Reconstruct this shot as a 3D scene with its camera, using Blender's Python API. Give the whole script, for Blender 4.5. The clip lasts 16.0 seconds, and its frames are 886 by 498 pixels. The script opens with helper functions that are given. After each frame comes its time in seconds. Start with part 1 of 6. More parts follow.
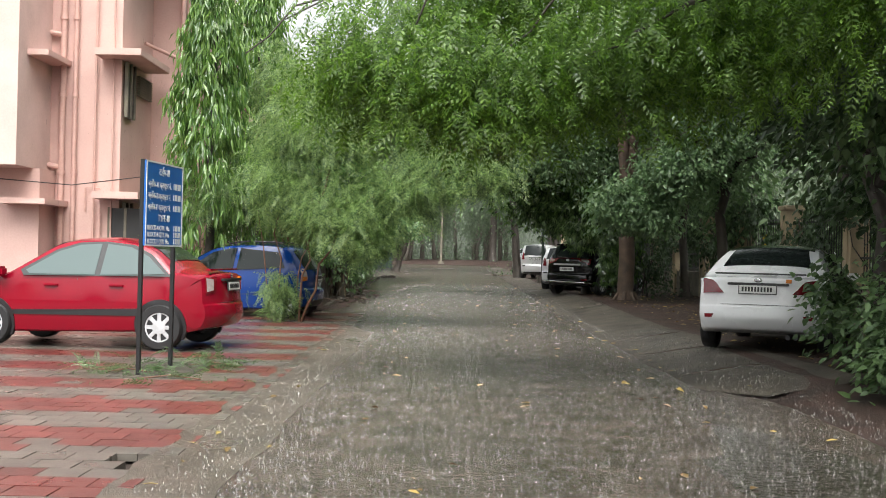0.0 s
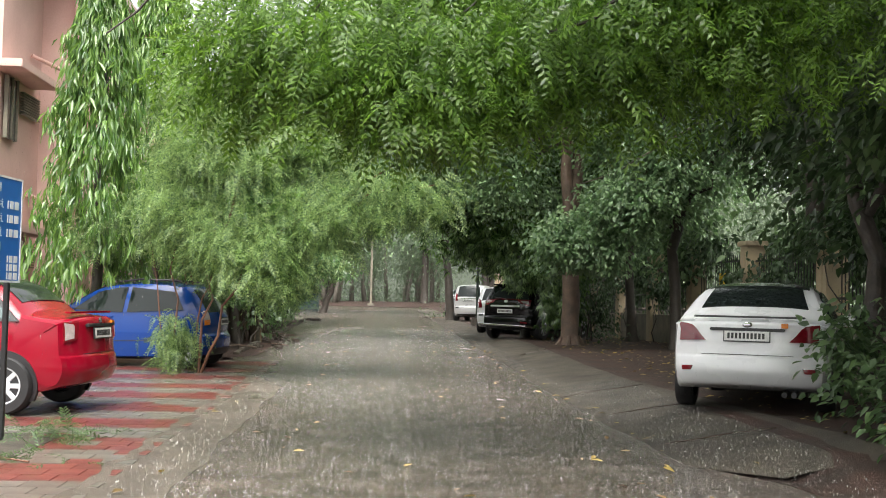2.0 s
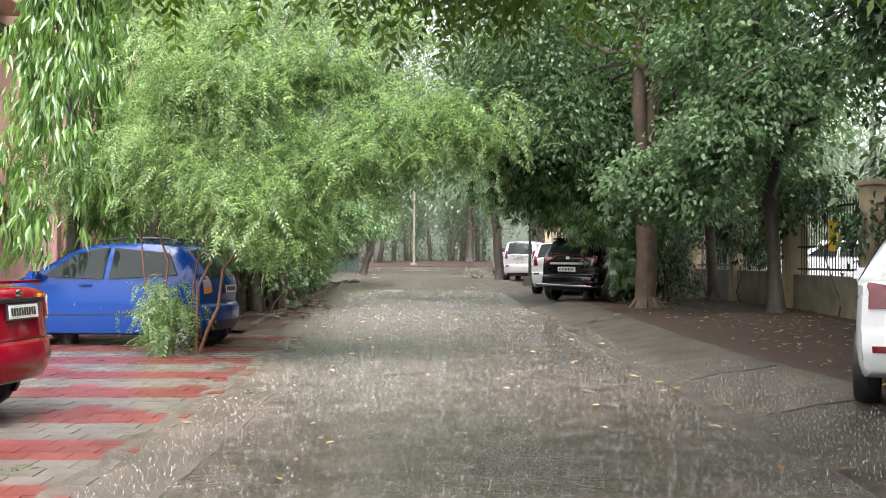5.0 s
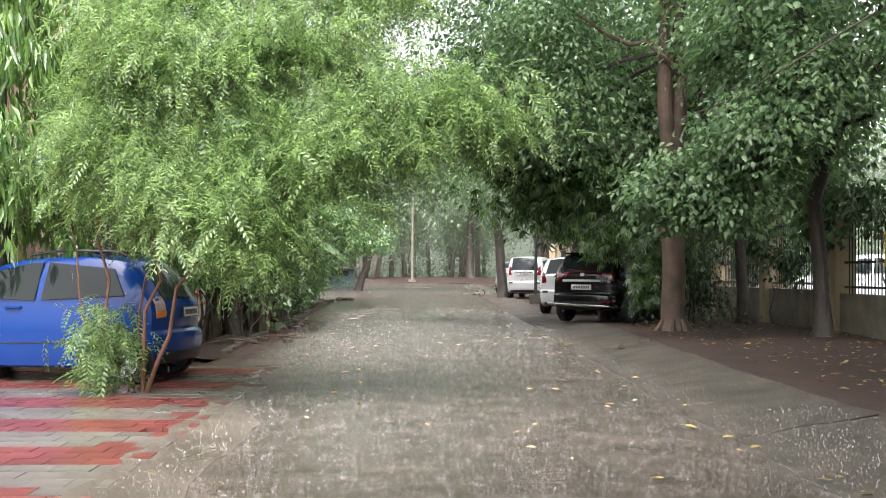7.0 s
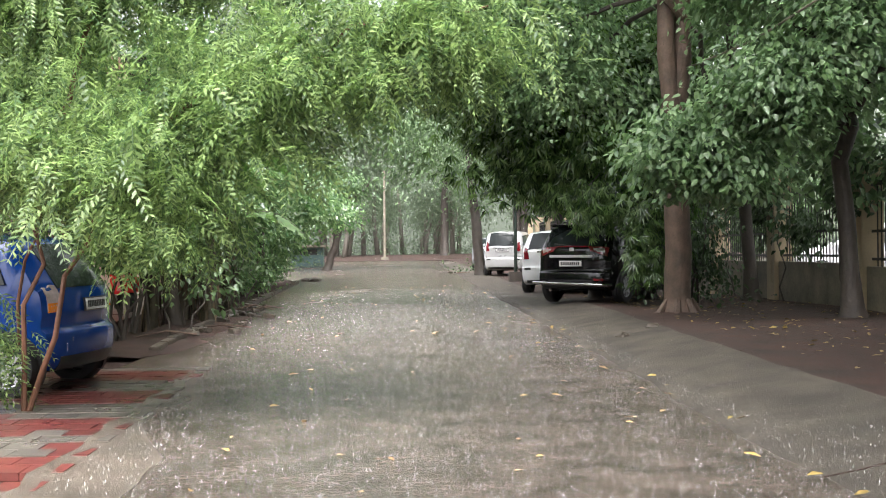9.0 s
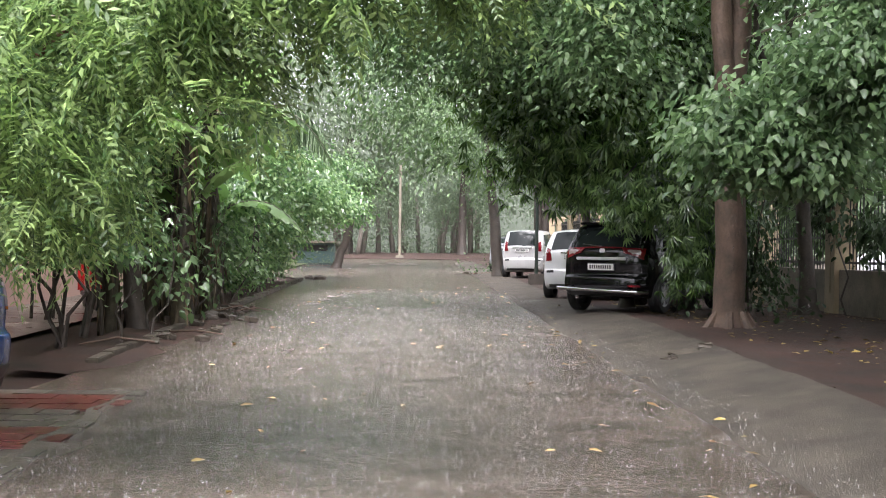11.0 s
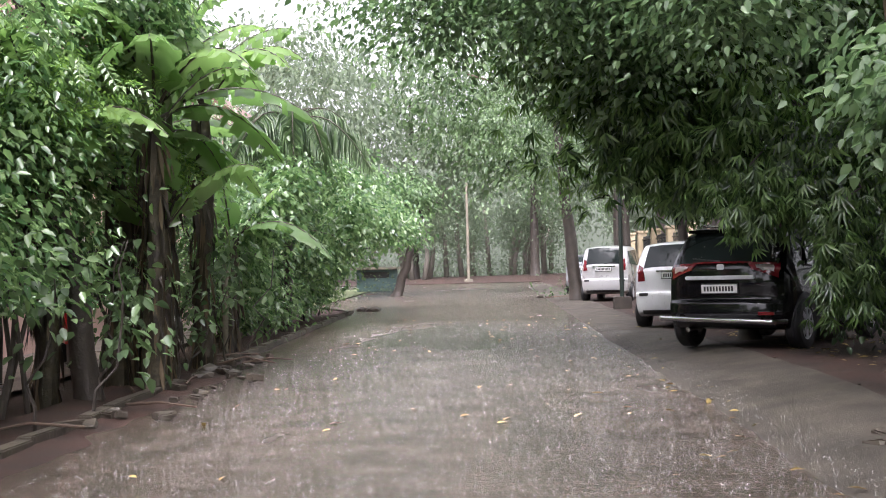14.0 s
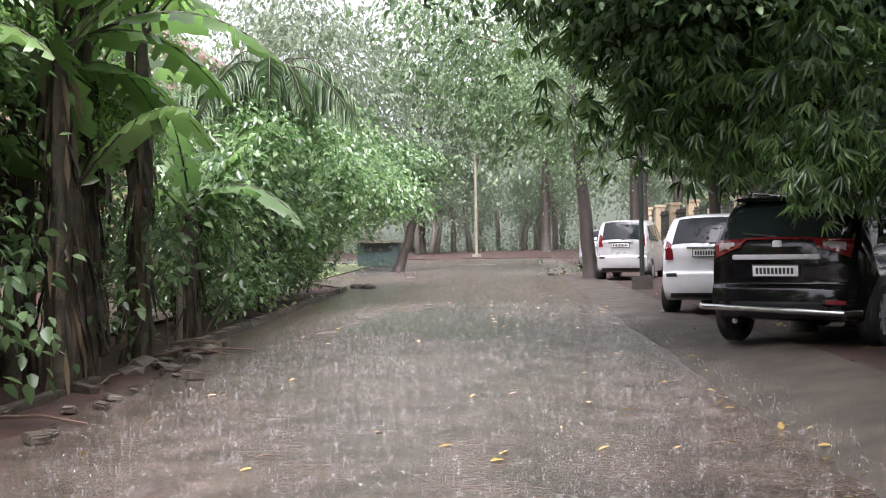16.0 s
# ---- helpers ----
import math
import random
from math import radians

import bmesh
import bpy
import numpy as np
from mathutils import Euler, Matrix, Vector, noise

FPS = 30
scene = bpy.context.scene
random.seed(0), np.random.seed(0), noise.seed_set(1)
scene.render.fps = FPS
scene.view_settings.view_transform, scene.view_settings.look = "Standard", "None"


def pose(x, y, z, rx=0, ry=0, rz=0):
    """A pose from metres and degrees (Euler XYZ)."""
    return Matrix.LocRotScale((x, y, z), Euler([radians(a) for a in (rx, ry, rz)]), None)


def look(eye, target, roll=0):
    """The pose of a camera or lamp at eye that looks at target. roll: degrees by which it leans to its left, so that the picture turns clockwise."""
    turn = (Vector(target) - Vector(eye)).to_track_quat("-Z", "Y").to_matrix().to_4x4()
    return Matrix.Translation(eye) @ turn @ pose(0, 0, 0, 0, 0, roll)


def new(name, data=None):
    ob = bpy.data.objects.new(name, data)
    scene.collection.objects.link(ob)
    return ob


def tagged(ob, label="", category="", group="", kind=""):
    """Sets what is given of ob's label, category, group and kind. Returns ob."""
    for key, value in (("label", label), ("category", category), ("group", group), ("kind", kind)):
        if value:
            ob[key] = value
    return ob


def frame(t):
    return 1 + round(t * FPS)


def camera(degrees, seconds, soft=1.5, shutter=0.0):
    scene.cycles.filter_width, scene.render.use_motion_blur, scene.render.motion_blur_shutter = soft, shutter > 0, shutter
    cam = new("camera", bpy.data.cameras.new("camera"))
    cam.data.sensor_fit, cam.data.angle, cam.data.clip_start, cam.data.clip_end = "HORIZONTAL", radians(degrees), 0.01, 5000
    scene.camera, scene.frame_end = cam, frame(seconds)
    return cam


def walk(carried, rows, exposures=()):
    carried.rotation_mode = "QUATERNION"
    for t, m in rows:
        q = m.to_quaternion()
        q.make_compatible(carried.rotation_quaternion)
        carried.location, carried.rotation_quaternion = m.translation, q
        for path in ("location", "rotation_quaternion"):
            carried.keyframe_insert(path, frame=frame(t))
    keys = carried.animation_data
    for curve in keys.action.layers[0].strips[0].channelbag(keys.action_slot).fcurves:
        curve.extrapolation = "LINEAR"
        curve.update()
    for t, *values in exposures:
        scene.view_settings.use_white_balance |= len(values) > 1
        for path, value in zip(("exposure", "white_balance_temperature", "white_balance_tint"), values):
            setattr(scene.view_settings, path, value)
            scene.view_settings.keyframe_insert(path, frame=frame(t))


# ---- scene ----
cam = camera(43.0, 16.0, soft=1.0)
# seconds, place in metres, pitch, roll and yaw in degrees
ROWS = [
    (0, -0.012, 0.043, 1.379, 0.36, -1.28, 0.09),
    (0.5, 0.007, 0.761, 1.382, 0.76, -1.01, -2.24),
    (1, 0.071, 1.47, 1.364, 2.21, -1.03, -2.95),
    (1.5, 0.091, 2.162, 1.353, 2.73, -1.23, -2.94),
    (2, 0.109, 2.913, 1.353, 2.57, -1.27, -3.39),
    (2.5, 0.127, 3.6, 1.36, 2.54, -1.26, -3.47),
    (3, 0.087, 4.273, 1.359, 1.94, -0.79, -2.53),
    (3.5, 0.112, 4.973, 1.347, 0.72, -0.43, -0.91),
    (4, 0.095, 5.645, 1.345, 0.38, -0.21, -0.69),
    (4.5, 0.137, 6.312, 1.331, 0.35, -0.25, -1.1),
    (7, 0.153, 9.723, 1.343, 1.26, -0.32, -1.24),
    (7.5, 0.165, 10.391, 1.34, 0.85, -0.18, -1.2),
    (8, 0.198, 11.077, 1.33, 0.44, 0.39, -1.33),
    (8.5, 0.245, 11.745, 1.341, 0.19, 0.69, -1.27),
    (9, 0.261, 12.473, 1.341, 0.09, 0.55, -2.54),
    (9.5, 0.325, 13.141, 1.338, -0.15, 0.27, -2.07),
    (12, 0.609, 16.79, 1.319, 0.14, -1.06, -1.49),
    (12.5, 0.663, 17.563, 1.34, -0.21, -1.28, -1.18),
    (13, 0.719, 18.323, 1.344, -0.26, -1.02, -0.09),
    (13.5, 0.713, 19.091, 1.354, 0.11, -0.19, 0.87),
    (14, 0.758, 19.824, 1.362, 1.21, 1.49, 2.19),
    (14.5, 0.756, 20.549, 1.372, 1.97, 1.56, 2.8),
    (15, 0.798, 21.265, 1.357, 2.23, 1.24, 2.89),
    (15.5, 0.854, 21.926, 1.359, 1.88, 0.81, 2.72),
    (16, 0.872, 22.595, 1.356, -0.08, 0.84, 2.73),
]
walk(cam, [(t, pose(x, y, z, 90 + pitch, roll, yaw)) for t, x, y, z, pitch, roll, yaw in ROWS],
     exposures=[(0.0, 1.3, 6500, 8), (1.5, 1.63, 6600, 8), (4.0, 1.9, 6450, 11), (4.5, 2.08, 6400, 12), (7.0, 2.05, 6400, 12), (8.5, 2.06, 6400, 12), (9.5, 2.2, 6350, 14), (12.0, 2.04, 6250, 19), (16.0, 2.02, 6200, 22)])


def rise(y):
    """Height of the road at y: level, then a gentle climb."""
    return 0.011 * max(0.0, y - 20.0) if y < 120 else 1.1


# ---- sky and light: heavy rain, overcast ----
world = bpy.data.worlds.new("sky")
scene.world = world
world.use_nodes = True
wn, wl = world.node_tree.nodes, world.node_tree.links
sky = wn.new("ShaderNodeTexSky")
sky.sky_type, sky.sun_disc = "NISHITA", False
sky.sun_elevation, sky.sun_rotation = radians(60), radians(187)
sky.air_density, sky.dust_density, sky.ozone_density = 1.0, 6.0, 1.0
soft_sky = wn.new("ShaderNodeHueSaturation")
soft_sky.inputs["Saturation"].default_value = 0.12
wl.new(sky.outputs[0], soft_sky.inputs["Color"])
wl.new(soft_sky.outputs[0], wn["Background"].inputs[0])
wn["Background"].inputs[1].default_value = 0.15
sun = new("sun", bpy.data.lights.new("sun", "SUN"))
sun.data.energy, sun.data.angle, sun.data.color = 1.5, radians(60), (1.0, 0.97, 0.92)
sun.matrix_world = look((0, 0, 60), (-4, 34, 0))


# ---- materials ----
def material(name, colour, rough=0.6, metal=0.0, second=None, size=6.0, fine=60.0, bump=0.0, island=0.0, per_object=0.0, coat=0.0, spec=0.5):
    """A procedural surface: two scales of noise between two colours, grain as relief, and a shift of tone per piece."""
    m = bpy.data.materials.new(name)
    m.use_nodes = True
    n, k = m.node_tree.nodes, m.node_tree.links
    b = n["Principled BSDF"]
    b.inputs["Metallic"].default_value = metal
    b.inputs["Coat Weight"].default_value = coat
    b.inputs["Coat Roughness"].default_value = 0.05
    b.inputs["Specular IOR Level"].default_value = spec
    second = second or tuple(c * 0.72 for c in colour)
    at = n.new("ShaderNodeTexCoord")
    big, small = n.new("ShaderNodeTexNoise"), n.new("ShaderNodeTexNoise")
    for t, s, d in ((big, size, 4), (small, fine, 3)):
        t.inputs["Scale"].default_value, t.inputs["Detail"].default_value = s, d
        k.new(at.outputs["Object"], t.inputs["Vector"])
    add = n.new("ShaderNodeMath")
    add.operation = "MULTIPLY_ADD"
    add.inputs[1].default_value = 0.45
    k.new(small.outputs[0], add.inputs[0])
    k.new(big.outputs[0], add.inputs[2])
    ramp = n.new("ShaderNodeMapRange")
    ramp.inputs[1].default_value, ramp.inputs[2].default_value = 0.48, 0.95
    k.new(add.outputs[0], ramp.inputs[0])
    mix = n.new("ShaderNodeMix")
    mix.data_type = "RGBA"
    mix.inputs[6].default_value, mix.inputs[7].default_value = (*colour, 1), (*second, 1)
    k.new(ramp.outputs[0], mix.inputs[0])
    out = mix.outputs[2]
    for amount, node, socket in ((island, "ShaderNodeNewGeometry", "Random Per Island"), (per_object, "ShaderNodeObjectInfo", "Random")):
        if amount:
            src, hsv, r = n.new(node), n.new("ShaderNodeHueSaturation"), n.new("ShaderNodeMapRange")
            r.inputs[3].default_value, r.inputs[4].default_value = 1 - amount, 1 + amount
            k.new(src.outputs[socket], r.inputs[0])
            k.new(r.outputs[0], hsv.inputs["Value"])
            k.new(out, hsv.inputs["Color"])
            out = hsv.outputs[0]
    k.new(out, b.inputs["Base Color"])
    rr = n.new("ShaderNodeMapRange")
    rr.inputs[3].default_value, rr.inputs[4].default_value = max(0.02, rough - 0.1), min(1, rough + 0.1)
    k.new(big.outputs[0], rr.inputs[0])
    k.new(rr.outputs[0], b.inputs["Roughness"])
    if bump:
        bp = n.new("ShaderNodeBump")
        bp.inputs["Strength"].default_value, bp.inputs["Distance"].default_value = bump, 0.02
        k.new(add.outputs[0], bp.inputs["Height"])
        k.new(bp.outputs[0], b.inputs["Normal"])
    return m


def leaf_material(name, dark, light, shine=0.35, through_light=0.35, wet=0.5):
    """Wet leaves: tone by leaf, gloss, and light that comes through the blade."""
    m = bpy.data.materials.new(name)
    m.use_nodes = True
    n, k = m.node_tree.nodes, m.node_tree.links
    b = n["Principled BSDF"]
    g = n.new("ShaderNodeNewGeometry")
    ramp = n.new("ShaderNodeValToRGB")
    e = ramp.color_ramp.elements
    e[0].color, e[1].color = (*dark, 1), (*light, 1)
    e[0].position, e[1].position = 0.1, 0.85
    k.new(g.outputs["Random Per Island"], ramp.inputs[0])
    k.new(ramp.outputs[0], b.inputs["Base Color"])
    b.inputs["Roughness"].default_value = shine
    b.inputs["Specular IOR Level"].default_value = wet
    tr, mx = n.new("ShaderNodeBsdfTranslucent"), n.new("ShaderNodeMixShader")
    br = n.new("ShaderNodeHueSaturation")
    br.inputs["Value"].default_value, br.inputs["Saturation"].default_value = 1.5, 1.1
    k.new(ramp.outputs[0], br.inputs["Color"])
    k.new(br.outputs[0], tr.inputs[0])
    mx.inputs[0].default_value = through_light
    k.new(b.outputs[0], mx.inputs[1])
    k.new(tr.outputs[0], mx.inputs[2])
    k.new(mx.outputs[0], n["Material Output"].inputs[0])
    return m


def wet_ground(name, colour, second, puddle=0.5, size=0.5, dry_rough=0.45, bump=0.5, water=(0.05, 0.045, 0.035), fine=90.0, coat=0.12):
    """Rain-soaked ground: a film of water that gathers in patches, ruffled by drops, over a grainy bed."""
    m = bpy.data.materials.new(name)
    m.use_nodes = True
    n, k = m.node_tree.nodes, m.node_tree.links
    b = n["Principled BSDF"]
    at = n.new("ShaderNodeTexCoord")
    stretch = n.new("ShaderNodeMapping")
    stretch.inputs["Scale"].default_value = (1.0, 0.45, 1.0)
    k.new(at.outputs["Object"], stretch.inputs[0])

    def noise_tex(scale, detail, src):
        t = n.new("ShaderNodeTexNoise")
        t.inputs["Scale"].default_value, t.inputs["Detail"].default_value = scale, detail
        k.new(src, t.inputs["Vector"])
        return t.outputs[0]

    pool, grain, patch, drops = noise_tex(size, 4, stretch.outputs[0]), noise_tex(fine, 3, at.outputs["Object"]), noise_tex(2.2, 5, at.outputs["Object"]), noise_tex(17, 4, at.outputs["Object"])
    wet = n.new("ShaderNodeMapRange")
    wet.inputs[1].default_value, wet.inputs[2].default_value = 1 - puddle - 0.2, 1 - puddle + 0.2
    k.new(pool, wet.inputs[0])
    mix = n.new("ShaderNodeMix")
    mix.data_type = "RGBA"
    mix.inputs[6].default_value, mix.inputs[7].default_value = (*colour, 1), (*second, 1)
    sp = n.new("ShaderNodeMath")
    sp.operation = "MULTIPLY_ADD"
    sp.inputs[1].default_value = 0.5
    k.new(grain, sp.inputs[0])
    k.new(patch, sp.inputs[2])
    r0 = n.new("ShaderNodeMapRange")
    r0.inputs[1].default_value, r0.inputs[2].default_value = 0.55, 0.95
    k.new(sp.outputs[0], r0.inputs[0])
    k.new(r0.outputs[0], mix.inputs[0])
    under = n.new("ShaderNodeMix")
    under.data_type = "RGBA"
    under.inputs[7].default_value = (*water, 1)
    sc = n.new("ShaderNodeMath")
    sc.operation = "MULTIPLY"
    sc.inputs[1].default_value = 0.55
    k.new(wet.outputs[0], sc.inputs[0])
    k.new(sc.outputs[0], under.inputs[0])
    k.new(mix.outputs[2], under.inputs[6])
    k.new(under.outputs[2], b.inputs["Base Color"])
    rg = n.new("ShaderNodeMapRange")
    rg.inputs[3].default_value, rg.inputs[4].default_value = dry_rough, 0.12
    k.new(wet.outputs[0], rg.inputs[0])
    k.new(rg.outputs[0], b.inputs["Roughness"])
    b.inputs["Coat Weight"].default_value = coat
    b.inputs["Coat Roughness"].default_value = 0.25
    h = n.new("ShaderNodeMix")
    k.new(wet.outputs[0], h.inputs[0])
    k.new(sp.outputs[0], h.inputs[2])
    hd = n.new("ShaderNodeMath")
    hd.operation = "MULTIPLY"
    hd.inputs[1].default_value = 1.3
    k.new(drops, hd.inputs[0])
    k.new(hd.outputs[0], h.inputs[3])
    bp = n.new("ShaderNodeBump")
    bp.inputs["Strength"].default_value, bp.inputs["Distance"].default_value = bump, 0.04
    k.new(h.outputs[0], bp.inputs["Height"])
    k.new(bp.outputs[0], b.inputs["Normal"])
    return m


def glass_material(name, tint, rough=0.03):
    m = bpy.data.materials.new(name)
    m.use_nodes = True
    b = m.node_tree.nodes["Principled BSDF"]
    b.inputs["Base Color"].default_value = (*tint, 1)
    b.inputs["Roughness"].default_value = rough
    b.inputs["IOR"].default_value = 1.5
    b.inputs["Specular IOR Level"].default_value = 0.25
    return m


ASPHALT = wet_ground("wet_asphalt", (0.05, 0.037, 0.029), (0.128, 0.097, 0.077), 0.54, 0.45, 0.32, 1.0, water=(0.04, 0.03, 0.024))
GRIT = wet_ground("wet_sandy_shoulder", (0.07, 0.055, 0.042), (0.15, 0.12, 0.094), 0.38, 1.0, 0.5, 1.0, water=(0.05, 0.042, 0.034))
CONCRETE = wet_ground("wet_concrete_strip", (0.034, 0.028, 0.021), (0.092, 0.076, 0.057), 0.2, 0.8, 0.7, 1.0, water=(0.04, 0.034, 0.026), coat=0.0)
SOIL = wet_ground("wet_red_soil", (0.020, 0.012, 0.008), (0.052, 0.022, 0.014), 0.12, 0.9, 0.75, 1.0, water=(0.02, 0.013, 0.009), coat=0.0)
POOL = wet_ground("rain_pool", (0.045, 0.037, 0.03), (0.05, 0.041, 0.033), 0.95, 0.5, 0.1, 0.22, water=(0.05, 0.042, 0.034), coat=0.0)
GREY_PAVER = material("grey_paver", (0.13, 0.115, 0.098), 0.3, second=(0.09, 0.08, 0.068), size=2.5, fine=70, bump=0.3, island=0.15, per_object=0.15)
RED_PAVER = material("red_paver", (0.15, 0.034, 0.028), 0.3, second=(0.095, 0.03, 0.025), size=2.5, fine=70, bump=0.3, island=0.18, per_object=0.18)
GRASS = material("wet_grass", (0.10, 0.15, 0.05), 0.6, second=(0.16, 0.17, 0.08), size=0.8, fine=40, bump=0.8)
PINK = material("pink_lime_wash", (0.60, 0.40, 0.355), 0.75, second=(0.50, 0.325, 0.285), size=1.1, fine=25, bump=0.12)
PINK_PALE = material("pale_pink_wash", (0.63, 0.46, 0.42), 0.75, second=(0.50, 0.36, 0.32), size=1.3, fine=25, bump=0.1)
PINK_PIPE = material("pink_painted_pipe", (0.57, 0.36, 0.31), 0.45, second=(0.46, 0.28, 0.24), size=5, fine=40)
CREAM = material("cream_plaster", (0.42, 0.33, 0.20), 0.6, second=(0.30, 0.25, 0.17), size=2.0, fine=30, bump=0.25)
OLD_WALL = material("stained_wall", (0.22, 0.19, 0.14), 0.65, second=(0.09, 0.085, 0.065), size=2.2, fine=30, bump=0.3)
IRON = material("dark_green_iron", (0.018, 0.028, 0.022), 0.4, size=8)
BLACK_IRON = material("black_iron", (0.012, 0.012, 0.013), 0.4, size=8)
BARK = material("brown_bark", (0.125, 0.08, 0.056), 0.75, second=(0.06, 0.042, 0.031), size=4, fine=28, bump=1.0)
BARK_DARK = material("dark_wet_bark", (0.055, 0.042, 0.033), 0.6, second=(0.03, 0.025, 0.02), size=5, fine=30, bump=1.0)
BARK_RED = material("reddish_twig_bark", (0.17, 0.075, 0.045), 0.6, second=(0.10, 0.05, 0.03), size=8, fine=40, bump=0.5)
# bark lightened in its colour to look faint through rain haze
BARK_HAZED = material("hazed_far_bark", (0.17, 0.15, 0.125), 0.8, second=(0.12, 0.11, 0.09), size=3, fine=20, bump=0.4)
STEM = material("banana_stem", (0.06, 0.05, 0.026), 0.6, second=(0.018, 0.014, 0.01), size=7, fine=30, bump=1.0)
LEAF_NEEM = leaf_material("neem_leaf", (0.052, 0.105, 0.020), (0.145, 0.25, 0.045), 0.32, 0.5)
LEAF_FEATHER = leaf_material("feathery_leaf", (0.07, 0.125, 0.05), (0.27, 0.375, 0.145), 0.34, 0.5)
LEAF_MAST = leaf_material("drooping_leaf", (0.075, 0.15, 0.045), (0.19, 0.31, 0.08), 0.26, 0.5, 0.9)
LEAF_BROAD = leaf_material("broad_leaf", (0.052, 0.09, 0.042), (0.125, 0.195, 0.085), 0.36, 0.4)
# darker leaf copy: the canopy's shade is put into its colour
LEAF_SHADED = leaf_material("shaded_leaf", (0.022, 0.043, 0.018), (0.058, 0.10, 0.041), 0.38, 0.3)
LEAF_MID = leaf_material("canopy_leaf", (0.06, 0.11, 0.05), (0.165, 0.26, 0.115), 0.34, 0.42, 0.7)
LEAF_BED = leaf_material("garden_leaf", (0.065, 0.13, 0.055), (0.20, 0.31, 0.13), 0.17, 0.5, 1.0)
LEAF_HANG = leaf_material("hanging_leaf", (0.03, 0.06, 0.02), (0.13, 0.22, 0.065), 0.26, 0.42, 0.8)
LEAF_FIG = leaf_material("fig_leaf", (0.085, 0.15, 0.07), (0.19, 0.29, 0.135), 0.38, 0.42, 0.7)
# rain haze is mixed into this colour: paler, with little contrast
LEAF_HAZED = leaf_material("hazed_far_leaf", (0.105, 0.14, 0.092), (0.16, 0.205, 0.13), 0.55, 0.45)
LEAF_BANANA = leaf_material("banana_leaf", (0.08, 0.155, 0.055), (0.20, 0.32, 0.11), 0.2, 0.5, 1.0)
SHEATH = leaf_material("dry_sheath", (0.018, 0.014, 0.009), (0.11, 0.08, 0.045), 0.5, 0.15)
FALLEN = leaf_material("fallen_leaf", (0.16, 0.10, 0.03), (0.44, 0.33, 0.09), 0.45, 0.1)
RUBBER = material("tyre_rubber", (0.014, 0.014, 0.015), 0.55, size=10)
ALLOY = material("silver_wheel", (0.62, 0.63, 0.65), 0.35, 0.3, size=8)
PLATE = material("plate_white", (0.72, 0.72, 0.70), 0.35, size=20)
INK = material("plate_black", (0.02, 0.02, 0.02), 0.4, size=20)
LAMP_RED = material("red_lens", (0.17, 0.006, 0.012), 0.12, size=20, coat=0.8)
LAMP_CLEAR = material("clear_lens", (0.40, 0.33, 0.32), 0.12, size=20, coat=0.8)
AMBER = material("amber_lens", (0.72, 0.22, 0.02), 0.2, size=20)
CHROME = material("chrome_trim", (0.7, 0.7, 0.72), 0.18, 1.0, size=9)
TRIM = material("black_plastic_trim", (0.022, 0.022, 0.024), 0.42, size=9)
WINDOW = glass_material("car_glass", (0.012, 0.016, 0.016))
PALE_WINDOW = glass_material("pale_car_glass", (0.10, 0.13, 0.13), 0.06)
HOUSE_GLASS = glass_material("house_glass", (0.05, 0.05, 0.05), 0.1)
PAINT_RED = material("red_car_paint", (0.20, 0.002, 0.014), 0.13, second=(0.22, 0.002, 0.012), size=2, spec=0.4)
PAINT_BLUE = material("blue_car_paint", (0.004, 0.034, 0.18), 0.13, second=(0.005, 0.038, 0.195), size=2, spec=0.4)
PAINT_WHITE = material("white_car_paint", (0.72, 0.73, 0.74), 0.28, second=(0.68, 0.69, 0.70), size=2, coat=0.8)
PAINT_BLACK = material("black_car_paint", (0.004, 0.004, 0.005), 0.11, second=(0.005, 0.005, 0.006), size=2, spec=0.35)
PAINT_SILVER = material("silver_car_paint", (0.50, 0.50, 0.50), 0.3, 0.3, second=(0.46, 0.46, 0.46), size=2, coat=0.7)
PAINT_GREY = material("grey_car_paint", (0.26, 0.27, 0.29), 0.3, 0.3, size=2, coat=0.7)
SIGN_BLUE = material("blue_enamel", (0.012, 0.12, 0.42), 0.35, second=(0.012, 0.10, 0.36), size=3, fine=20)
SIGN_WHITE = material("white_lettering", (0.70, 0.72, 0.74), 0.5, size=10)
TEAL = material("teal_paint", (0.07, 0.13, 0.12), 0.6, second=(0.06, 0.10, 0.10), size=3, fine=30)
YELLOW = material("yellow_board", (0.75, 0.52, 0.02), 0.5, size=6)
RED_PLASTIC = material("red_plastic", (0.50, 0.02, 0.02), 0.3, size=6, coat=0.5)
WHITE_PAINT = material("white_painted_wood", (0.55, 0.54, 0.48), 0.6, second=(0.36, 0.35, 0.3), size=7, fine=40)
STONE = material("broken_stone", (0.095, 0.078, 0.06), 0.5, second=(0.05, 0.042, 0.033), size=5, fine=40, bump=0.5, per_object=0.25)


# ---- building helpers ----
def mesh_object(name, verts, faces, mat, smooth=False, sharp=None):
    me = bpy.data.meshes.new(name)
    me.from_pydata([tuple(v) for v in verts], [], faces)
    me.materials.append(mat)
    if smooth:
        me.polygons.foreach_set("use_smooth", [True] * len(me.polygons))
        if sharp:
            me.set_sharp_from_angle(angle=radians(sharp))
    me.update()
    return new(name, me)


def under(ob, parent):
    ob.parent = parent
    return ob


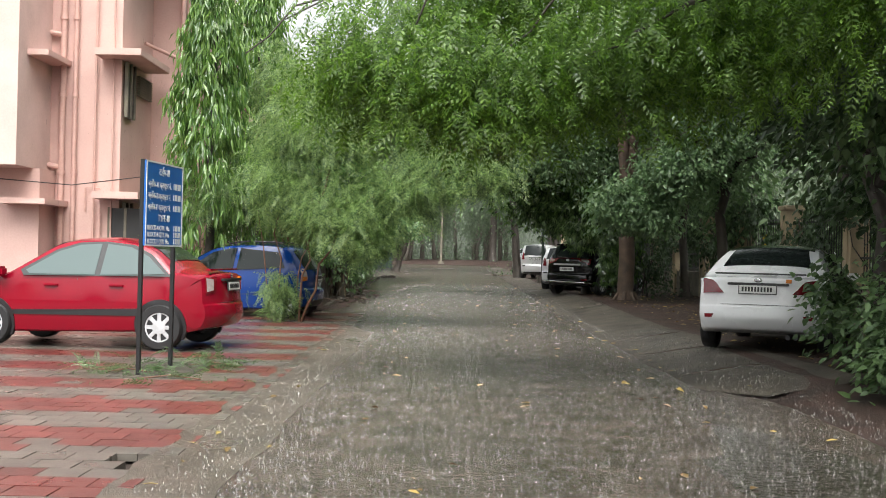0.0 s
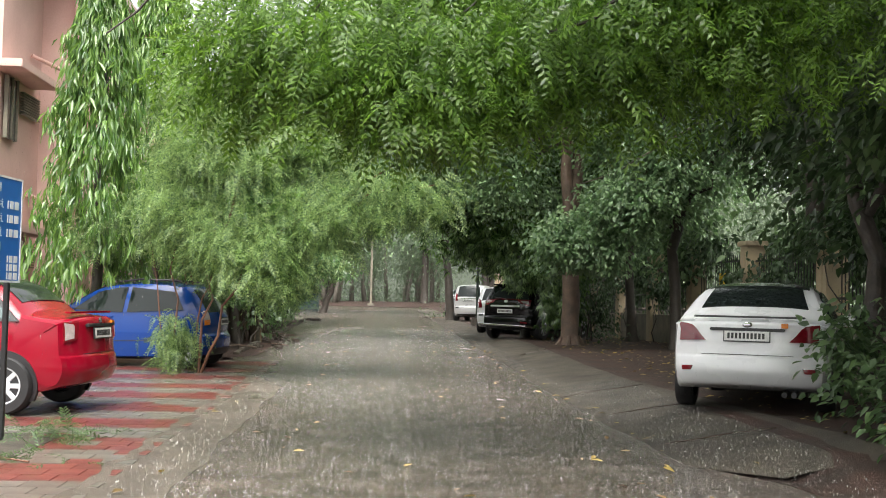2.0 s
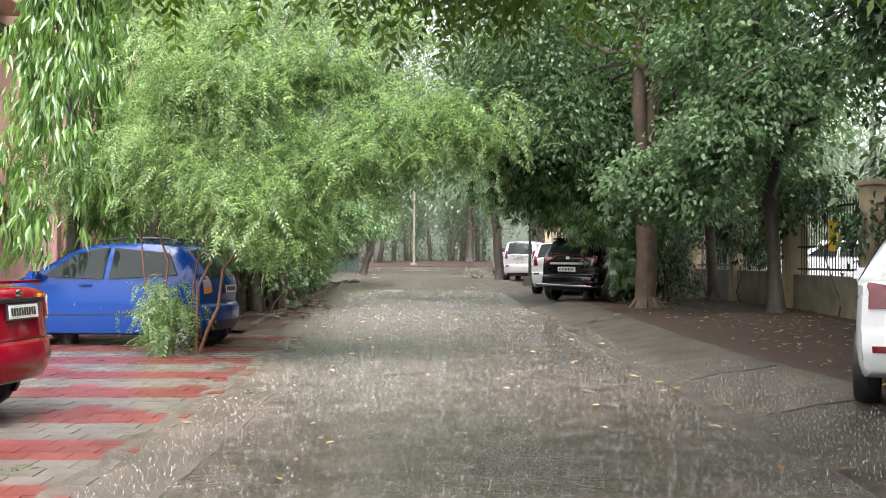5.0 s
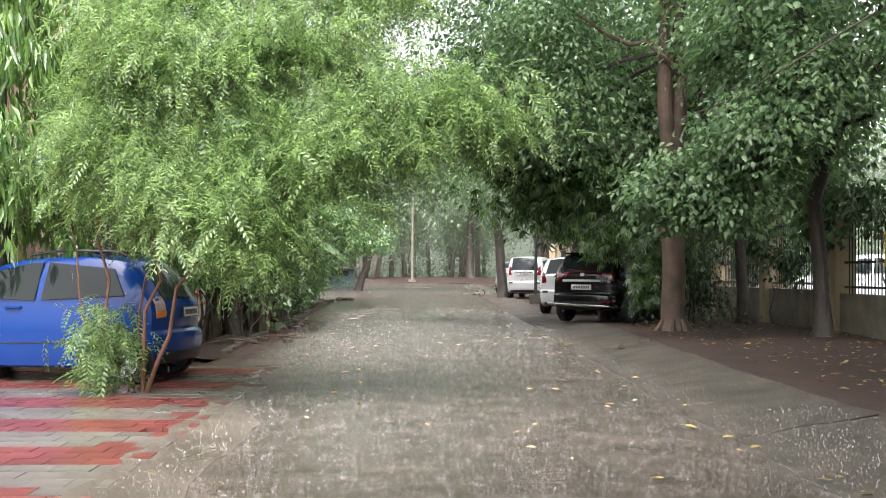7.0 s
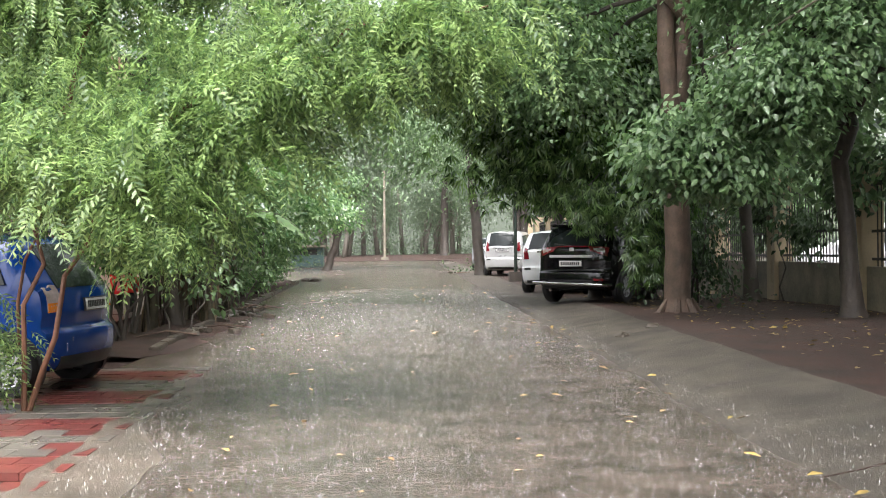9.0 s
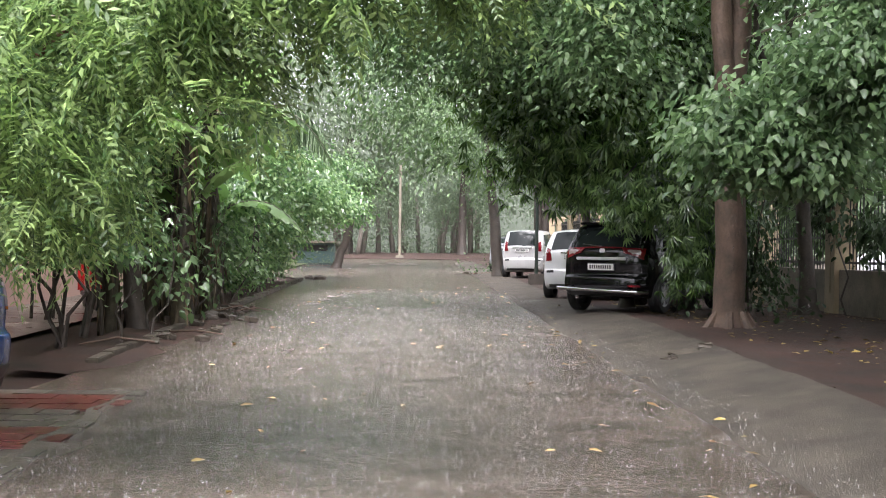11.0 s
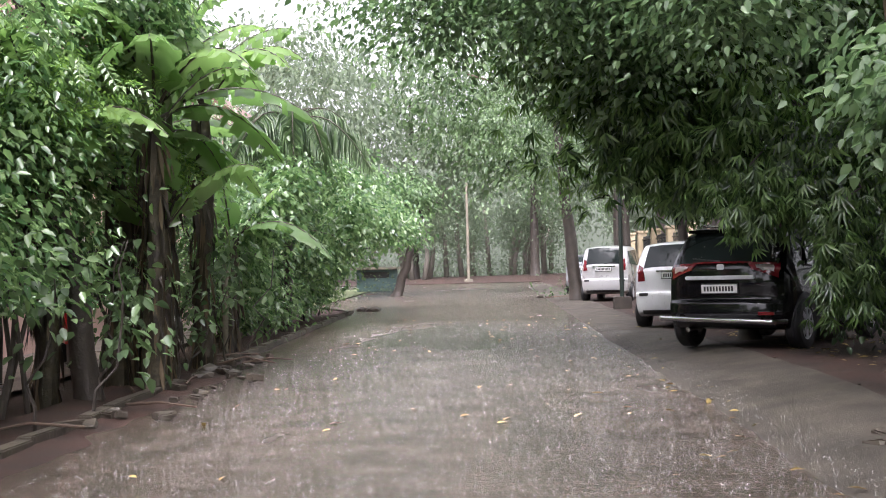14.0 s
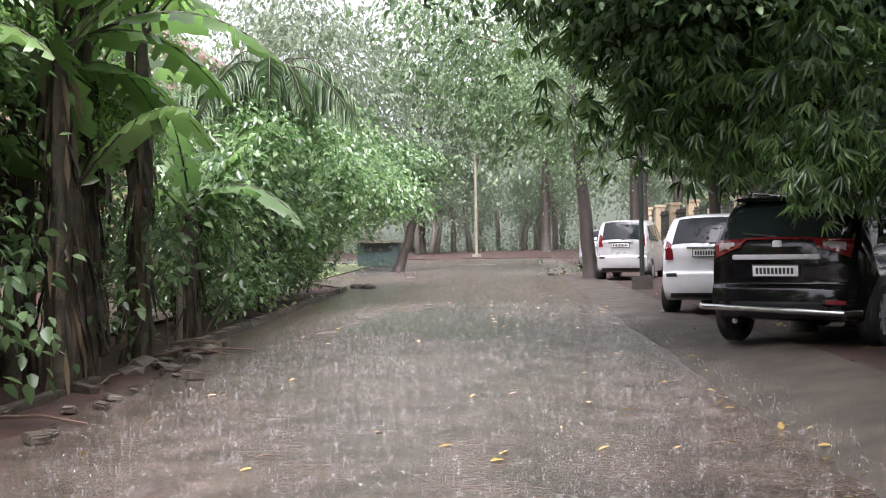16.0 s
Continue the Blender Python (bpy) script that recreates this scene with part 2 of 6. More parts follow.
def part(name, bm, mat, parent=None, label="", smooth=False, sharp=40):
    """One bmesh as one mesh object under a thing or a part."""
    me = bpy.data.meshes.new(name)
    bmesh.ops.recalc_face_normals(bm, faces=bm.faces)
    bm.to_mesh(me)
    bm.free()
    me.materials.append(mat)
    if smooth:
        me.polygons.foreach_set("use_smooth", [True] * len(me.polygons))
        me.set_sharp_from_angle(angle=radians(sharp))
    ob = new(name, me)
    ob.parent = parent
    return tagged(ob, label)


def box(bm, x0, x1, y0, y1, z0, z1, bevel=0.0, m=None):
    made = bmesh.ops.create_cube(bm, size=1)["verts"]
    bmesh.ops.transform(bm, verts=made, matrix=Matrix.LocRotScale(((x0 + x1) / 2, (y0 + y1) / 2, (z0 + z1) / 2), None, (x1 - x0, y1 - y0, z1 - z0)))
    if bevel:
        edges = list({e for v in made for e in v.link_edges})
        made = list({v for f in bmesh.ops.bevel(bm, geom=edges, offset=bevel, segments=2, affect="EDGES")["faces"] for v in f.verts} | {v for v in made if v.is_valid})
    if m:
        bmesh.ops.transform(bm, verts=made, matrix=m)
    return bm


def boxed(name, x0, x1, y0, y1, z0, z1, mat, parent=None, bevel=0.0, label="", m=None):
    return part(name, box(bmesh.new(), x0, x1, y0, y1, z0, z1, bevel, m), mat, parent, label)


def tube_data(points, radii, sides=8, verts=None, faces=None, ripple=0.0, rng=None):
    """A tapered tube along points; adds to verts and faces."""
    verts, faces = ([] if verts is None else verts), ([] if faces is None else faces)
    pts = [Vector(p) for p in points]
    base = len(verts)
    ref = Vector((0.3, 0.9, 0.1))
    for i, p in enumerate(pts):
        d = (pts[min(i + 1, len(pts) - 1)] - pts[max(i - 1, 0)]).normalized()
        a = d.cross(ref).normalized()
        b = d.cross(a)
        for s in range(sides):
            t = 2 * math.pi * s / sides
            r = radii[i] * (1 + (ripple * math.sin(3 * t + i * 0.7) if ripple else 0) + (rng.uniform(-ripple, ripple) * 0.5 if rng else 0))
            verts.append(p + (a * math.cos(t) + b * math.sin(t)) * r)
    for i in range(len(pts) - 1):
        for s in range(sides):
            q = base + i * sides
            faces.append((q + s, q + (s + 1) % sides, q + sides + (s + 1) % sides, q + sides + s))
    faces.append(tuple(range(base + sides - 1, base - 1, -1)))
    faces.append(tuple(range(base + (len(pts) - 1) * sides, base + len(pts) * sides)))
    return verts, faces


def tube(name, points, radii, mat, parent=None, sides=8, label="", ripple=0.0):
    radii = radii if isinstance(radii, (list, tuple)) else [radii] * len(points)
    ob = mesh_object(name, *tube_data(points, radii, sides, ripple=ripple), mat, True, 50)
    ob.parent = parent
    return tagged(ob, label)


def empty(name, m, label, category, group=""):
    ob = new(name)
    ob.matrix_world = m
    return tagged(ob, label, category, group)


def sheet(name, xs, ys, height, mat):
    """A ground sheet over a grid, with its height as a function of x and y."""
    verts = [(x, y, height(x, y)) for y in ys for x in xs]
    w = len(xs)
    faces = [(j * w + i, j * w + i + 1, (j + 1) * w + i + 1, (j + 1) * w + i) for j in range(len(ys) - 1) for i in range(w - 1)]
    return tagged(mesh_object(name, verts, faces, mat, True), kind="structure")


# ---- ground, road, pavements ----
ROAD_ENDS = 84.0
YS = [-60, -30, -10] + [i for i in range(0, 120)] + [120, 160, 240, 400, 800]


def ease(t):
    t = min(1.0, max(0.0, t))
    return t * t * (3 - 2 * t)


def verge(y):
    """How far the right verge stands above the road: it climbs where the apron begins and sinks again up the road."""
    return 0.22 * ease((y - 10.2) / 2.0) * (1 - 0.75 * ease((y - 31) / 11))


def bank(x, y):
    return rise(y) + (verge(y) if x > 3.9 else 0.0)


sheet("ground", [-800, -200, -60, -30, -12, -6, -3, 3, 3.5, 3.75, 4.0, 5, 6, 7, 9, 14, 30, 60, 200, 800], YS, lambda x, y: rise(y) - 0.05 + verge(y) * ease((x - 3.4) / 0.6) + (0.012 * math.sin(x * 3 + y) if abs(x) < 12 else 0), SOIL)
wob = lambda y, a, b: 0.022 * math.sin(y * a) + 0.018 * math.sin(y * b + 1) + 0.012 * math.sin(y * 7.3)
verts, faces = [], []
road_y = [-40 + 0.5 * i for i in range(int((ROAD_ENDS + 6 + 40) * 2))]


def road_edges(y):
    t = min(1.0, max(0.0, (y - 19.5) / 2.5))
    l = -1.34 + wob(y, 1.7, 3.1) - 1.52 * t * t * (3 - 2 * t)
    r = 2.86 + wob(y, 1.1, 2.7) + 0.55 * (1 - ease((y - 11.0) / 1.6))
    l -= 2.6 * ease((y - 50) / 8)
    if y > 66:
        l -= (y - 66) ** 1.6 * 0.12
        r += max(0, y - 72) ** 1.6 * 0.1
    return l, r


def road_z(x, y):
    l, r = road_edges(y)
    f = (x - l) / (r - l)
    return rise(y) + 0.012 - 0.03 * (2 * f - 1) ** 2


for y in road_y:
    l, r = road_edges(y)
    for i in range(9):
        f = i / 8
        verts.append((l + (r - l) * f, y, road_z(l + (r - l) * f, y)))
for j in range(len(road_y) - 1):
    faces += [(j * 9 + i, j * 9 + i + 1, (j + 1) * 9 + i + 1, (j + 1) * 9 + i) for i in range(8)]
tagged(mesh_object("road", verts, faces, ASPHALT, True), kind="structure")


def strip(name, y0, y1, step, left, right, zl, zr, mat, n=5):
    ys = [y0 + step * i for i in range(int((y1 - y0) / step) + 1)]
    v, f = [], []
    for y in ys:
        a, b = left(y), right(y)
        for i in range(n):
            t = i / (n - 1)
            v.append((a + (b - a) * t, y, rise(y) + zl + ((zr(y) if callable(zr) else zr) - zl) * t ** 0.8))
        v.append((b, y, rise(y) - 0.1))
    w = n + 1
    for j in range(len(ys) - 1):
        f += [(j * w + i, j * w + i + 1, (j + 1) * w + i + 1, (j + 1) * w + i) for i in range(n)]
    return tagged(mesh_object(name, v, f, mat, True, 40), kind="structure")


strip("pavement_edge", -20, 25.2, 0.2, lambda y: -1.93 + wob(y, 4.1, 9.3) * 1.2, lambda y: -1.28 + wob(y, 1.7, 3.1) - max(0, y - 20) * 0.115, 0.018, -0.014, GRIT)
apron = strip("pavement", 11.8, 78, 0.2, lambda y: 2.76 + wob(y, 1.1, 2.7) + 0.9 * (1 - ease((y - 11.4) / 1.1)), lambda y: 4.08 + wob(y, 2.1, 5.3) * 0.8 + 0.35 * (1 - ease((y - 12) / 8)) - min(0.15, max(0, y - 17) * 0.03), -0.016, lambda y: verge(y) - 0.022, CONCRETE, 9)
# dark joints where the apron was cast in bays
for k in range(17):
    y = 13.6 + 2.7 * k + 0.2 * math.sin(k * 3.1)
    pts = [(2.78 + 1.2 * q / 6, y + 0.03 * math.sin(q * 2.1 + k), rise(y) - 0.016 + (q / 6) ** 0.8 * (verge(y) - 0.006) - 0.004) for q in range(7)]
    tube("joint", pts, 0.007, SOIL, apron, 5)


def pool(cx, cy, rx, ry, seed):
    """A shallow sheet of standing water that follows the road."""
    rng = np.random.default_rng(seed)
    v, f = [(cx, cy, road_z(cx, cy) + 0.005)], []
    S, ph = 48, rng.uniform(0, 6, 4)
    for q in (0.25, 0.5, 0.75, 1.0):
        for s in range(S):
            t = 2 * math.pi * s / S
            k = q * (1 + 0.16 * math.sin(3 * t + ph[0]) + 0.1 * math.sin(5 * t + ph[1]) + 0.05 * math.sin(11 * t + ph[2]))
            x, y = cx + rx * k * math.cos(t), cy + ry * k * math.sin(t)
            v.append((x, y, road_z(x, y) + (0.005 if q < 1 else 0.001)))
    f += [(0, 1 + s, 1 + (s + 1) % S) for s in range(S)]
    for q in range(3):
        f += [(1 + q * S + s, 1 + (q + 1) * S + s, 1 + (q + 1) * S + (s + 1) % S, 1 + q * S + (s + 1) % S) for s in range(S)]
    return tagged(mesh_object("water", v, f, POOL, True), kind="structure")


for k, spot in enumerate(((0.0, 40.0, 1.25, 3.2), (2.45, 7.4, 0.65, 1.7))):
    pool(*spot, k)
# paving behind the planted bed, along the flats
sheet("pavement_court", [-6.74, -5.6, -4.6], [26, 32, 38, 44, 50, 56], lambda x, y: rise(y) + 0.015, GREY_PAVER)

# ---- the pink block of flats ----
def flats():
    house = empty("apartment_building", pose(0, 0, 0), "pink lime-washed block of flats with drain pipes", "building")
    top = 8.6
    boxed("wall", -16.0, -7.45, 25.6, 36.0, -0.3, top, PINK, house)
    boxed("wall", -7.46, -6.75, 28.2, 36.0, -0.3, top, PINK, house)
    boxed("wall", -16.0, -6.75, 36.05, 56.0, -0.3, 6.2, PINK, house)
    boxed("roof", -16.3, -6.4, 25.3, 36.0, top, top + 0.25, PINK_PALE, house)
    boxed("roof", -16.0, -6.4, 36.05, 56.3, 6.2, 6.4, PINK_PALE, house)
    boxed("wall", -16.0, -9.05, 23.6, 25.62, 3.1, top, PINK_PALE, house, label="projecting balcony front in paler pink")
    boxed("wall", -16.0, -8.9, 24.6, 25.62, -0.3, 3.1, PINK, house)
    for z in (2.55, 5.75):
        # sunshade slabs that turn the corner over the recess windows
        bm = bmesh.new()
        box(bm, -7.9, -6.86, 25.0, 27.6, z - 0.06, z + 0.10, 0.01)
        part("sunshade", bm, PINK, house)
        bm = bmesh.new()
        box(bm, -9.6, -8.6, 24.1, 25.7, z - 0.25, z - 0.12, 0.01)
        part("sunshade", bm, PINK, house)
        # the recess: side window, tall dark window and a slatted vent
        w = empty("window", pose(0, 0, 0), "", "")
        w.parent = house
        boxed("pane", -7.40, -7.36, 25.75, 26.35, z - 1.35, z - 0.12, HOUSE_GLASS, w)
        for y in (25.72, 26.02, 26.34):
            boxed("frame", -7.41, -7.33, y - 0.025, y + 0.025, z - 1.36, z - 0.10, OLD_WALL, w)
        for k in range(9):
            boxed("slat", -7.43, -7.35, 26.75, 27.9, z - 0.72 + k * 0.055, z - 0.69 + k * 0.055, OLD_WALL, w)
        if z < 5:
            d = empty("window", pose(0, 0, 0), "", "")
            d.parent = house
            boxed("pane", -7.62, -6.9, 25.52, 25.585, 0.9, 2.3, HOUSE_GLASS, d)
            for x in (-7.64, -7.27, -6.9):
                boxed("frame", x - 0.03, x + 0.03, 25.5, 25.61, 0.88, 2.32, OLD_WALL, d)
    # far windows on the road face
    for y in (31.5, 37.0, 40.5, 45.0, 49.5, 54.0):
        for z in (1.0, 4.2):
            w = empty("window", pose(0, 0, 0), "", "")
            w.parent = house
            boxed("pane", -6.77, -6.735, y, y + 1.2, z, z + 1.2, HOUSE_GLASS, w)
            for k in range(3):
                boxed("frame", -6.76, -6.70, y + k * 0.6 - 0.03, y + k * 0.6 + 0.03, z - 0.03, z + 1.23, WHITE_PAINT, w)
            boxed("sunshade", -6.8, -6.2, y - 0.2, y + 1.4, z + 1.4, z + 1.5, PINK_PALE, w)
    # drain pipes with collars
    def pipe(x, y, r, z0=0.0, z1=8.55, joints=True):
        p = tube("drain_pipe", [(x, y, z0), (x, y, z1)], r, PINK_PIPE, house, 10)
        if joints:
            z = z0 + 1.3
            while z < z1:
                tube("collar", [(x, y, z), (x, y, z + 0.09)], r * 1.35, PINK_PIPE, p, 10)
                z += 1.75
    for x, r in ((-8.75, 0.07), (-8.47, 0.055), (-8.0, 0.025), (-7.6, 0.02)):
        pipe(x, 25.50, r, joints=r > 0.04)
    for y, r in ((28.05, 0.06), (28.6, 0.05), (29.3, 0.03), (30.0, 0.05), (30.8, 0.03), (31.2, 0.05)):
        pipe(-6.66, y, r, joints=r > 0.04)
    for z in (3.2, 6.2):
        tube("drain_pipe", [(-9.1, 25.5, z + 0.06), (-8.78, 25.5, z)], 0.06, PINK_PIPE, house, 10)
        tube("drain_pipe", [(-7.42, 27.4, z + 0.2), (-6.9, 27.9, z), (-6.66, 28.05, z - 0.1)], 0.045, PINK_PIPE, house, 8)
    # a small gas or water riser with a tap bend
    tube("drain_pipe", [(-8.2, 25.55, 2.2), (-8.2, 25.52, 2.75), (-7.85, 25.52, 2.75)], 0.018, PINK_PIPE, house, 6)
    tube("drain_pipe", [(-7.85, 25.54, 1.4), (-7.85, 25.52, 2.3)], 0.018, PINK_PIPE, house, 6)
    boxed("meter_box", -8.2, -7.9, 25.52, 25.62, 1.2, 1.5, PINK_PALE, house, 0.01)
    tube("cable", [(-11.5, 23.4, 3.1), (-9.6, 23.9, 2.82), (-8.2, 24.6, 2.75), (-6.9, 25.3, 3.0)], 0.012, BLACK_IRON, house, 5)
    return house


flats()
far_block = empty("apartment_building", pose(0, 0, 0), "pink block of flats behind the shrubs", "building")
boxed("wall", -14.0, -8.2, 62.0, 74.0, 0.2, 4.5, PINK, far_block)
for y in (63.5, 67.5, 71.0):
    for z in (1.4,):
        boxed("window", -8.22, -8.15, y, y + 1.3, z, z + 1.3, HOUSE_GLASS, far_block)
boxed("roof", -14.2, -7.9, 61.8, 74.2, 4.5, 4.7, PINK_PALE, far_block)


# ---- boundary fence on a low wall ----
FENCE_X, BAY = 8.2, 4.25
def fence():
    f = empty("boundary_fence", pose(0, 0, 0), "iron railing between cream plastered posts on a stained low wall", "fence")
    bm_bar = bmesh.new()
    box(bm_bar, -0.009, 0.009, -0.009, 0.009, 0, 1.42)
    for d in (1,):
        bmesh.ops.create_cone(bm_bar, segments=4, radius1=0.018, radius2=0.0, depth=0.1, matrix=Matrix.Translation((0, 0, 1.47)), cap_ends=True)
    bar = part("bar", bm_bar, BLACK_IRON, f)
    first = True
    for i in range(-2, 15):
        y = 22.5 + BAY * (i - 1)
        z = bank(9, y)
        bm = bmesh.new()
        box(bm, FENCE_X - 0.20, FENCE_X + 0.20, y - 0.24, y + 0.24, z - 0.1, z + 2.35, 0.015)
        box(bm, FENCE_X - 0.25, FENCE_X + 0.25, y - 0.29, y + 0.29, z + 2.35, z + 2.46, 0.015)
        box(bm, FENCE_X - 0.215, FENCE_X - 0.195, y - 0.06, y + 0.06, z + 0.3, z + 2.2, 0.004)
        part("post", bm, CREAM, f)
        boxed("low_wall", FENCE_X - 0.12, FENCE_X + 0.12, y + 0.245, y + BAY - 0.245, z - 0.2, z + 0.72, OLD_WALL, f, 0.012)
        for h in (0.82, 1.28, 2.05):
            boxed("rail", FENCE_X - 0.025, FENCE_X + 0.025, y + 0.25, y + BAY - 0.25, z + h, z + h + 0.045, BLACK_IRON, f)
        if i > 12:
            continue
        for k in range(24):
            c = bar if first else bar.copy()
            if not first:
                scene.collection.objects.link(c)
            first = False
            c.parent = f
            c.matrix_local = pose(FENCE_X, y + 0.42 + k * 0.148, z + 0.72)
    return f


fence()
# what lies past the railings
sheet("pavement", [9.5, 12, 20, 34], [0, 9, 10, 11, 12, 13, 20, 30, 33, 36, 39, 42, 60, 80], lambda x, y: bank(9, y) - 0.01, CONCRETE)


# ---- the notice board ----
def notice_board():
    a, b = Vector((-3.27, 12.2, 0)), Vector((-3.12, 13.45, 0))
    along = (b - a).normalized()
    turn = math.degrees(math.atan2(along.y, along.x))
    s = empty("notice_board", pose(a.x, a.y, 0, 0, 0, turn), "blue enamel notice board with white lettering on two black posts", "sign")
    boxed("panel", 0.0, 1.12, -0.012, 0.012, 1.42, 2.35, SIGN_BLUE, s, 0.004)
    for x in (0.02, 0.98):
        boxed("post", x - 0.022, x + 0.022, 0.014, 0.058, -0.2, 2.36, BLACK_IRON, s, 0.004)
    for x0, x1, z0, z1 in ((0.0, 1.12, 2.335, 2.352), (0.0, 1.12, 1.418, 1.435), (0.0, 0.017, 1.436, 2.334), (1.103, 1.12, 1.436, 2.334)):
        boxed("border", x0, x1, -0.018, -0.0125, z0, z1, SIGN_WHITE, s)
    def text(body, x, z, size):
        cu = bpy.data.curves.new("lettering", "FONT")
        cu.body, cu.size, cu.extrude, cu.align_x = body, size, 0.002, "LEFT"
        cu.materials.append(SIGN_WHITE)
        ob = new("lettering", cu)
        ob.parent = s
        ob.matrix_local = pose(x * 0.89, -0.0155, z - 0.05, 90, 0, 0)
    def bars(x, z, widths, h=0.06):
        for w in widths:
            boxed("bar", x * 0.89, (x + w) * 0.89, -0.0165, -0.0125, z - 0.05, z - 0.05 + h, SIGN_WHITE, s)
            x += w + 0.035
    text("टाईप-III", 0.42, 2.26, 0.11)
    for k, letter in enumerate("ABF"):
        text("ब्लॉक-%s क्वार्टर नं." % letter, 0.07, 2.12 - 0.125 * k, 0.092)
        bars(0.93, 2.12 - 0.125 * k, (0.02, 0.07, 0.09), 0.07)
    text("TYPE-III", 0.40, 1.745, 0.11)
    for k, letter in enumerate("ABF"):
        text("BLOCK-%s QTR. No." % letter, 0.06, 1.645 - 0.075 * k, 0.078)
        bars(0.96, 1.645 - 0.075 * k, (0.02, 0.06, 0.08), 0.06)


notice_board()
boxed("concrete_footing", -3.6, -2.75, 12.0, 13.7, -0.05, 0.02, CONCRETE, None, 0.01)
tagged(bpy.data.objects["concrete_footing"], "rough concrete pad round the sign posts", "footing")

# ---- parked cars ----
def car(name, m, label, paint, profile, half, belt, tumble, length, wheel_r, axles, side_glass, patches, plate_at, extra=None, roof_from=None, glass=WINDOW, rim=None):
    """A car with its nose along +y. profile: (y, z) from under the tail up over the roof to under the nose; patches: parts laid on that skin,
    (name, material, label, four corners as (place along the profile, place across))."""
    thing = empty(name, m, label, "car")
    P = [Vector((0, y, z)) for y, z in profile]
    n = len(P)

    def width(y, z):
        w = half
        if y < 0.7:
            w *= 1 - 0.15 * ((0.7 - y) / 0.7) ** 2
        if y > length - 0.9:
            w *= 1 - 0.16 * ((y - length + 0.9) / 0.9) ** 2
        if z > belt:
            w -= (z - belt) * tumble
        elif z < 0.5:
            w -= (0.5 - z) * 0.16
        else:
            w -= 0.02 * ((z - 0.5) / (belt - 0.5)) ** 2
        return w

    def skin(s, u):
        s = min(max(s, 0), n - 1.001)
        i, t = int(s), s - int(s)
        p0, p1, p2, p3 = P[max(i - 1, 0)], P[i], P[min(i + 1, n - 1)], P[min(i + 2, n - 1)]
        t1, t2 = (p2 - p0) * 0.35, (p3 - p1) * 0.35
        t1, t2 = t1.normalized() * min(t1.length, (p2 - p1).length) if t1.length else t1, t2.normalized() * min(t2.length, (p2 - p1).length) if t2.length else t2
        h = (2 * t**3 - 3 * t**2 + 1) * p1 + (t**3 - 2 * t**2 + t) * t1 + (-2 * t**3 + 3 * t**2) * p2 + (t**3 - t**2) * t2
        y, z = h.y, h.z
        w = width(y, z)
        tail = max(0.0, 1 - y / 0.9)
        nose = max(0.0, 1 - (length - y) / 0.9)
        y2 = y + 0.16 * abs(u) ** 3.2 * tail - 0.30 * abs(u) ** 2.6 * nose
        z2 = z - 0.05 * abs(u) ** 3 * (1 if z > belt + 0.05 else 0.3)
        return Vector((u * w, y2, z2))

    rows = []
    k = 0.0
    while k < n - 1:
        rows.append(k)
        k += 1 / 5
    rows.append(n - 1.0)
    us = [-1, -0.97, -0.93, -0.87, -0.78, -0.6, -0.35, 0, 0.35, 0.6, 0.78, 0.87, 0.93, 0.97, 1]
    verts = [skin(s, u) for s in rows for u in us]
    w = len(us)
    faces = [(j * w + i, j * w + i + 1, (j + 1) * w + i + 1, (j + 1) * w + i) for j in range(len(rows) - 1) for i in range(w - 1)]
    for side, col in ((-1, 0), (1, w - 1)):
        ring = [j * w + col for j in range(len(rows))]
        # along the underside back to the tail, so that the flank is whole
        first, last = verts[ring[0]], verts[ring[-1]]
        for q in range(1, 12):
            verts.append(last.lerp(first, q / 12))
            ring.append(len(verts) - 1)
        ring.append(ring[0])
        prev = ring
        for q in (0.06, 0.3, 0.6, 1.0):
            now = []
            for j in ring:
                e = verts[j]
                sy, sz = min(max(e.y, 0.75), length - 0.85), 0.64
                y, z = e.y + (sy - e.y) * q, e.z + (sz - e.z) * q
                verts.append(Vector((side * (width(y, z) + 0.012 * min(1, q * 5)), y, z)))
                now.append(len(verts) - 1)
            for a in range(len(ring) - 1):
                f = (prev[a], prev[a + 1], now[a + 1], now[a])
                faces.append(f if side > 0 else f[::-1])
            prev = now
    # the floor closes the shell
    faces.append(tuple(range(w)))
    faces.append(tuple((len(rows) - 1) * w + i for i in range(w))[::-1])
    body = mesh_object("body", verts, faces, paint, True, 32)
    body.parent = thing
    boxed("underbody", -half * 0.8, half * 0.8, 0.7, length - 0.6, 0.26 if belt < 1.1 else 0.36, 0.5, TRIM, thing)

    def patch(name, mat, corners, off=0.006, cells=5, lab=""):
        (a, b, c, d) = [Vector((x[0], x[1], 0)) for x in corners]
        g, back = [], []
        for j in range(cells + 1):
            for i in range(cells + 1):
                fj, fi = j / cells, i / cells
                q = (a * (1 - fi) + b * fi) * (1 - fj) + (d * (1 - fi) + c * fi) * fj
                p = skin(q.x, q.y)
                ds, du = skin(q.x + 0.02, q.y) - skin(q.x - 0.02, q.y), skin(q.x, q.y + 0.01) - skin(q.x, q.y - 0.01)
                nn = du.cross(ds).normalized()
                g.append(p + nn * off)
                back.append(p - nn * 0.012)
        c1 = cells + 1
        f = [(j * c1 + i, j * c1 + i + 1, (j + 1) * c1 + i + 1, (j + 1) * c1 + i) for j in range(cells) for i in range(cells)]
        edge = [i for i in range(c1)] + [j * c1 + cells for j in range(1, c1)] + [cells * c1 + i for i in range(cells - 1, -1, -1)] + [j * c1 for j in range(cells - 1, 0, -1)]
        N = len(g)
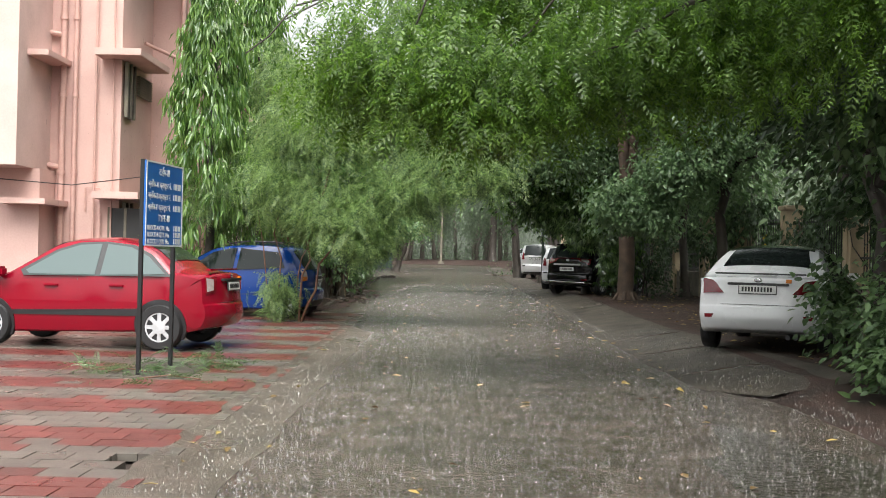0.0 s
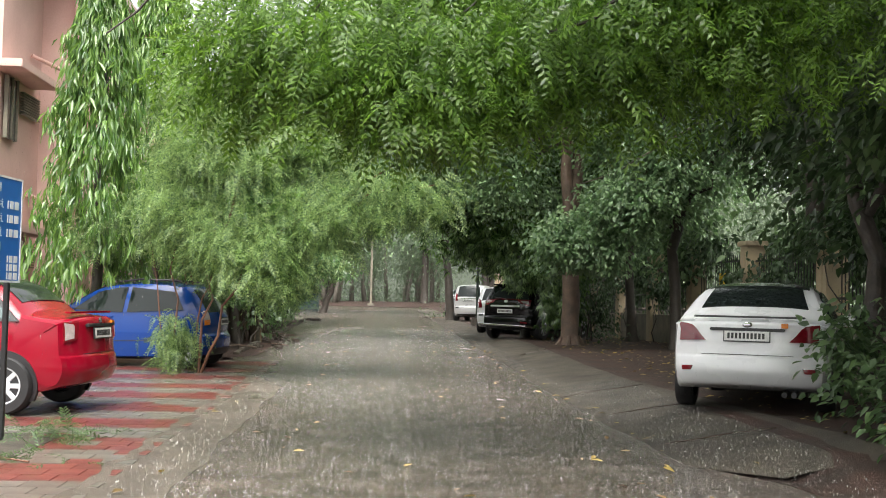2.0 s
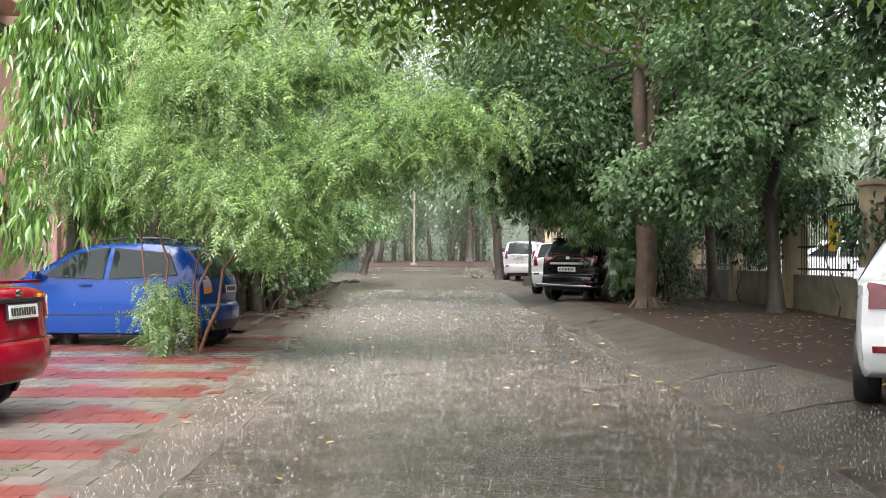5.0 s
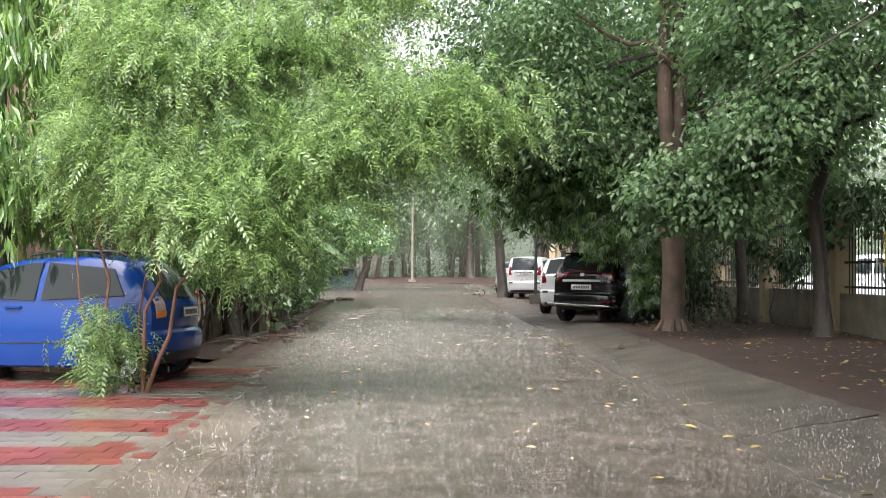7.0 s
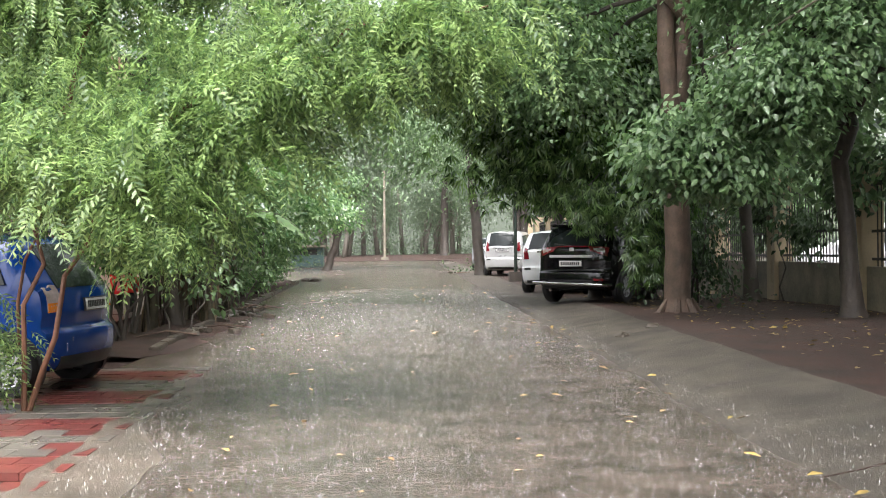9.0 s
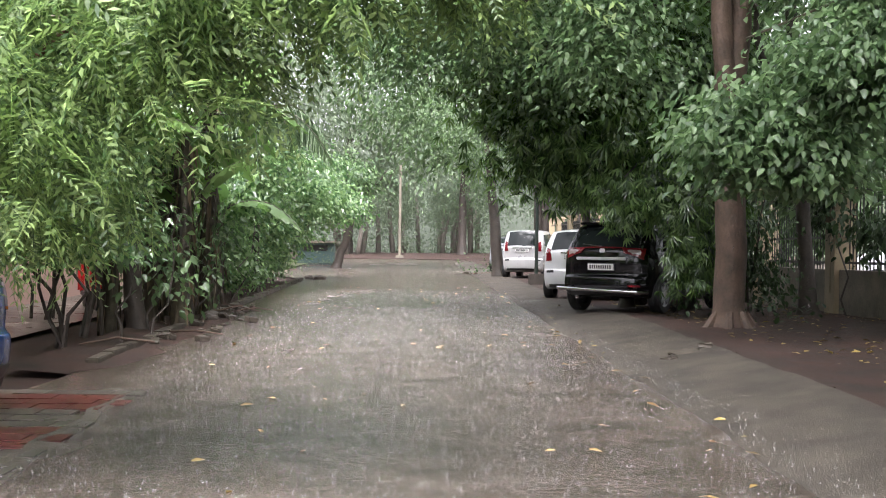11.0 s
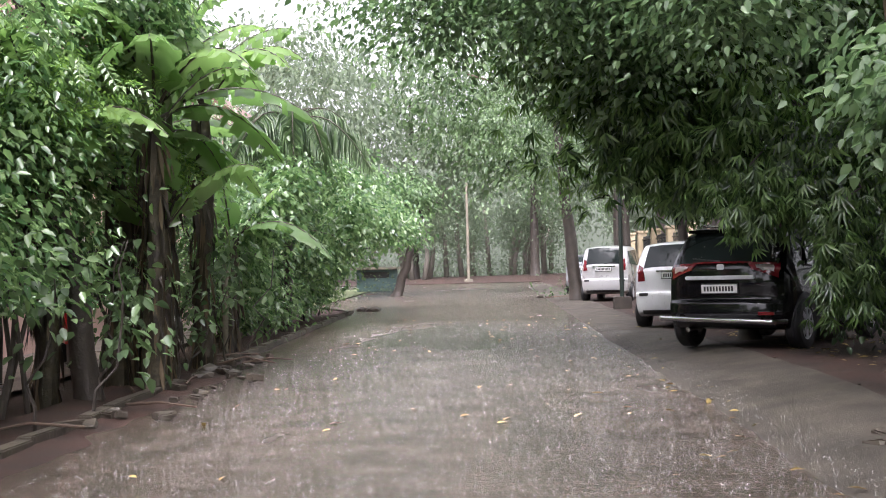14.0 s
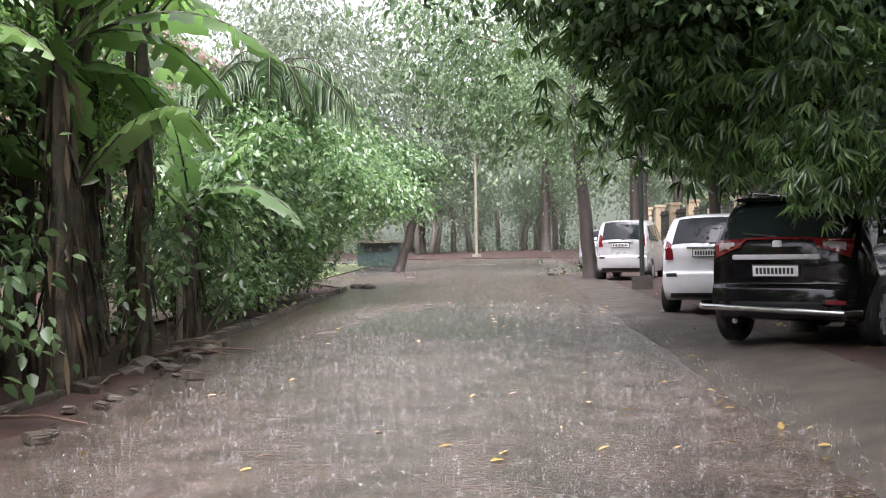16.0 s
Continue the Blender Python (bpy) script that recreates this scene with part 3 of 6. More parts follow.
        f += [(edge[i], edge[(i + 1) % len(edge)], edge[(i + 1) % len(edge)] + N, edge[i] + N) for i in range(len(edge))]
        ob = mesh_object(name, g + back, f, mat, True, 40)
        ob.parent = thing
        return tagged(ob, lab)

    for name_, mat, lab, corners in patches:
        off = 0.024 if name_ == "reversing_lens" else 0.016 if "light" in name_ or "lens" in name_ or name_ == "indicator" else 0.010
        patch(name_, mat, corners, off, lab=lab)

    def side_poly(name, poly, mat, off, parent, lab=""):
        for side in (-1, 1):
            front = [Vector((side * (width(y, z) + 0.012 + off), y, z)) for y, z in poly]
            rear = [Vector((side * (width(y, z) - 0.03), y, z)) for y, z in poly]
            c = len(poly)
            f = [tuple(range(c))] + [(i, (i + 1) % c, (i + 1) % c + c, i + c) for i in range(c)]
            ob = mesh_object(name, front + rear, f if side < 0 else [x[::-1] for x in f], mat)
            ob.parent = parent
            tagged(ob, lab)

    for poly in side_glass:
        side_poly("side_window", poly, glass, 0.022, thing)
    for y0 in axles:
        # black disc on the flank stands for the shaded hollow round the wheel
        arch = [(y0 + (wheel_r + 0.045) * math.cos(t), wheel_r + 0.015 + (wheel_r + 0.045) * math.sin(t)) for t in [math.pi * i / 18 for i in range(-3, 22)]]
        side_poly("wheel_well_shade", arch, TRIM, 0.012, thing)
        for side in (-1, 1):
            x = side * (width(y0, 0.4) - 0.045)
            wheel = empty("wheel", pose(x, y0, wheel_r), "", "")
            wheel.parent = thing
            prof = [(-0.1, 0.62), (-0.1, 0.92), (-0.07, 1.0), (0.07, 1.0), (0.1, 0.92), (0.1, 0.66), (0.075, 0.60), (0.03, 0.58)]
            v, f = [], []
            S = 24
            for px_, pr in prof:
                v += [(side * px_, pr * wheel_r * math.cos(2 * math.pi * s / S), pr * wheel_r * math.sin(2 * math.pi * s / S)) for s in range(S)]
            for a in range(len(prof) - 1):
                f += [(a * S + s, a * S + (s + 1) % S, (a + 1) * S + (s + 1) % S, (a + 1) * S + s) for s in range(S)]
            under(mesh_object("tyre", v, f, RUBBER, True, 40), wheel)
            bm = bmesh.new()
            mrot = Matrix.Rotation(math.pi / 2, 4, "Y")
            bmesh.ops.create_cone(bm, cap_ends=True, segments=24, radius1=wheel_r * 0.63, radius2=wheel_r * 0.63, depth=0.02, matrix=Matrix.Translation((side * 0.066, 0, 0)) @ mrot)
            part("rim_well", bm, TRIM, wheel)
            bm = bmesh.new()
            for q in range(8):
                box(bm, -0.008, 0.014, -0.026, 0.026, 0.02, wheel_r * 0.6, 0.005, Matrix.Translation((side * 0.082, 0, 0)) @ Matrix.Rotation(q * math.pi / 4, 4, "X"))
            for r0, dz in ((0.16, 0.03), (0.3, 0.0)):
                bmesh.ops.create_cone(bm, cap_ends=True, segments=20, radius1=wheel_r * r0, radius2=wheel_r * r0 * 0.9, depth=0.03, matrix=Matrix.Translation((side * (0.082 + dz * 0.2), 0, 0)) @ mrot)
            ring_v, ring_f = [], []
            for rx, rr in ((0.05, 0.56), (0.085, 0.58), (0.088, 0.63), (0.06, 0.65)):
                ring_v += [(side * rx, rr * wheel_r * math.cos(2 * math.pi * s / S), rr * wheel_r * math.sin(2 * math.pi * s / S)) for s in range(S)]
            part("rim", bm, rim or ALLOY, wheel, smooth=True)
            for a in range(3):
                ring_f += [(a * S + s, a * S + (s + 1) % S, (a + 1) * S + (s + 1) % S, (a + 1) * S + s) for s in range(S)]
            under(mesh_object("rim_ring", ring_v, ring_f, rim or ALLOY, True, 40), wheel)
    # number plate, its characters as plain bars
    s, pw, ph = plate_at
    c = skin(s, 0)
    tilt = skin(s + 0.2, 0) - skin(s - 0.2, 0)
    ang = math.degrees(math.atan2(tilt.y, tilt.z))
    plate = empty("number_plate", pose(0, c.y - 0.012, c.z, -ang, 0, 0), "", "")
    plate.parent = thing
    boxed("plate_back", -pw / 2, pw / 2, -0.012, 0.008, -ph / 2, ph / 2, TRIM, plate, 0.003)
    boxed("plate_face", -pw / 2 + 0.012, pw / 2 - 0.012, -0.017, -0.0125, -ph / 2 + 0.012, ph / 2 - 0.012, PLATE, plate)
    x = -pw / 2 + 0.045
    for q in range(10):
        boxed("bar", x, x + (pw - 0.09) / 10 * 0.62, -0.0215, -0.0175, -ph * 0.24, ph * 0.24, INK, plate)
        x += (pw - 0.09) / 10
    if extra:
        extra(thing, skin, width, patch, side_poly)
    return thing


def mirrors(thing, width, y, z, mat):
    for side in (-1, 1):
        bm = bmesh.new()
        box(bm, side * (width(y, z) + 0.02) - 0.0, side * (width(y, z) + 0.02) + side * 0.19, y - 0.04, y + 0.10, z - 0.07, z + 0.07, 0.03)
        part("mirror", bm, mat, thing, smooth=True)


def handles(thing, width, spots, mat):
    for y, z in spots:
        for side in (-1, 1):
            x = side * (width(y, z) + 0.012)
            bm = bmesh.new()
            box(bm, min(x, x + side * 0.035), max(x, x + side * 0.035), y - 0.10, y + 0.10, z - 0.016, z + 0.016, 0.008)
            part("door_handle", bm, mat, thing)


def seams(side_poly, thing, ys, z0, z1):
    for y in ys:
        side_poly("door_seam", [(y - 0.004, z0), (y + 0.004, z0), (y + 0.004, z1), (y - 0.004, z1)], TRIM, 0.0015, thing)


# a notchback: tail, boot lid, sloping rear glass
SEDAN = [(0.34, 0.27), (0.09, 0.33), (0.0, 0.47), (0.02, 0.62), (0.05, 0.66), (0.07, 0.84), (0.10, 1.00), (0.20, 1.03), (0.50, 1.06), (0.66, 1.10), (1.02, 1.33), (1.28, 1.42),
         (1.75, 1.475), (2.25, 1.46), (2.55, 1.40), (2.95, 1.18), (3.30, 1.00), (3.75, 0.93), (4.10, 0.82), (4.28, 0.62), (4.34, 0.42), (4.25, 0.24), (3.95, 0.2)]


def sedan_extra(paint, dark_roof, strip_mat, body_strip):
    def extra(thing, skin, width, patch, side_poly):
        mirrors(thing, width, 3.02, 1.02, paint)
        handles(thing, width, ((1.42, 0.86), (2.35, 0.85)), paint)
        seams(side_poly, thing, (1.12, 1.98, 2.98), 0.34, 0.95)
        if body_strip:
            side_poly("window_surround", [(0.66, 1.0), (0.98, 1.295), (1.25, 1.415), (1.66, 1.455), (2.02, 1.435), (2.33, 1.335), (2.80, 1.05), (2.74, 0.975)], TRIM, 0.014, thing, "black window surround")
            side_poly("rubbing_strip", [(1.1, 0.46), (2.95, 0.44), (2.98, 0.50), (1.95, 0.53), (1.08, 0.56)], TRIM, 0.012, thing, "black rubbing strip along the doors")
        c = skin(6.0, 0)
        boxed("garnish", -0.40, 0.40, c.y - 0.035, c.y + 0.01, c.z - 0.085, c.z - 0.05, strip_mat, thing, 0.008)
        bm = bmesh.new()
        bmesh.ops.create_uvsphere(bm, u_segments=12, v_segments=6, radius=0.055, matrix=Matrix.Translation((0, c.y - 0.01, c.z - 0.015)) @ Matrix.Diagonal((1, 0.25, 0.6, 1)))
        part("badge", bm, CHROME, thing, smooth=True)
        t = skin(8.0, 0)
        bm = bmesh.new()
        box(bm, -0.6, 0.6, t.y - 0.28, t.y - 0.2, t.z - 0.002, t.z + 0.02, 0.008)
        part("spoiler", bm, paint if body_strip else TRIM, thing)
        for x in () if body_strip else (0.40, 0.50):
            tube("exhaust", [(x, 0.04, 0.24), (x, 0.4, 0.26)], 0.03, TRIM, thing, 10)
        boxed("sticker", 0.36, 0.43, 0.075, 0.12, 0.955, 1.005, AMBER, thing)
    return extra


SEDAN_GLASS = [[(1.02, 0.995), (1.30, 1.30), (1.78, 1.375), (1.90, 1.37), (1.93, 0.965)], [(2.01, 0.96), (1.98, 1.37), (2.22, 1.355), (2.52, 1.28), (2.96, 0.99), (2.9, 0.955)]]
SEDAN_PATCHES = [
    ("rear_window", WINDOW, "", ((9.4, -0.80), (9.4, 0.80), (10.95, 0.80), (10.95, -0.80))),
    ("windscreen", WINDOW, "", ((13.9, -0.85), (13.9, 0.85), (15.4, 0.88), (15.4, -0.88))),
    ("tail_light", LAMP_RED, "red tail light", ((4.8, -1.0), (4.8, -0.60), (5.8, -0.80), (6.05, -1.0))),
    ("tail_light", LAMP_RED, "red tail light", ((4.8, 0.60), (4.8, 1.0), (6.05, 1.0), (5.8, 0.80))),
    ("reflector", LAMP_RED, "red reflector", ((2.1, -0.98), (2.1, -0.84), (2.4, -0.80), (2.4, -0.98))),
    ("reflector", LAMP_RED, "red reflector", ((2.1, 0.84), (2.1, 0.98), (2.4, 0.98), (2.4, 0.80))),
    ("boot_seam", TRIM, "", ((3.9, -0.66), (3.9, 0.66), (3.98, 0.66), (3.98, -0.66))),
]
car("sedan", pose(4.13, 14.95, 0.165, 0, 0, -25), "white four-door sedan parked nose to the fence on wet soil", PAINT_WHITE, SEDAN, 0.85, 0.97, 0.50, 4.34, 0.30, (0.98, 3.55), SEDAN_GLASS,
    SEDAN_PATCHES + [("roof_panel", WINDOW, "dark tinted roof", ((11.1, -0.92), (11.1, 0.92), (13.7, 0.90), (13.7, -0.90)))], (5.15, 0.5, 0.13), sedan_extra(PAINT_WHITE, True, TRIM, False))

RED_PATCHES = [p for p in SEDAN_PATCHES if p[0] not in ("tail_light", "reflector")] + [
    ("tail_light", LAMP_RED, "red tail light with a clear lens", ((4.7, -1.0), (4.85, -0.78), (5.95, -0.72), (6.1, -1.0))),
    ("tail_light", LAMP_RED, "red tail light with a clear lens", ((4.85, 0.78), (4.7, 1.0), (6.1, 1.0), (5.95, 0.72))),
    ("reversing_lens", LAMP_CLEAR, "clear lens", ((4.85, -0.985), (4.95, -0.85), (5.65, -0.83), (5.75, -0.985))),
    ("reversing_lens", LAMP_CLEAR, "clear lens", ((4.95, 0.85), (4.85, 0.985), (5.75, 0.985), (5.65, 0.83))),
]
SHORT = [(y * (3.99 / 4.34), z * (1.0 if z < 1.0 else 1.03)) for y, z in SEDAN]
SHORT_GLASS = [[(0.74, 1.03), (1.02, 1.27), (1.27, 1.385), (1.62, 1.425), (1.65, 1.005)], [(1.73, 1.005), (1.70, 1.425), (2.0, 1.405), (2.3, 1.31), (2.72, 1.05), (2.66, 1.0)]]
car("sedan", pose(-2.93, 15.9, 0.02, 0, 0, 83), "bright red compact sedan with silver wheels on striped pavers", PAINT_RED, SHORT, 0.83, 0.97, 0.42, 3.99, 0.315, (0.80, 3.23), SHORT_GLASS,
    RED_PATCHES, (5.2, 0.5, 0.13), sedan_extra(PAINT_RED, False, TRIM, True), glass=PALE_WINDOW, rim=ALLOY)

# hatchback with a steep tail
HATCH = [(0.30, 0.22), (0.07, 0.28), (0.0, 0.42), (0.0, 0.60), (0.06, 0.66), (0.05, 0.80), (0.08, 0.98), (0.22, 1.20), (0.40, 1.42), (0.55, 1.49), (1.1, 1.54), (1.7, 1.52), (2.1, 1.44), (2.55, 1.18), (2.85, 1.02), (3.25, 0.92), (3.5, 0.78), (3.62, 0.55), (3.6, 0.34), (3.4, 0.2)]
def hatch_extra(paint):
    def extra(thing, skin, width, patch, side_poly):
        mirrors(thing, width, 2.6, 1.02, paint)
        handles(thing, width, ((1.9, 0.90),), paint)
        seams(side_poly, thing, (0.95, 1.62, 2.55), 0.34, 0.96)
        for side in (-1, 1):
            tube("roof_rail", [(side * 0.55, 0.6, 1.50), (side * 0.56, 0.75, 1.565), (side * 0.57, 1.4, 1.575), (side * 0.56, 1.8, 1.52)], 0.018, TRIM, thing, 8)
        # thin black strip painted as the shade along the door crease
        side_poly("body_crease", [(0.9, 0.50), (2.6, 0.46), (2.6, 0.475), (0.9, 0.515)], TRIM, 0.002, thing)
    return extra
car("hatchback", pose(-2.60, 23.55, 0.02, 0, 0, 82), "blue five-door hatchback half hidden by feathery branches", PAINT_BLUE, HATCH, 0.80, 1.0, 0.30, 3.64, 0.285, (0.55, 2.92),
    [[(0.55, 1.05), (0.70, 1.36), (1.50, 1.43), (1.56, 0.99)], [(1.64, 0.985), (1.58, 1.43), (1.72, 1.42), (2.08, 1.34), (2.52, 1.02)]],
    [("rear_window", WINDOW, "", ((6.2, -0.8), (6.2, 0.8), (8.0, 0.82), (8.0, -0.82))),
     ("windscreen", WINDOW, "", ((12.0, -0.86), (12.0, 0.86), (13.4, 0.9), (13.4, -0.9))),
     ("tail_light", LAMP_CLEAR, "round clear and amber tail light", ((5.1, -1.0), (5.2, -0.82), (6.3, -0.84), (6.4, -1.0))),
     ("tail_light", LAMP_CLEAR, "round clear and amber tail light", ((5.2, 0.82), (5.1, 1.0), (6.4, 1.0), (6.3, 0.84))),
     ("indicator", AMBER, "amber indicator lens", ((5.0, -1.0), (5.05, -0.84), (5.5, -0.84), (5.5, -1.0))),
     ("indicator", AMBER, "amber indicator lens", ((5.05, 0.84), (5.0, 1.0), (5.5, 1.0), (5.5, 0.84))),
     ("lower_bumper", TRIM, "black lower bumper", ((0.8, -0.9), (0.8, 0.9), (1.8, 0.9), (1.8, -0.9)))], (5.3, 0.5, 0.13), hatch_extra(PAINT_BLUE))

# tall crossover
SUV = [(0.40, 0.36), (0.12, 0.42), (0.0, 0.54), (0.02, 0.70), (0.08, 0.76), (0.07, 0.96), (0.10, 1.12), (0.14, 1.20), (0.34, 1.46), (0.50, 1.60), (0.7, 1.65), (1.4, 1.69), (2.0, 1.66), (2.4, 1.57), (2.85, 1.28), (3.1, 1.12), (3.55, 1.04), (3.85, 0.90), (4.0, 0.66), (3.98, 0.42), (3.8, 0.28)]
SUV = [(y, z - 0.09) for y, z in SUV]
def suv_extra(thing, skin, width, patch, side_poly):
    mirrors(thing, width, 2.9, 1.03, PAINT_BLACK)
    handles(thing, width, ((1.25, 0.89), (2.2, 0.88)), CHROME)
    seams(side_poly, thing, (1.0, 1.85, 2.8), 0.33, 0.97)
    side_poly("sill_cladding", [(0.9, 0.29), (3.1, 0.29), (3.1, 0.40), (0.9, 0.40)], TRIM, 0.012, thing)
    c = skin(5.55, 0)
    boxed("chrome_bar", -0.46, 0.46, c.y - 0.045, c.y + 0.02, c.z - 0.06, c.z - 0.01, ALLOY, thing, 0.01)
    bm = bmesh.new()
    c = skin(6.35, 0)
    box(bm, -0.05, 0.05, c.y - 0.02, c.y + 0.01, c.z - 0.04, c.z + 0.04, 0.012)
    part("badge", bm, ALLOY, thing)
    # tubular guard under the tail
    tube("bumper_guard", [(-0.84, 0.10, 0.42), (-0.74, -0.08, 0.42), (0.74, -0.08, 0.38), (0.84, 0.10, 0.38)], 0.032, CHROME, thing, 10, "bright steel guard tube")
    for x in (-0.5, 0.5):
        tube("guard_bracket", [(x, -0.09, 0.40), (x, 0.12, 0.38)], 0.02, TRIM, thing, 6)
    tube("exhaust", [(-0.45, 0.06, 0.27), (-0.45, 0.5, 0.28)], 0.03, CHROME, thing, 8)
    tube("wiper", [(-0.02, skin(7.15, 0).y - 0.02, skin(7.15, 0).z), (-0.4, skin(7.3, 0).y - 0.02, skin(7.3, 0).z)], 0.009, TRIM, thing, 5)
    bm = bmesh.new()
    box(bm, -0.56, 0.56, 0.36, 0.62, 1.51, 1.55, 0.015)
    part("spoiler", bm, PAINT_BLACK, thing)
    for side in (-1, 1):
        tube("roof_rail", [(side * 0.58, 0.75, 1.55), (side * 0.6, 0.9, 1.62), (side * 0.6, 2.0, 1.62), (side * 0.58, 2.2, 1.54)], 0.018, CHROME, thing, 8)
    boxed("plastic_reflector", 0.52, 0.72, -0.004, 0.05, 0.46, 0.50, LAMP_RED, thing, 0.004)
car("crossover", pose(3.66, 34.1, 0.28, 0, 0, -36), "black crossover with a chrome guard tube under its tail", PAINT_BLACK, SUV, 0.82, 1.03, 0.30, 4.0, 0.33, (0.78, 3.33),
    [[(0.85, 1.07), (1.0, 1.41), (1.75, 1.48), (1.80, 1.03)], [(1.88, 1.025), (1.84, 1.48), (2.05, 1.47), (2.4, 1.38), (2.82, 1.07)]],
    [("rear_window", WINDOW, "", ((7.1, -0.84), (7.1, 0.84), (8.85, 0.84), (8.85, -0.84))),
     ("windscreen", WINDOW, "", ((13.0, -0.86), (13.0, 0.86), (14.6, 0.9), (14.6, -0.9))),
     ("tail_light", LAMP_RED, "red tail light", ((5.35, -1.0), (5.95, -0.56), (7.0, -0.48), (7.2, -1.0))),
     ("tail_light", LAMP_RED, "red tail light", ((5.95, 0.56), (5.35, 1.0), (7.2, 1.0), (7.0, 0.48))),
     ("reversing_lens", LAMP_CLEAR, "clear reversing lens", ((5.75, -0.93), (6.15, -0.64), (6.7, -0.62), (6.75, -0.90))),
     ("reversing_lens", LAMP_CLEAR, "clear reversing lens", ((6.15, 0.64), (5.75, 0.93), (6.75, 0.90), (6.7, 0.62))),
     ("light_bar", LAMP_RED, "thin red bar between the lights", ((6.95, -0.56), (6.95, 0.56), (7.08, 0.56), (7.08, -0.56))),
     ("lower_bumper", TRIM, "black lower bumper", ((0.6, -0.92), (0.6, 0.92), (2.2, 0.92), (2.2, -0.92)))], (4.6, 0.5, 0.13), suv_extra)

# wagon-shaped car in white
WAGON = [(0.30, 0.24), (0.05, 0.32), (0.0, 0.48), (0.0, 0.66), (0.05, 0.70), (0.05, 0.95), (0.08, 1.08), (0.28, 1.36), (0.42, 1.52), (0.6, 1.58), (1.4, 1.62), (2.1, 1.58), (2.6, 1.30), (2.95, 1.08), (3.5, 0.98), (3.8, 0.8), (3.9, 0.55), (3.85, 0.35), (3.65, 0.22)]
def wagon_extra(paint):
    def extra(thing, skin, width, patch, side_poly):
        mirrors(thing, width, 2.75, 1.08, paint)
        handles(thing, width, ((1.2, 0.95), (2.1, 0.94)), paint)
        seams(side_poly, thing, (0.95, 1.75, 2.65), 0.38, 1.0)
        c = skin(6.0, 0)
        boxed("garnish", -0.35, 0.35, c.y - 0.02, c.y + 0.02, c.z - 0.04, c.z - 0.01, CHROME, thing, 0.006)
        tube("wiper", [(0.0, skin(6.2, 0).y - 0.015, skin(6.2, 0).z), (0.35, skin(6.35, 0).y - 0.015, skin(6.35, 0).z)], 0.009, TRIM, thing, 5)
    return extra
WAGON_GLASS = [[(0.55, 1.12), (0.78, 1.44), (1.62, 1.50), (1.68, 1.07)], [(1.76, 1.065), (1.7, 1.50), (2.05, 1.47), (2.62, 1.10)]]
def wagon_patches(upright):
    a, b = (5.0, 6.6) if upright else (4.7, 6.3)
    return [("rear_window", WINDOW, "", ((6.25, -0.84), (6.25, 0.84), (8.1, 0.82), (8.1, -0.82))),
            ("windscreen", WINDOW, "", ((11.2, -0.86), (11.2, 0.86), (12.8, 0.9), (12.8, -0.9))),
            ("tail_light", LAMP_RED, "red tail light", ((a, -1.0), (a, -0.80), (b, -0.86), (b + 0.2, -1.0))),
            ("tail_light", LAMP_RED, "red tail light", ((a, 0.80), (a, 1.0), (b + 0.2, 1.0), (b, 0.86))),
            ("bumper_insert", TRIM, "black bumper insert", ((2.7, -0.98), (2.7, -0.72), (3.15, -0.72), (3.15, -0.98))),
            ("bumper_insert", TRIM, "black bumper insert", ((2.7, 0.72), (2.7, 0.98), (3.15, 0.98), (3.15, 0.72))),
            ("lower_bumper", TRIM, "black lower bumper", ((0.7, -0.9), (0.7, 0.9), (1.3, 0.9), (1.3, -0.9)))]
car("hatchback", pose(4.12, 40.1, 0.235, 0, 0, -24), "white hatchback parked behind the black crossover", PAINT_WHITE, WAGON, 0.83, 1.05, 0.28, 3.9, 0.29, (0.72, 3.2), WAGON_GLASS, wagon_patches(False), (5.2, 0.5, 0.13), wagon_extra(PAINT_WHITE))
BOXY = [(y * 0.9, z if z < 1.1 else z * 1.045) for y, z in WAGON]
BOXY[6:10] = [(0.05, 1.08), (0.13, 1.38), (0.22, 1.60), (0.42, 1.66)]
BOX_GLASS = [[(0.42, 1.12), (0.5, 1.50), (1.46, 1.55), (1.5, 1.07)], [(1.58, 1.065), (1.54, 1.55), (1.85, 1.53), (2.34, 1.12)]]
car("tall_hatchback", pose(4.25, 53.5, 0.37, 0, 0, -17), "silver tall-bodied hatchback with red upright lights", PAINT_SILVER, BOXY, 0.74, 1.05, 0.2, 3.5, 0.27, (0.65, 2.9), BOX_GLASS, wagon_patches(True), (5.2, 0.5, 0.13), wagon_extra(PAINT_SILVER))
car("sedan", pose(4.4, 60.5, 0.45, 0, 0, -12), "dark grey car far up the road beside a trunk", PAINT_GREY, SEDAN, 0.85, 0.97, 0.50, 4.34, 0.30, (0.98, 3.55), SEDAN_GLASS, SEDAN_PATCHES, (5.45, 0.5, 0.13), sedan_extra(PAINT_GREY, False, TRIM, False))
car("hatchback", pose(14.8, 41.5, 0.36, 0, 0, 75), "white car standing past the railings", PAINT_WHITE, WAGON, 0.83, 1.05, 0.28, 3.9, 0.29, (0.72, 3.2), WAGON_GLASS, wagon_patches(False), (5.2, 0.5, 0.13), wagon_extra(PAINT_WHITE))

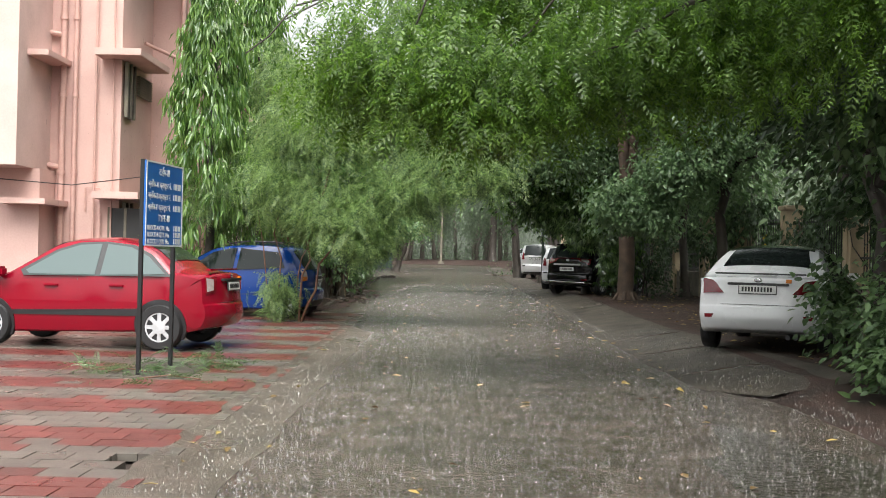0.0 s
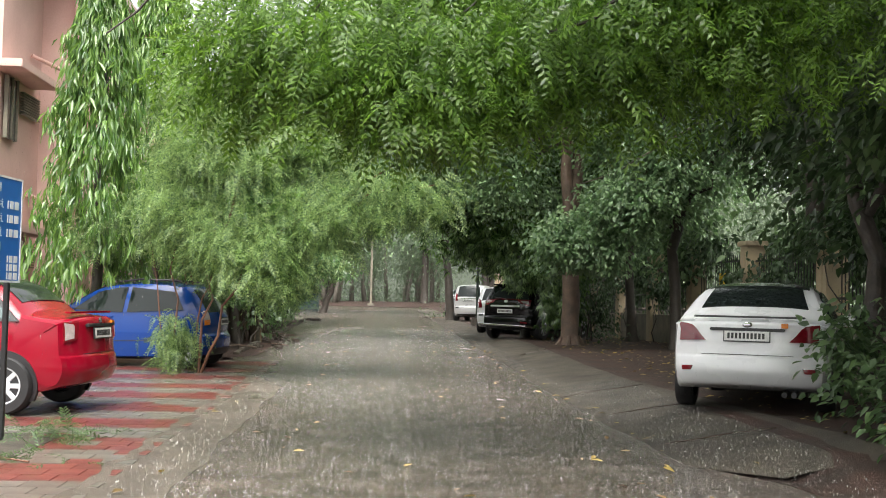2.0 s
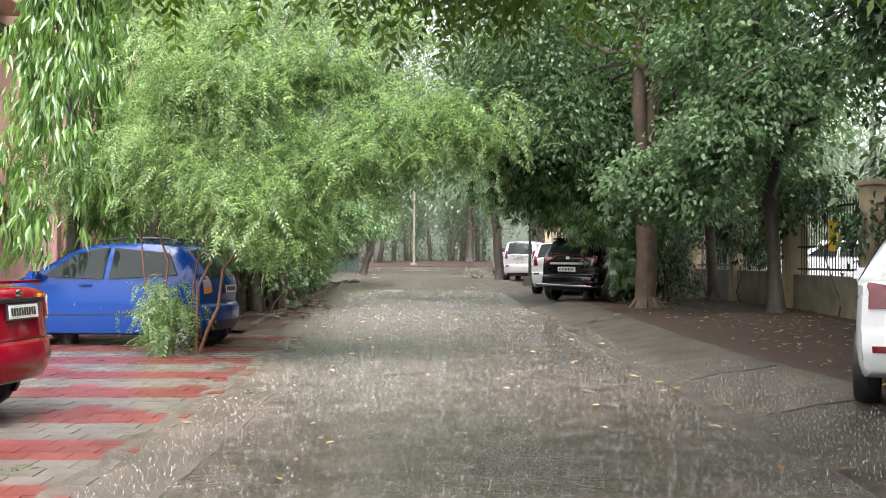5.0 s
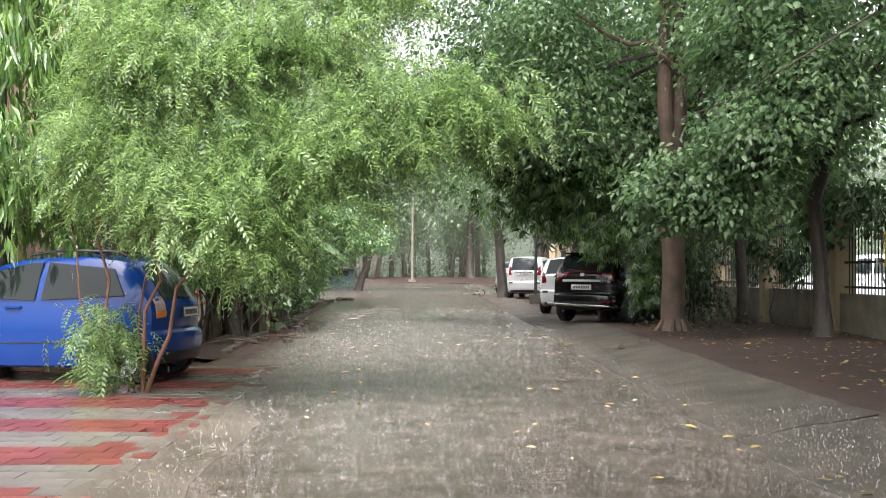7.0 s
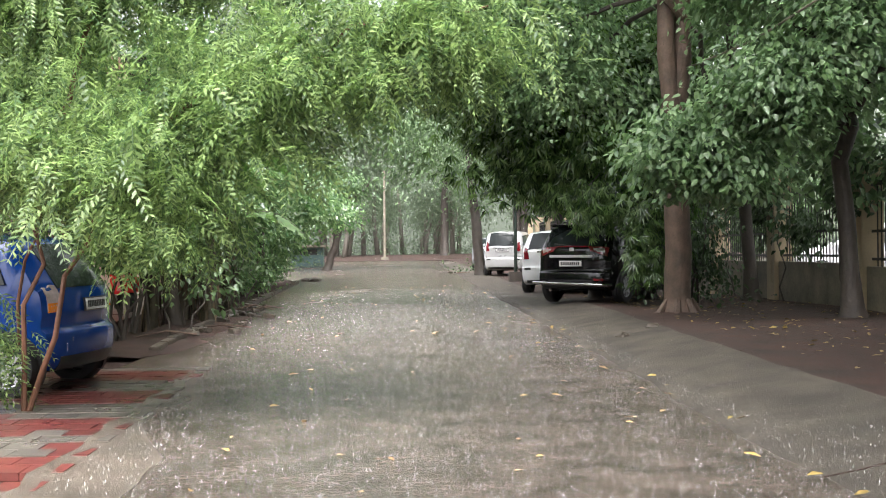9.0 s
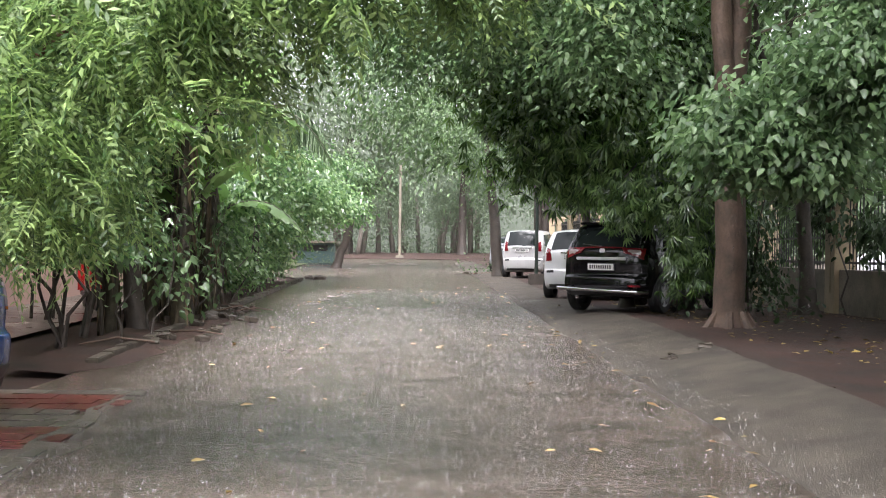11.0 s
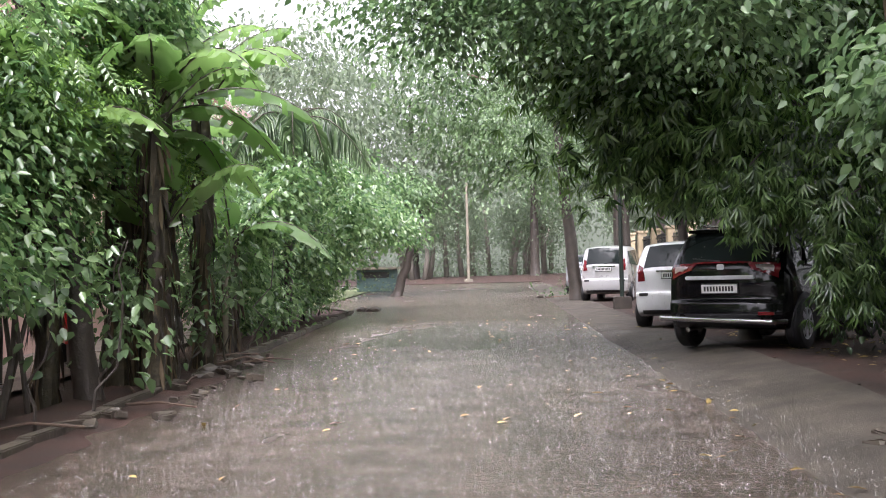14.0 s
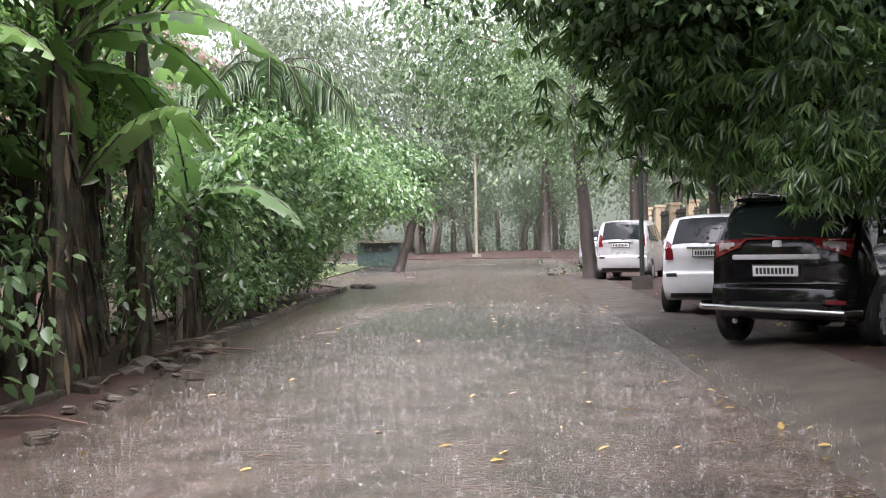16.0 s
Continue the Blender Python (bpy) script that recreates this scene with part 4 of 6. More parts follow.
# ---- plants ----
def leaf_shape(length, width, droop=0.15, fold=0.12, cells=2):
    """A blade along +y from its stalk: two halves folded along the midrib, tip drooping. Returns verts and faces."""
    v, f = [], []
    for i in range(cells + 1):
        t = i / cells
        w = width / 2 * math.sin(math.pi * min(0.98, 0.12 + 0.86 * t)) ** 0.8
        y, z = length * t, -droop * length * t * t
        v += [(-w, y, z + fold * w), (0, y, z), (w, y, z + fold * w)]
    for i in range(cells):
        a = i * 3
        f += [(a, a + 1, a + 4, a + 3), (a + 1, a + 2, a + 5, a + 4)]
    return np.array(v), f


def blade(length, width, droop=0.2):
    """A cheap pointed blade of two faces."""
    v = [(0, 0, 0), (-width / 2, length * 0.45, 0.02 * length), (0, length * 0.5, -droop * length * 0.25), (width / 2, length * 0.45, 0.02 * length), (0, length, -droop * length)]
    return np.array(v), [(0, 2, 4, 1), (0, 3, 4, 2)]


def oval(length, width, droop=0.2, fold=0.2):
    """A cheap rounded leaf: two halves that meet on the midrib."""
    w, L = width / 2, length
    v = [(0, 0, 0), (w, 0.28 * L, fold * w - 0.04 * L * droop), (0.78 * w, 0.66 * L, fold * w - 0.45 * L * droop), (0, L, -droop * L), (-0.78 * w, 0.66 * L, fold * w - 0.45 * L * droop), (-w, 0.28 * L, fold * w - 0.04 * L * droop)]
    return np.array(v), [(0, 1, 2, 3), (0, 3, 4, 5)]


def pinnate(length, pairs, lw, ll, angle=55, droop=0.3, tip=True):
    """A feathered leaf: pairs of leaflets along a drooping stalk."""
    v, f = [], []
    for i in range(pairs):
        t = (i + 0.6) / pairs
        y, z = length * t, -droop * length * t * t
        size = 1.0 - 0.55 * abs(t - 0.4)
        for s in (-1, 1):
            a = radians(angle * (1 - 0.25 * t))
            dx, dy = s * math.sin(a), math.cos(a)
            px, py = -dy * s, dx * s
            L, Wd = ll * size, lw * size / 2
            b = len(v)
            v += [(0, y, z), (dx * L * 0.5 + px * Wd, y + dy * L * 0.5 + py * Wd, z - 0.08 * L), (dx * L, y + dy * L, z - 0.3 * L), (dx * L * 0.5 - px * Wd, y + dy * L * 0.5 - py * Wd, z - 0.08 * L)]
            f.append((b, b + 1, b + 2, b + 3))
    b = len(v)
    v += [(-0.003, 0, 0), (0.003, 0, 0), (0.002, length, -droop * length), (-0.002, length, -droop * length)]
    f.append((b, b + 1, b + 2, b + 3))
    return np.array(v), f


def scatter(name, shape, at, heading, pitch, roll, size, mat, parent=None):
    """Copies of one leaf shape as one mesh: heading and pitch in radians, pitch below 0 hangs down."""
    sv, sf = shape
    N = len(at)
    ch, sh, cp, sp, cr, sr = np.cos(heading), np.sin(heading), np.cos(pitch), np.sin(pitch), np.cos(roll), np.sin(roll)
    x, y, z = (sv[None, :, i] * size[:, None] for i in range(3))
    x, z = x * cr[:, None] + z * sr[:, None], -x * sr[:, None] + z * cr[:, None]
    y, z = y * cp[:, None] - z * sp[:, None], y * sp[:, None] + z * cp[:, None]
    x, y = x * ch[:, None] - y * sh[:, None], x * sh[:, None] + y * ch[:, None]
    co = np.stack((x, y, z), -1) + at[:, None, :]
    k = len(sv)
    fa = np.array(sf)
    loops = (fa[None] + (np.arange(N) * k)[:, None, None]).reshape(-1, fa.shape[1])
    me = bpy.data.meshes.new(name)
    me.vertices.add(N * k)
    me.vertices.foreach_set("co", co.reshape(-1).astype(np.float32))
    c = fa.shape[1]
    me.loops.add(loops.size)
    me.loops.foreach_set("vertex_index", loops.reshape(-1).astype(np.int32))
    me.polygons.add(len(loops))
    me.polygons.foreach_set("loop_start", np.arange(0, loops.size, c, dtype=np.int32))
    me.materials.append(mat)
    me.update(calc_edges=True)
    me.validate()
    ob = new(name, me)
    ob.parent = parent
    return ob


def clumped(rng, centre, radius, clumps, per, spread, shell=0.55, flat=1.0):
    """Places of leaves in twigs that fill an uneven ellipsoid, with gaps between; also the way outwards of each."""
    d = rng.normal(size=(clumps, 3))
    d /= np.linalg.norm(d, axis=1)[:, None]
    r = (shell + (1 - shell) * rng.random(clumps)) * (1 + 0.16 * rng.normal(size=clumps))
    c = np.array(centre) + d * r[:, None] * np.array(radius)
    p = np.repeat(c, per, 0) + rng.normal(size=(clumps * per, 3)) * spread * np.array((1, 1, flat))
    out = np.repeat(d, per, 0)
    return p, out


def crown(rng, name, shape, mat, parent, blobs, per, spread, hang, size=(0.7, 1.2), flat=1.0, hang_var=0.35, head=None, floor=None):
    """A crown made of several leaf masses. hang: mean pitch of the leaves in degrees."""
    P, O = [], []
    for centre, radius, clumps, shell in blobs:
        p, o = clumped(rng, centre, radius, clumps, per, spread, shell, flat)
        P.append(p), O.append(o)
    P, O = np.concatenate(P), np.concatenate(O)
    if floor is not None:
        keep = P[:, 2] > floor
        P, O = P[keep], O[keep]
    N = len(P)
    heading = np.arctan2(-O[:, 0], O[:, 1]) + rng.normal(size=N) * 0.9 if head is None else head + rng.normal(size=N) * 0.5
    pitch = np.radians(hang) + rng.normal(size=N) * hang_var
    return scatter(name, shape, P, heading, pitch, rng.normal(size=N) * 0.5, rng.uniform(size[0], size[1], N), mat, parent)


def limb_points(rng, a, b, steps, sway):
    a, b = np.array(a, float), np.array(b, float)
    pts = [a + (b - a) * i / steps + (rng.normal(size=3) * sway * math.sin(math.pi * i / steps) if 0 < i < steps else 0) for i in range(steps + 1)]
    return [tuple(p) for p in pts]


def trunk(rng, parent, base, top, r0, r1, mat, sway=0.08, flare=1.7, sides=14, steps=9):
    pts = limb_points(rng, base, top, steps, sway)
    pts.insert(1, tuple(np.array(pts[0]) + (np.array(pts[1]) - np.array(pts[0])) * 0.25))
    radii = [r0 + (r1 - r0) * i / (len(pts) - 1) for i in range(len(pts))]
    radii[0] *= flare
    radii[1] *= 1 + (flare - 1) * 0.35
    return tube("trunk", pts, radii, mat, parent, sides, ripple=0.07), pts


def limbs(rng, parent, starts_ends, r0, r1, mat, sway=0.12, name="limb", sides=7, steps=6):
    for a, b in starts_ends:
        pts = limb_points(rng, a, b, steps, sway)
        tube(name, pts, [r0 + (r1 - r0) * i / steps for i in range(steps + 1)], mat, parent, sides)


def tree(name, label, x, y, category="tree"):
    return empty(name, pose(0, 0, 0), label, category)


R = np.random.default_rng(7)
NEEM = pinnate(0.29, 5, 0.032, 0.09, 60, 0.25)
FEATHER = pinnate(0.30, 7, 0.024, 0.078, 58, 0.5)
MAST = blade(0.30, 0.058, 0.25)


def fan(blades, spread):
    """A drooping twig end: long wavy blades that fan out from one point."""
    sv, sf = blade(0.26, 0.05, 0.35)
    v, f = [], []
    for q in range(blades):
        a = spread * (q / (blades - 1) - 0.5)
        b = len(v)
        v += [(x * math.cos(a) - y * math.sin(a), x * math.sin(a) + y * math.cos(a), z - 0.05 * abs(a)) for x, y, z in sv]
        f += [tuple(b + i for i in face) for face in sf]
    return np.array(v), f


FAN = fan(5, 1.7)
BROAD = oval(0.14, 0.078, 0.2)
BIG = oval(0.135, 0.08, 0.25)
COARSE = oval(0.3, 0.17, 0.3)

# the neem whose boughs hang over the road at the start
neem = tree("neem_tree", "neem tree with leafy boughs hanging over the road", 5.5, 9)
trunk(R, neem, (6.6, 9.5, 0.0), (6.0, 9.8, 5.5), 0.28, 0.2, BARK_DARK)
limbs(R, neem, [((6.0, 9.8, 5.2), (0.5, 12.0, 5.6)), ((6.1, 9.7, 4.6), (2.4, 11.5, 4.0)), ((6.0, 9.8, 5.4), (2.0, 7.5, 5.8)), ((5.8, 9.8, 5.3), (-1.5, 13.5, 5.0))], 0.09, 0.03, BARK_DARK, 0.2)
limbs(R, neem, [((0.8, 12.0, 5.5), (-1.8, 12.2, 3.9)), ((0.5, 12.0, 5.5), (-0.6, 12.3, 3.5)), ((2.4, 11.5, 4.0), (1.2, 12.3, 3.3)), ((-0.6, 13.0, 5.1), (-2.4, 13.2, 3.7)), ((1.8, 11.8, 5.0), (0.4, 12.6, 3.3))], 0.022, 0.008, BARK_DARK, 0.08, "twig", 5)
# masses at y 4 and -3 are unseen, added to darken the road
crown(R, "crown", NEEM, LEAF_NEEM, neem, [((-0.7, 12.6, 3.5), (1.2, 1.0, 0.7), 90, 0.2), ((0.3, 12.3, 3.1), (1.1, 1.0, 0.6), 90, 0.2), ((1.5, 12.4, 3.5), (1.3, 1.1, 0.8), 120, 0.2), ((2.9, 12.2, 4.0), (1.3, 1.4, 1.2), 130, 0.2),
      ((0.7, 13.2, 4.6), (2.3, 1.4, 0.8), 110, 0.2), ((4.0, 10.6, 4.4), (1.6, 1.6, 1.4), 110, 0.2), ((1.5, 9.0, 5.4), (3.0, 2.6, 0.8), 110, 0.2), ((3.2, 4.0, 5.4), (2.6, 3.4, 0.9), 90, 0.2), ((1.0, 4.0, 6.2), (3.0, 3.6, 0.9), 80, 0.2), ((2.0, -3.0, 6.0), (4.0, 3.6, 1.0), 80, 0.2)], 15, 0.2, -38, (0.7, 1.15), floor=2.6)

# dark tree over the white sedan
dark = tree("shade_tree", "dark leafy tree and creepers over the white sedan", 6, 13)
trunk(R, dark, (6.9, 14.6, 0.1), (6.2, 14.0, 6.5), 0.2, 0.14, BARK_DARK)
limbs(R, dark, [((6.4, 14.2, 4.0), (4.4, 13.0, 4.4)), ((6.3, 14.1, 4.6), (4.8, 16.0, 4.8)), ((6.3, 14.1, 5.0), (6.7, 21.0, 5.2)), ((6.4, 14.2, 3.0), (5.0, 12.2, 3.0))], 0.06, 0.02, BARK_DARK)
crown(R, "crown", BIG, LEAF_BROAD, dark, [((4.7, 12.0, 3.1), (0.7, 0.8, 0.8), 55, 0.2), ((5.4, 11.6, 2.6), (0.7, 0.7, 0.8), 50, 0.2)], 18, 0.17, -40, (0.6, 1.1), floor=1.9)
crown(R, "crown", BROAD, LEAF_SHADED, dark, [((5.3, 13.2, 3.9), (1.6, 2.2, 1.5), 230, 0.25), ((6.3, 16.5, 4.8), (2.0, 2.6, 1.7), 240, 0.25), ((6.7, 21.5, 4.9), (1.4, 1.2, 1.4), 170, 0.15), ((6.6, 12.0, 2.6), (1.3, 1.2, 1.5), 130, 0.25), ((5.0, 17.5, 6.0), (2.4, 3.0, 1.6), 200, 0.3), ((5.6, 10.8, 3.6), (1.2, 1.2, 1.2), 130, 0.25), ((5.9, 9.6, 2.4), (0.9, 0.8, 1.3), 90, 0.25)], 22, 0.2, -30, (0.6, 1.25), floor=2.0)
shrub = tree("shrub", "dark green shrub at the edge of the soil beside the sedan", 4.6, 11, "shrub")
limbs(R, shrub, [((5.0 + 0.1 * i, 11.3 + 0.1 * i, 0.08), (4.4 + 0.35 * i, 11.0 + 0.2 * i, 1.6)) for i in range(5)] + [((5.1, 12.4, 0.12), (4.6, 13.2, 1.3)), ((5.1, 12.4, 0.12), (4.9, 12.7, 1.0))], 0.02, 0.008, BARK_DARK, 0.08, "stem", 5)
crown(R, "crown", BROAD, LEAF_BROAD, shrub, [((4.85, 11.4, 0.8), (0.75, 0.6, 0.75), 110, 0.15), ((5.3, 11.6, 1.7), (0.8, 0.7, 0.7), 90, 0.15), ((4.5, 11.0, 0.35), (0.5, 0.5, 0.3), 40, 0.15), ((4.6, 13.2, 0.95), (0.3, 0.3, 0.5), 36, 0.15), ((4.9, 12.6, 0.6), (0.4, 0.4, 0.5), 40, 0.15)], 20, 0.14, -20, (0.5, 0.95), floor=0.12)

# mast trees by the pink flats
for k, (x, y, h, w) in enumerate(((-5.0, 23.6, 7.6, 1.15), (-4.7, 27.6, 8.6, 1.5))):
    mast = tree("mast_tree", "conical mast tree with drooping wavy leaves", x, y)
    trunk(R, mast, (x, y, -0.1), (x + 0.1, y, h - 0.5), 0.12, 0.03, BARK_DARK, 0.04)
    twigs, per = 950, 9
    N = twigs * per
    t = R.random(twigs) ** 0.75
    ang = R.random(twigs) * 2 * math.pi
    r = w * (1 - t) ** 0.62 * (0.6 + 0.42 * R.random(twigs)) * (1 + 0.18 * np.sin(ang * 5 + t * 31))
    P = np.stack((x + r * np.cos(ang), y + r * np.sin(ang), 1.3 + t * (h - 1.15)), -1)
    P = np.repeat(P, per, 0) + R.normal(size=(N, 3)) * np.array((0.05, 0.05, 0.09))
    scatter("crown", MAST, P, np.repeat(ang, per) - math.pi / 2 + R.normal(size=N) * 1.0, np.radians(-64) + R.normal(size=N) * 0.22, R.normal(size=N) * 0.5, R.uniform(0.6, 1.15, N), LEAF_MAST, mast)

# feathery trees that lean over the pavement and road
def feathery(base, stems, blobs, label, extra_limbs=()):
    t = tree("feathery_tree", label, *base)
    for top, r in stems:
        pts = limb_points(R, (base[0] + R.uniform(-0.12, 0.12), base[1] + R.uniform(-0.12, 0.12), rise(base[1]) - 0.05), top, 6, 0.09)
        tube("stem", pts, [r * 0.55 * (1 - 0.5 * i / 6) for i in range(7)], BARK_RED, t, 7)
    limbs(R, t, extra_limbs, 0.03, 0.008, BARK_RED, 0.08, "branch", 6)
    crown(R, "crown", FEATHER, LEAF_FEATHER, t, blobs, 13, 0.125, -28, (0.6, 1.2), floor=0.15, hang_var=0.55)
    return t


feathery((-3.25, 22.15), [((-3.3, 21.9, 2.6), 0.04), ((-2.6, 21.9, 1.9), 0.035), ((-3.7, 21.9, 2.4), 0.03)],
         [((-3.2, 21.8, 2.7), (0.6, 0.7, 0.7), 60, 0.15), ((-3.25, 21.9, 0.55), (0.22, 0.2, 0.55), 26, 0.1), ((-2.9, 21.9, 3.7), (0.7, 0.7, 0.7), 60, 0.2), ((-2.7, 21.5, 2.2), (0.6, 0.6, 0.5), 40, 0.2)], "slender feathery tree with reddish stems in front of the blue hatchback")
feathery((-2.9, 22.1), [((-2.0, 21.5, 2.1), 0.05), ((-2.6, 21.8, 2.6), 0.045)],
         [((-2.0, 21.3, 2.3), (1.0, 0.9, 0.8), 90, 0.2), ((-1.5, 21.0, 1.75), (0.7, 0.9, 0.5), 38, 0.2), ((-0.9, 21.1, 2.55), (0.9, 0.9, 0.6), 75, 0.2), ((0.0, 21.1, 3.0), (0.9, 0.8, 0.55), 70, 0.15), ((0.75, 21.0, 3.0), (0.6, 0.6, 0.4), 40, 0.15),
          ((-2.2, 21.6, 3.6), (1.1, 0.9, 0.8), 90, 0.2), ((-0.9, 21.5, 3.7), (1.0, 0.9, 0.6), 80, 0.2), ((-2.0, 22.2, 4.7), (1.4, 1.0, 0.7), 80, 0.25), ((-0.4, 22.0, 4.5), (0.9, 0.8, 0.4), 45, 0.2)],
         "feathery tree arching over the road in heavy rain", [((-2.3, 21.6, 1.8), (0.3, 21.3, 3.5)), ((-1.2, 21.3, 2.6), (-0.1, 21.2, 3.1)), ((-2.5, 21.7, 2.3), (-1.6, 22.0, 4.6)), ((-1.0, 21.3, 2.7), (1.0, 21.0, 3.2))])
feathery((-3.7, 25.8), [((-3.4, 25.6, 3.4), 0.06), ((-4.0, 25.8, 4.0), 0.05), ((-4.4, 23.6, 2.6), 0.05)],
         [((-3.8, 25.8, 3.6), (1.0, 1.2, 1.3), 100, 0.25), ((-3.2, 26.0, 2.2), (0.7, 0.9, 0.8), 70, 0.2), ((-3.9, 26.4, 5.4), (1.2, 1.2, 1.1), 80, 0.25), ((-4.5, 23.4, 2.55), (1.1, 0.7, 0.5), 60, 0.2), ((-3.6, 23.6, 3.1), (0.9, 0.8, 0.6), 60, 0.2)], "feathery tree behind the blue hatchback")

# the big tree by the pavement, with its forked trunk
fig = tree("fig_tree", "old fig tree with a pale brown flared trunk", 5.2, 31)
trunk(R, fig, (4.98, 30.9, 0.15), (4.95, 31.0, 3.7), 0.225, 0.20, BARK, 0.02, 1.7, 18)
limbs(R, fig, [((4.93, 31.0, 3.55), (4.55, 31.2, 9.5)), ((5.0, 31.0, 3.5), (5.5, 31.1, 9.0))], 0.16, 0.09, BARK, 0.1, "limb", 10)
limbs(R, fig, [((5.1, 31.0, 5.2), (3.2, 31.4, 6.4)), ((5.3, 31.0, 3.6), (6.6, 29.4, 4.6)), ((5.2, 31.0, 3.2), (5.9, 28.9, 3.6))], 0.07, 0.025, BARK)
limbs(R, fig, [((4.7, 31.1, 5.6), (1.0, 34.3, 5.3)), ((4.7, 31.1, 5.4), (2.6, 34.4, 4.6))], 0.045, 0.015, BARK_DARK, 0.22, "branch", 6)
for a in range(6):
    q = a * 1.05 + 0.2 * math.sin(a * 5)
    tube("root", [(4.98 + 0.2 * math.cos(q), 30.9 + 0.2 * math.sin(q), 0.5), (4.98 + 0.34 * math.cos(q), 30.9 + 0.33 * math.sin(q), 0.27), (4.98 + 0.62 * math.cos(q), 30.9 + 0.6 * math.sin(q), 0.17)], [0.05, 0.07, 0.03], BARK, fig, 7)
crown(R, "crown", BIG, LEAF_FIG, fig, [((6.0, 28.7, 3.6), (1.3, 1.1, 0.9), 230, 0.2), ((4.45, 28.9, 2.75), (0.85, 0.8, 0.7), 170, 0.15), ((5.2, 28.6, 2.5), (0.9, 0.8, 0.6), 130, 0.15), ((6.9, 28.8, 4.6), (1.3, 1.3, 1.2), 190, 0.2), ((5.6, 29.4, 5.4), (1.2, 1.2, 0.8), 110, 0.2)], 20, 0.15, -30, (0.65, 1.15), floor=2.0)
crown(R, "crown", BIG, LEAF_FIG, fig, [((4.4, 31.8, 8.0), (3.2, 2.4, 2.2), 260, 0.3), ((2.8, 32.4, 6.3), (2.0, 1.8, 1.3), 170, 0.25), ((7.0, 31.0, 6.4), (2.4, 2.4, 1.8), 220, 0.3), ((3.4, 32.0, 4.6), (1.2, 1.2, 1.2), 140, 0.25)], 24, 0.24, -30, (0.6, 1.05), floor=2.6)
crown(R, "crown", BROAD, LEAF_MID, fig, [((0.3, 34.5, 4.9), (1.6, 1.2, 0.7), 120, 0.2), ((1.9, 34.0, 5.0), (1.5, 1.2, 0.9), 140, 0.2), ((2.9, 34.6, 4.3), (1.1, 1.0, 0.8), 90, 0.2), ((1.6, 33.0, 8.2), (2.4, 2.4, 1.6), 200, 0.3), ((-0.6, 36.5, 8.6), (2.4, 2.6, 1.6), 190, 0.3)], 28, 0.24, -30, (0.55, 1.0), floor=2.6)

leaning = tree("shade_tree", "dark tree with a leaning limb behind the fig", 4.0, 37)
trunk(R, leaning, (5.6, 37.0, 0.3), (4.6, 37.4, 6.5), 0.22, 0.16, BARK, 0.08)
limbs(R, leaning, [((5.1, 37.2, 3.8), (2.6, 37.0, 6.6)), ((4.9, 37.2, 5.0), (6.8, 37.0, 7.0))], 0.12, 0.04, BARK)
crown(R, "crown", BROAD, LEAF_MID, leaning, [((3.6, 36.8, 6.2), (2.4, 2.0, 2.0), 260, 0.25), ((5.6, 35.8, 4.3), (1.6, 1.5, 1.3), 150, 0.25), ((6.0, 37.5, 7.0), (2.8, 2.4, 2.0), 200, 0.3)], 20, 0.25, -35, (0.8, 1.5), floor=2.3)

for x, y, h in ((4.6, 36.5, 7.5), (4.9, 43.5, 8.0)):
    mast = tree("mast_tree", "dark mast tree with long drooping leaves over the parked cars", x, y)
    trunk(R, mast, (x, y, rise(y)), (x, y, h - 0.5), 0.13, 0.05, BARK_DARK, 0.05)
    z = rise(y)
    blobs = [((x + R.normal() * 0.7, y + R.normal() * 0.6, z + 2.9 + q * (h - 3.4) / 7), (1.5 - 0.1 * q, 1.4 - 0.1 * q, 0.75), 42, 0.3) for q in range(8)]
    crown(R, "crown", FAN, LEAF_HANG, mast, blobs, 8, 0.2, -50, (0.7, 1.2), floor=z + 1.9, hang_var=0.5)
    crown(R, "crown", BROAD, LEAF_SHADED, mast, [((x, y + 0.3, z + h * 0.6), (1.6, 1.5, h * 0.32), 150, 0.2)], 16, 0.22, -35, (0.9, 1.5), floor=z + 2.3)

# long drooping boughs that hang over the crossover and the road's edge
boughs = tree("mast_tree", "glossy mast tree whose drooping boughs hang over the crossover", 4.4, 35.4)
trunk(R, boughs, (5.7, 36.2, 0.2), (4.9, 35.9, 7.2), 0.16, 0.08, BARK_DARK, 0.06)
limbs(R, boughs, [((5.2, 36.0, 4.6), (2.0, 36.0, 5.4)), ((5.1, 36.0, 5.2), (1.6, 36.4, 6.6)), ((5.3, 36.0, 4.0), (3.0, 35.2, 4.4)), ((5.3, 36.0, 3.6), (4.4, 34.2, 3.6))], 0.06, 0.015, BARK_DARK, 0.12)
crown(R, "crown", FAN, LEAF_HANG, boughs, [((1.7, 36.2, 5.0), (0.7, 0.9, 1.2), 60, 0.1), ((2.4, 35.9, 4.2), (0.8, 0.9, 1.0), 80, 0.1), ((3.1, 35.4, 3.5), (0.6, 0.7, 0.9), 60, 0.1), ((3.6, 35.0, 2.9), (0.5, 0.6, 0.7), 40, 0.1), ((4.4, 34.3, 3.0), (0.8, 0.7, 0.8), 70, 0.1), ((5.2, 33.4, 2.6), (0.7, 0.6, 0.8), 60, 0.1), ((2.4, 36.3, 6.2), (1.4, 1.2, 1.2), 90, 0.2), ((4.0, 35.4, 5.0), (1.5, 1.2, 1.5), 130, 0.15)], 7, 0.2, -48, (0.7, 1.2), hang_var=0.5)
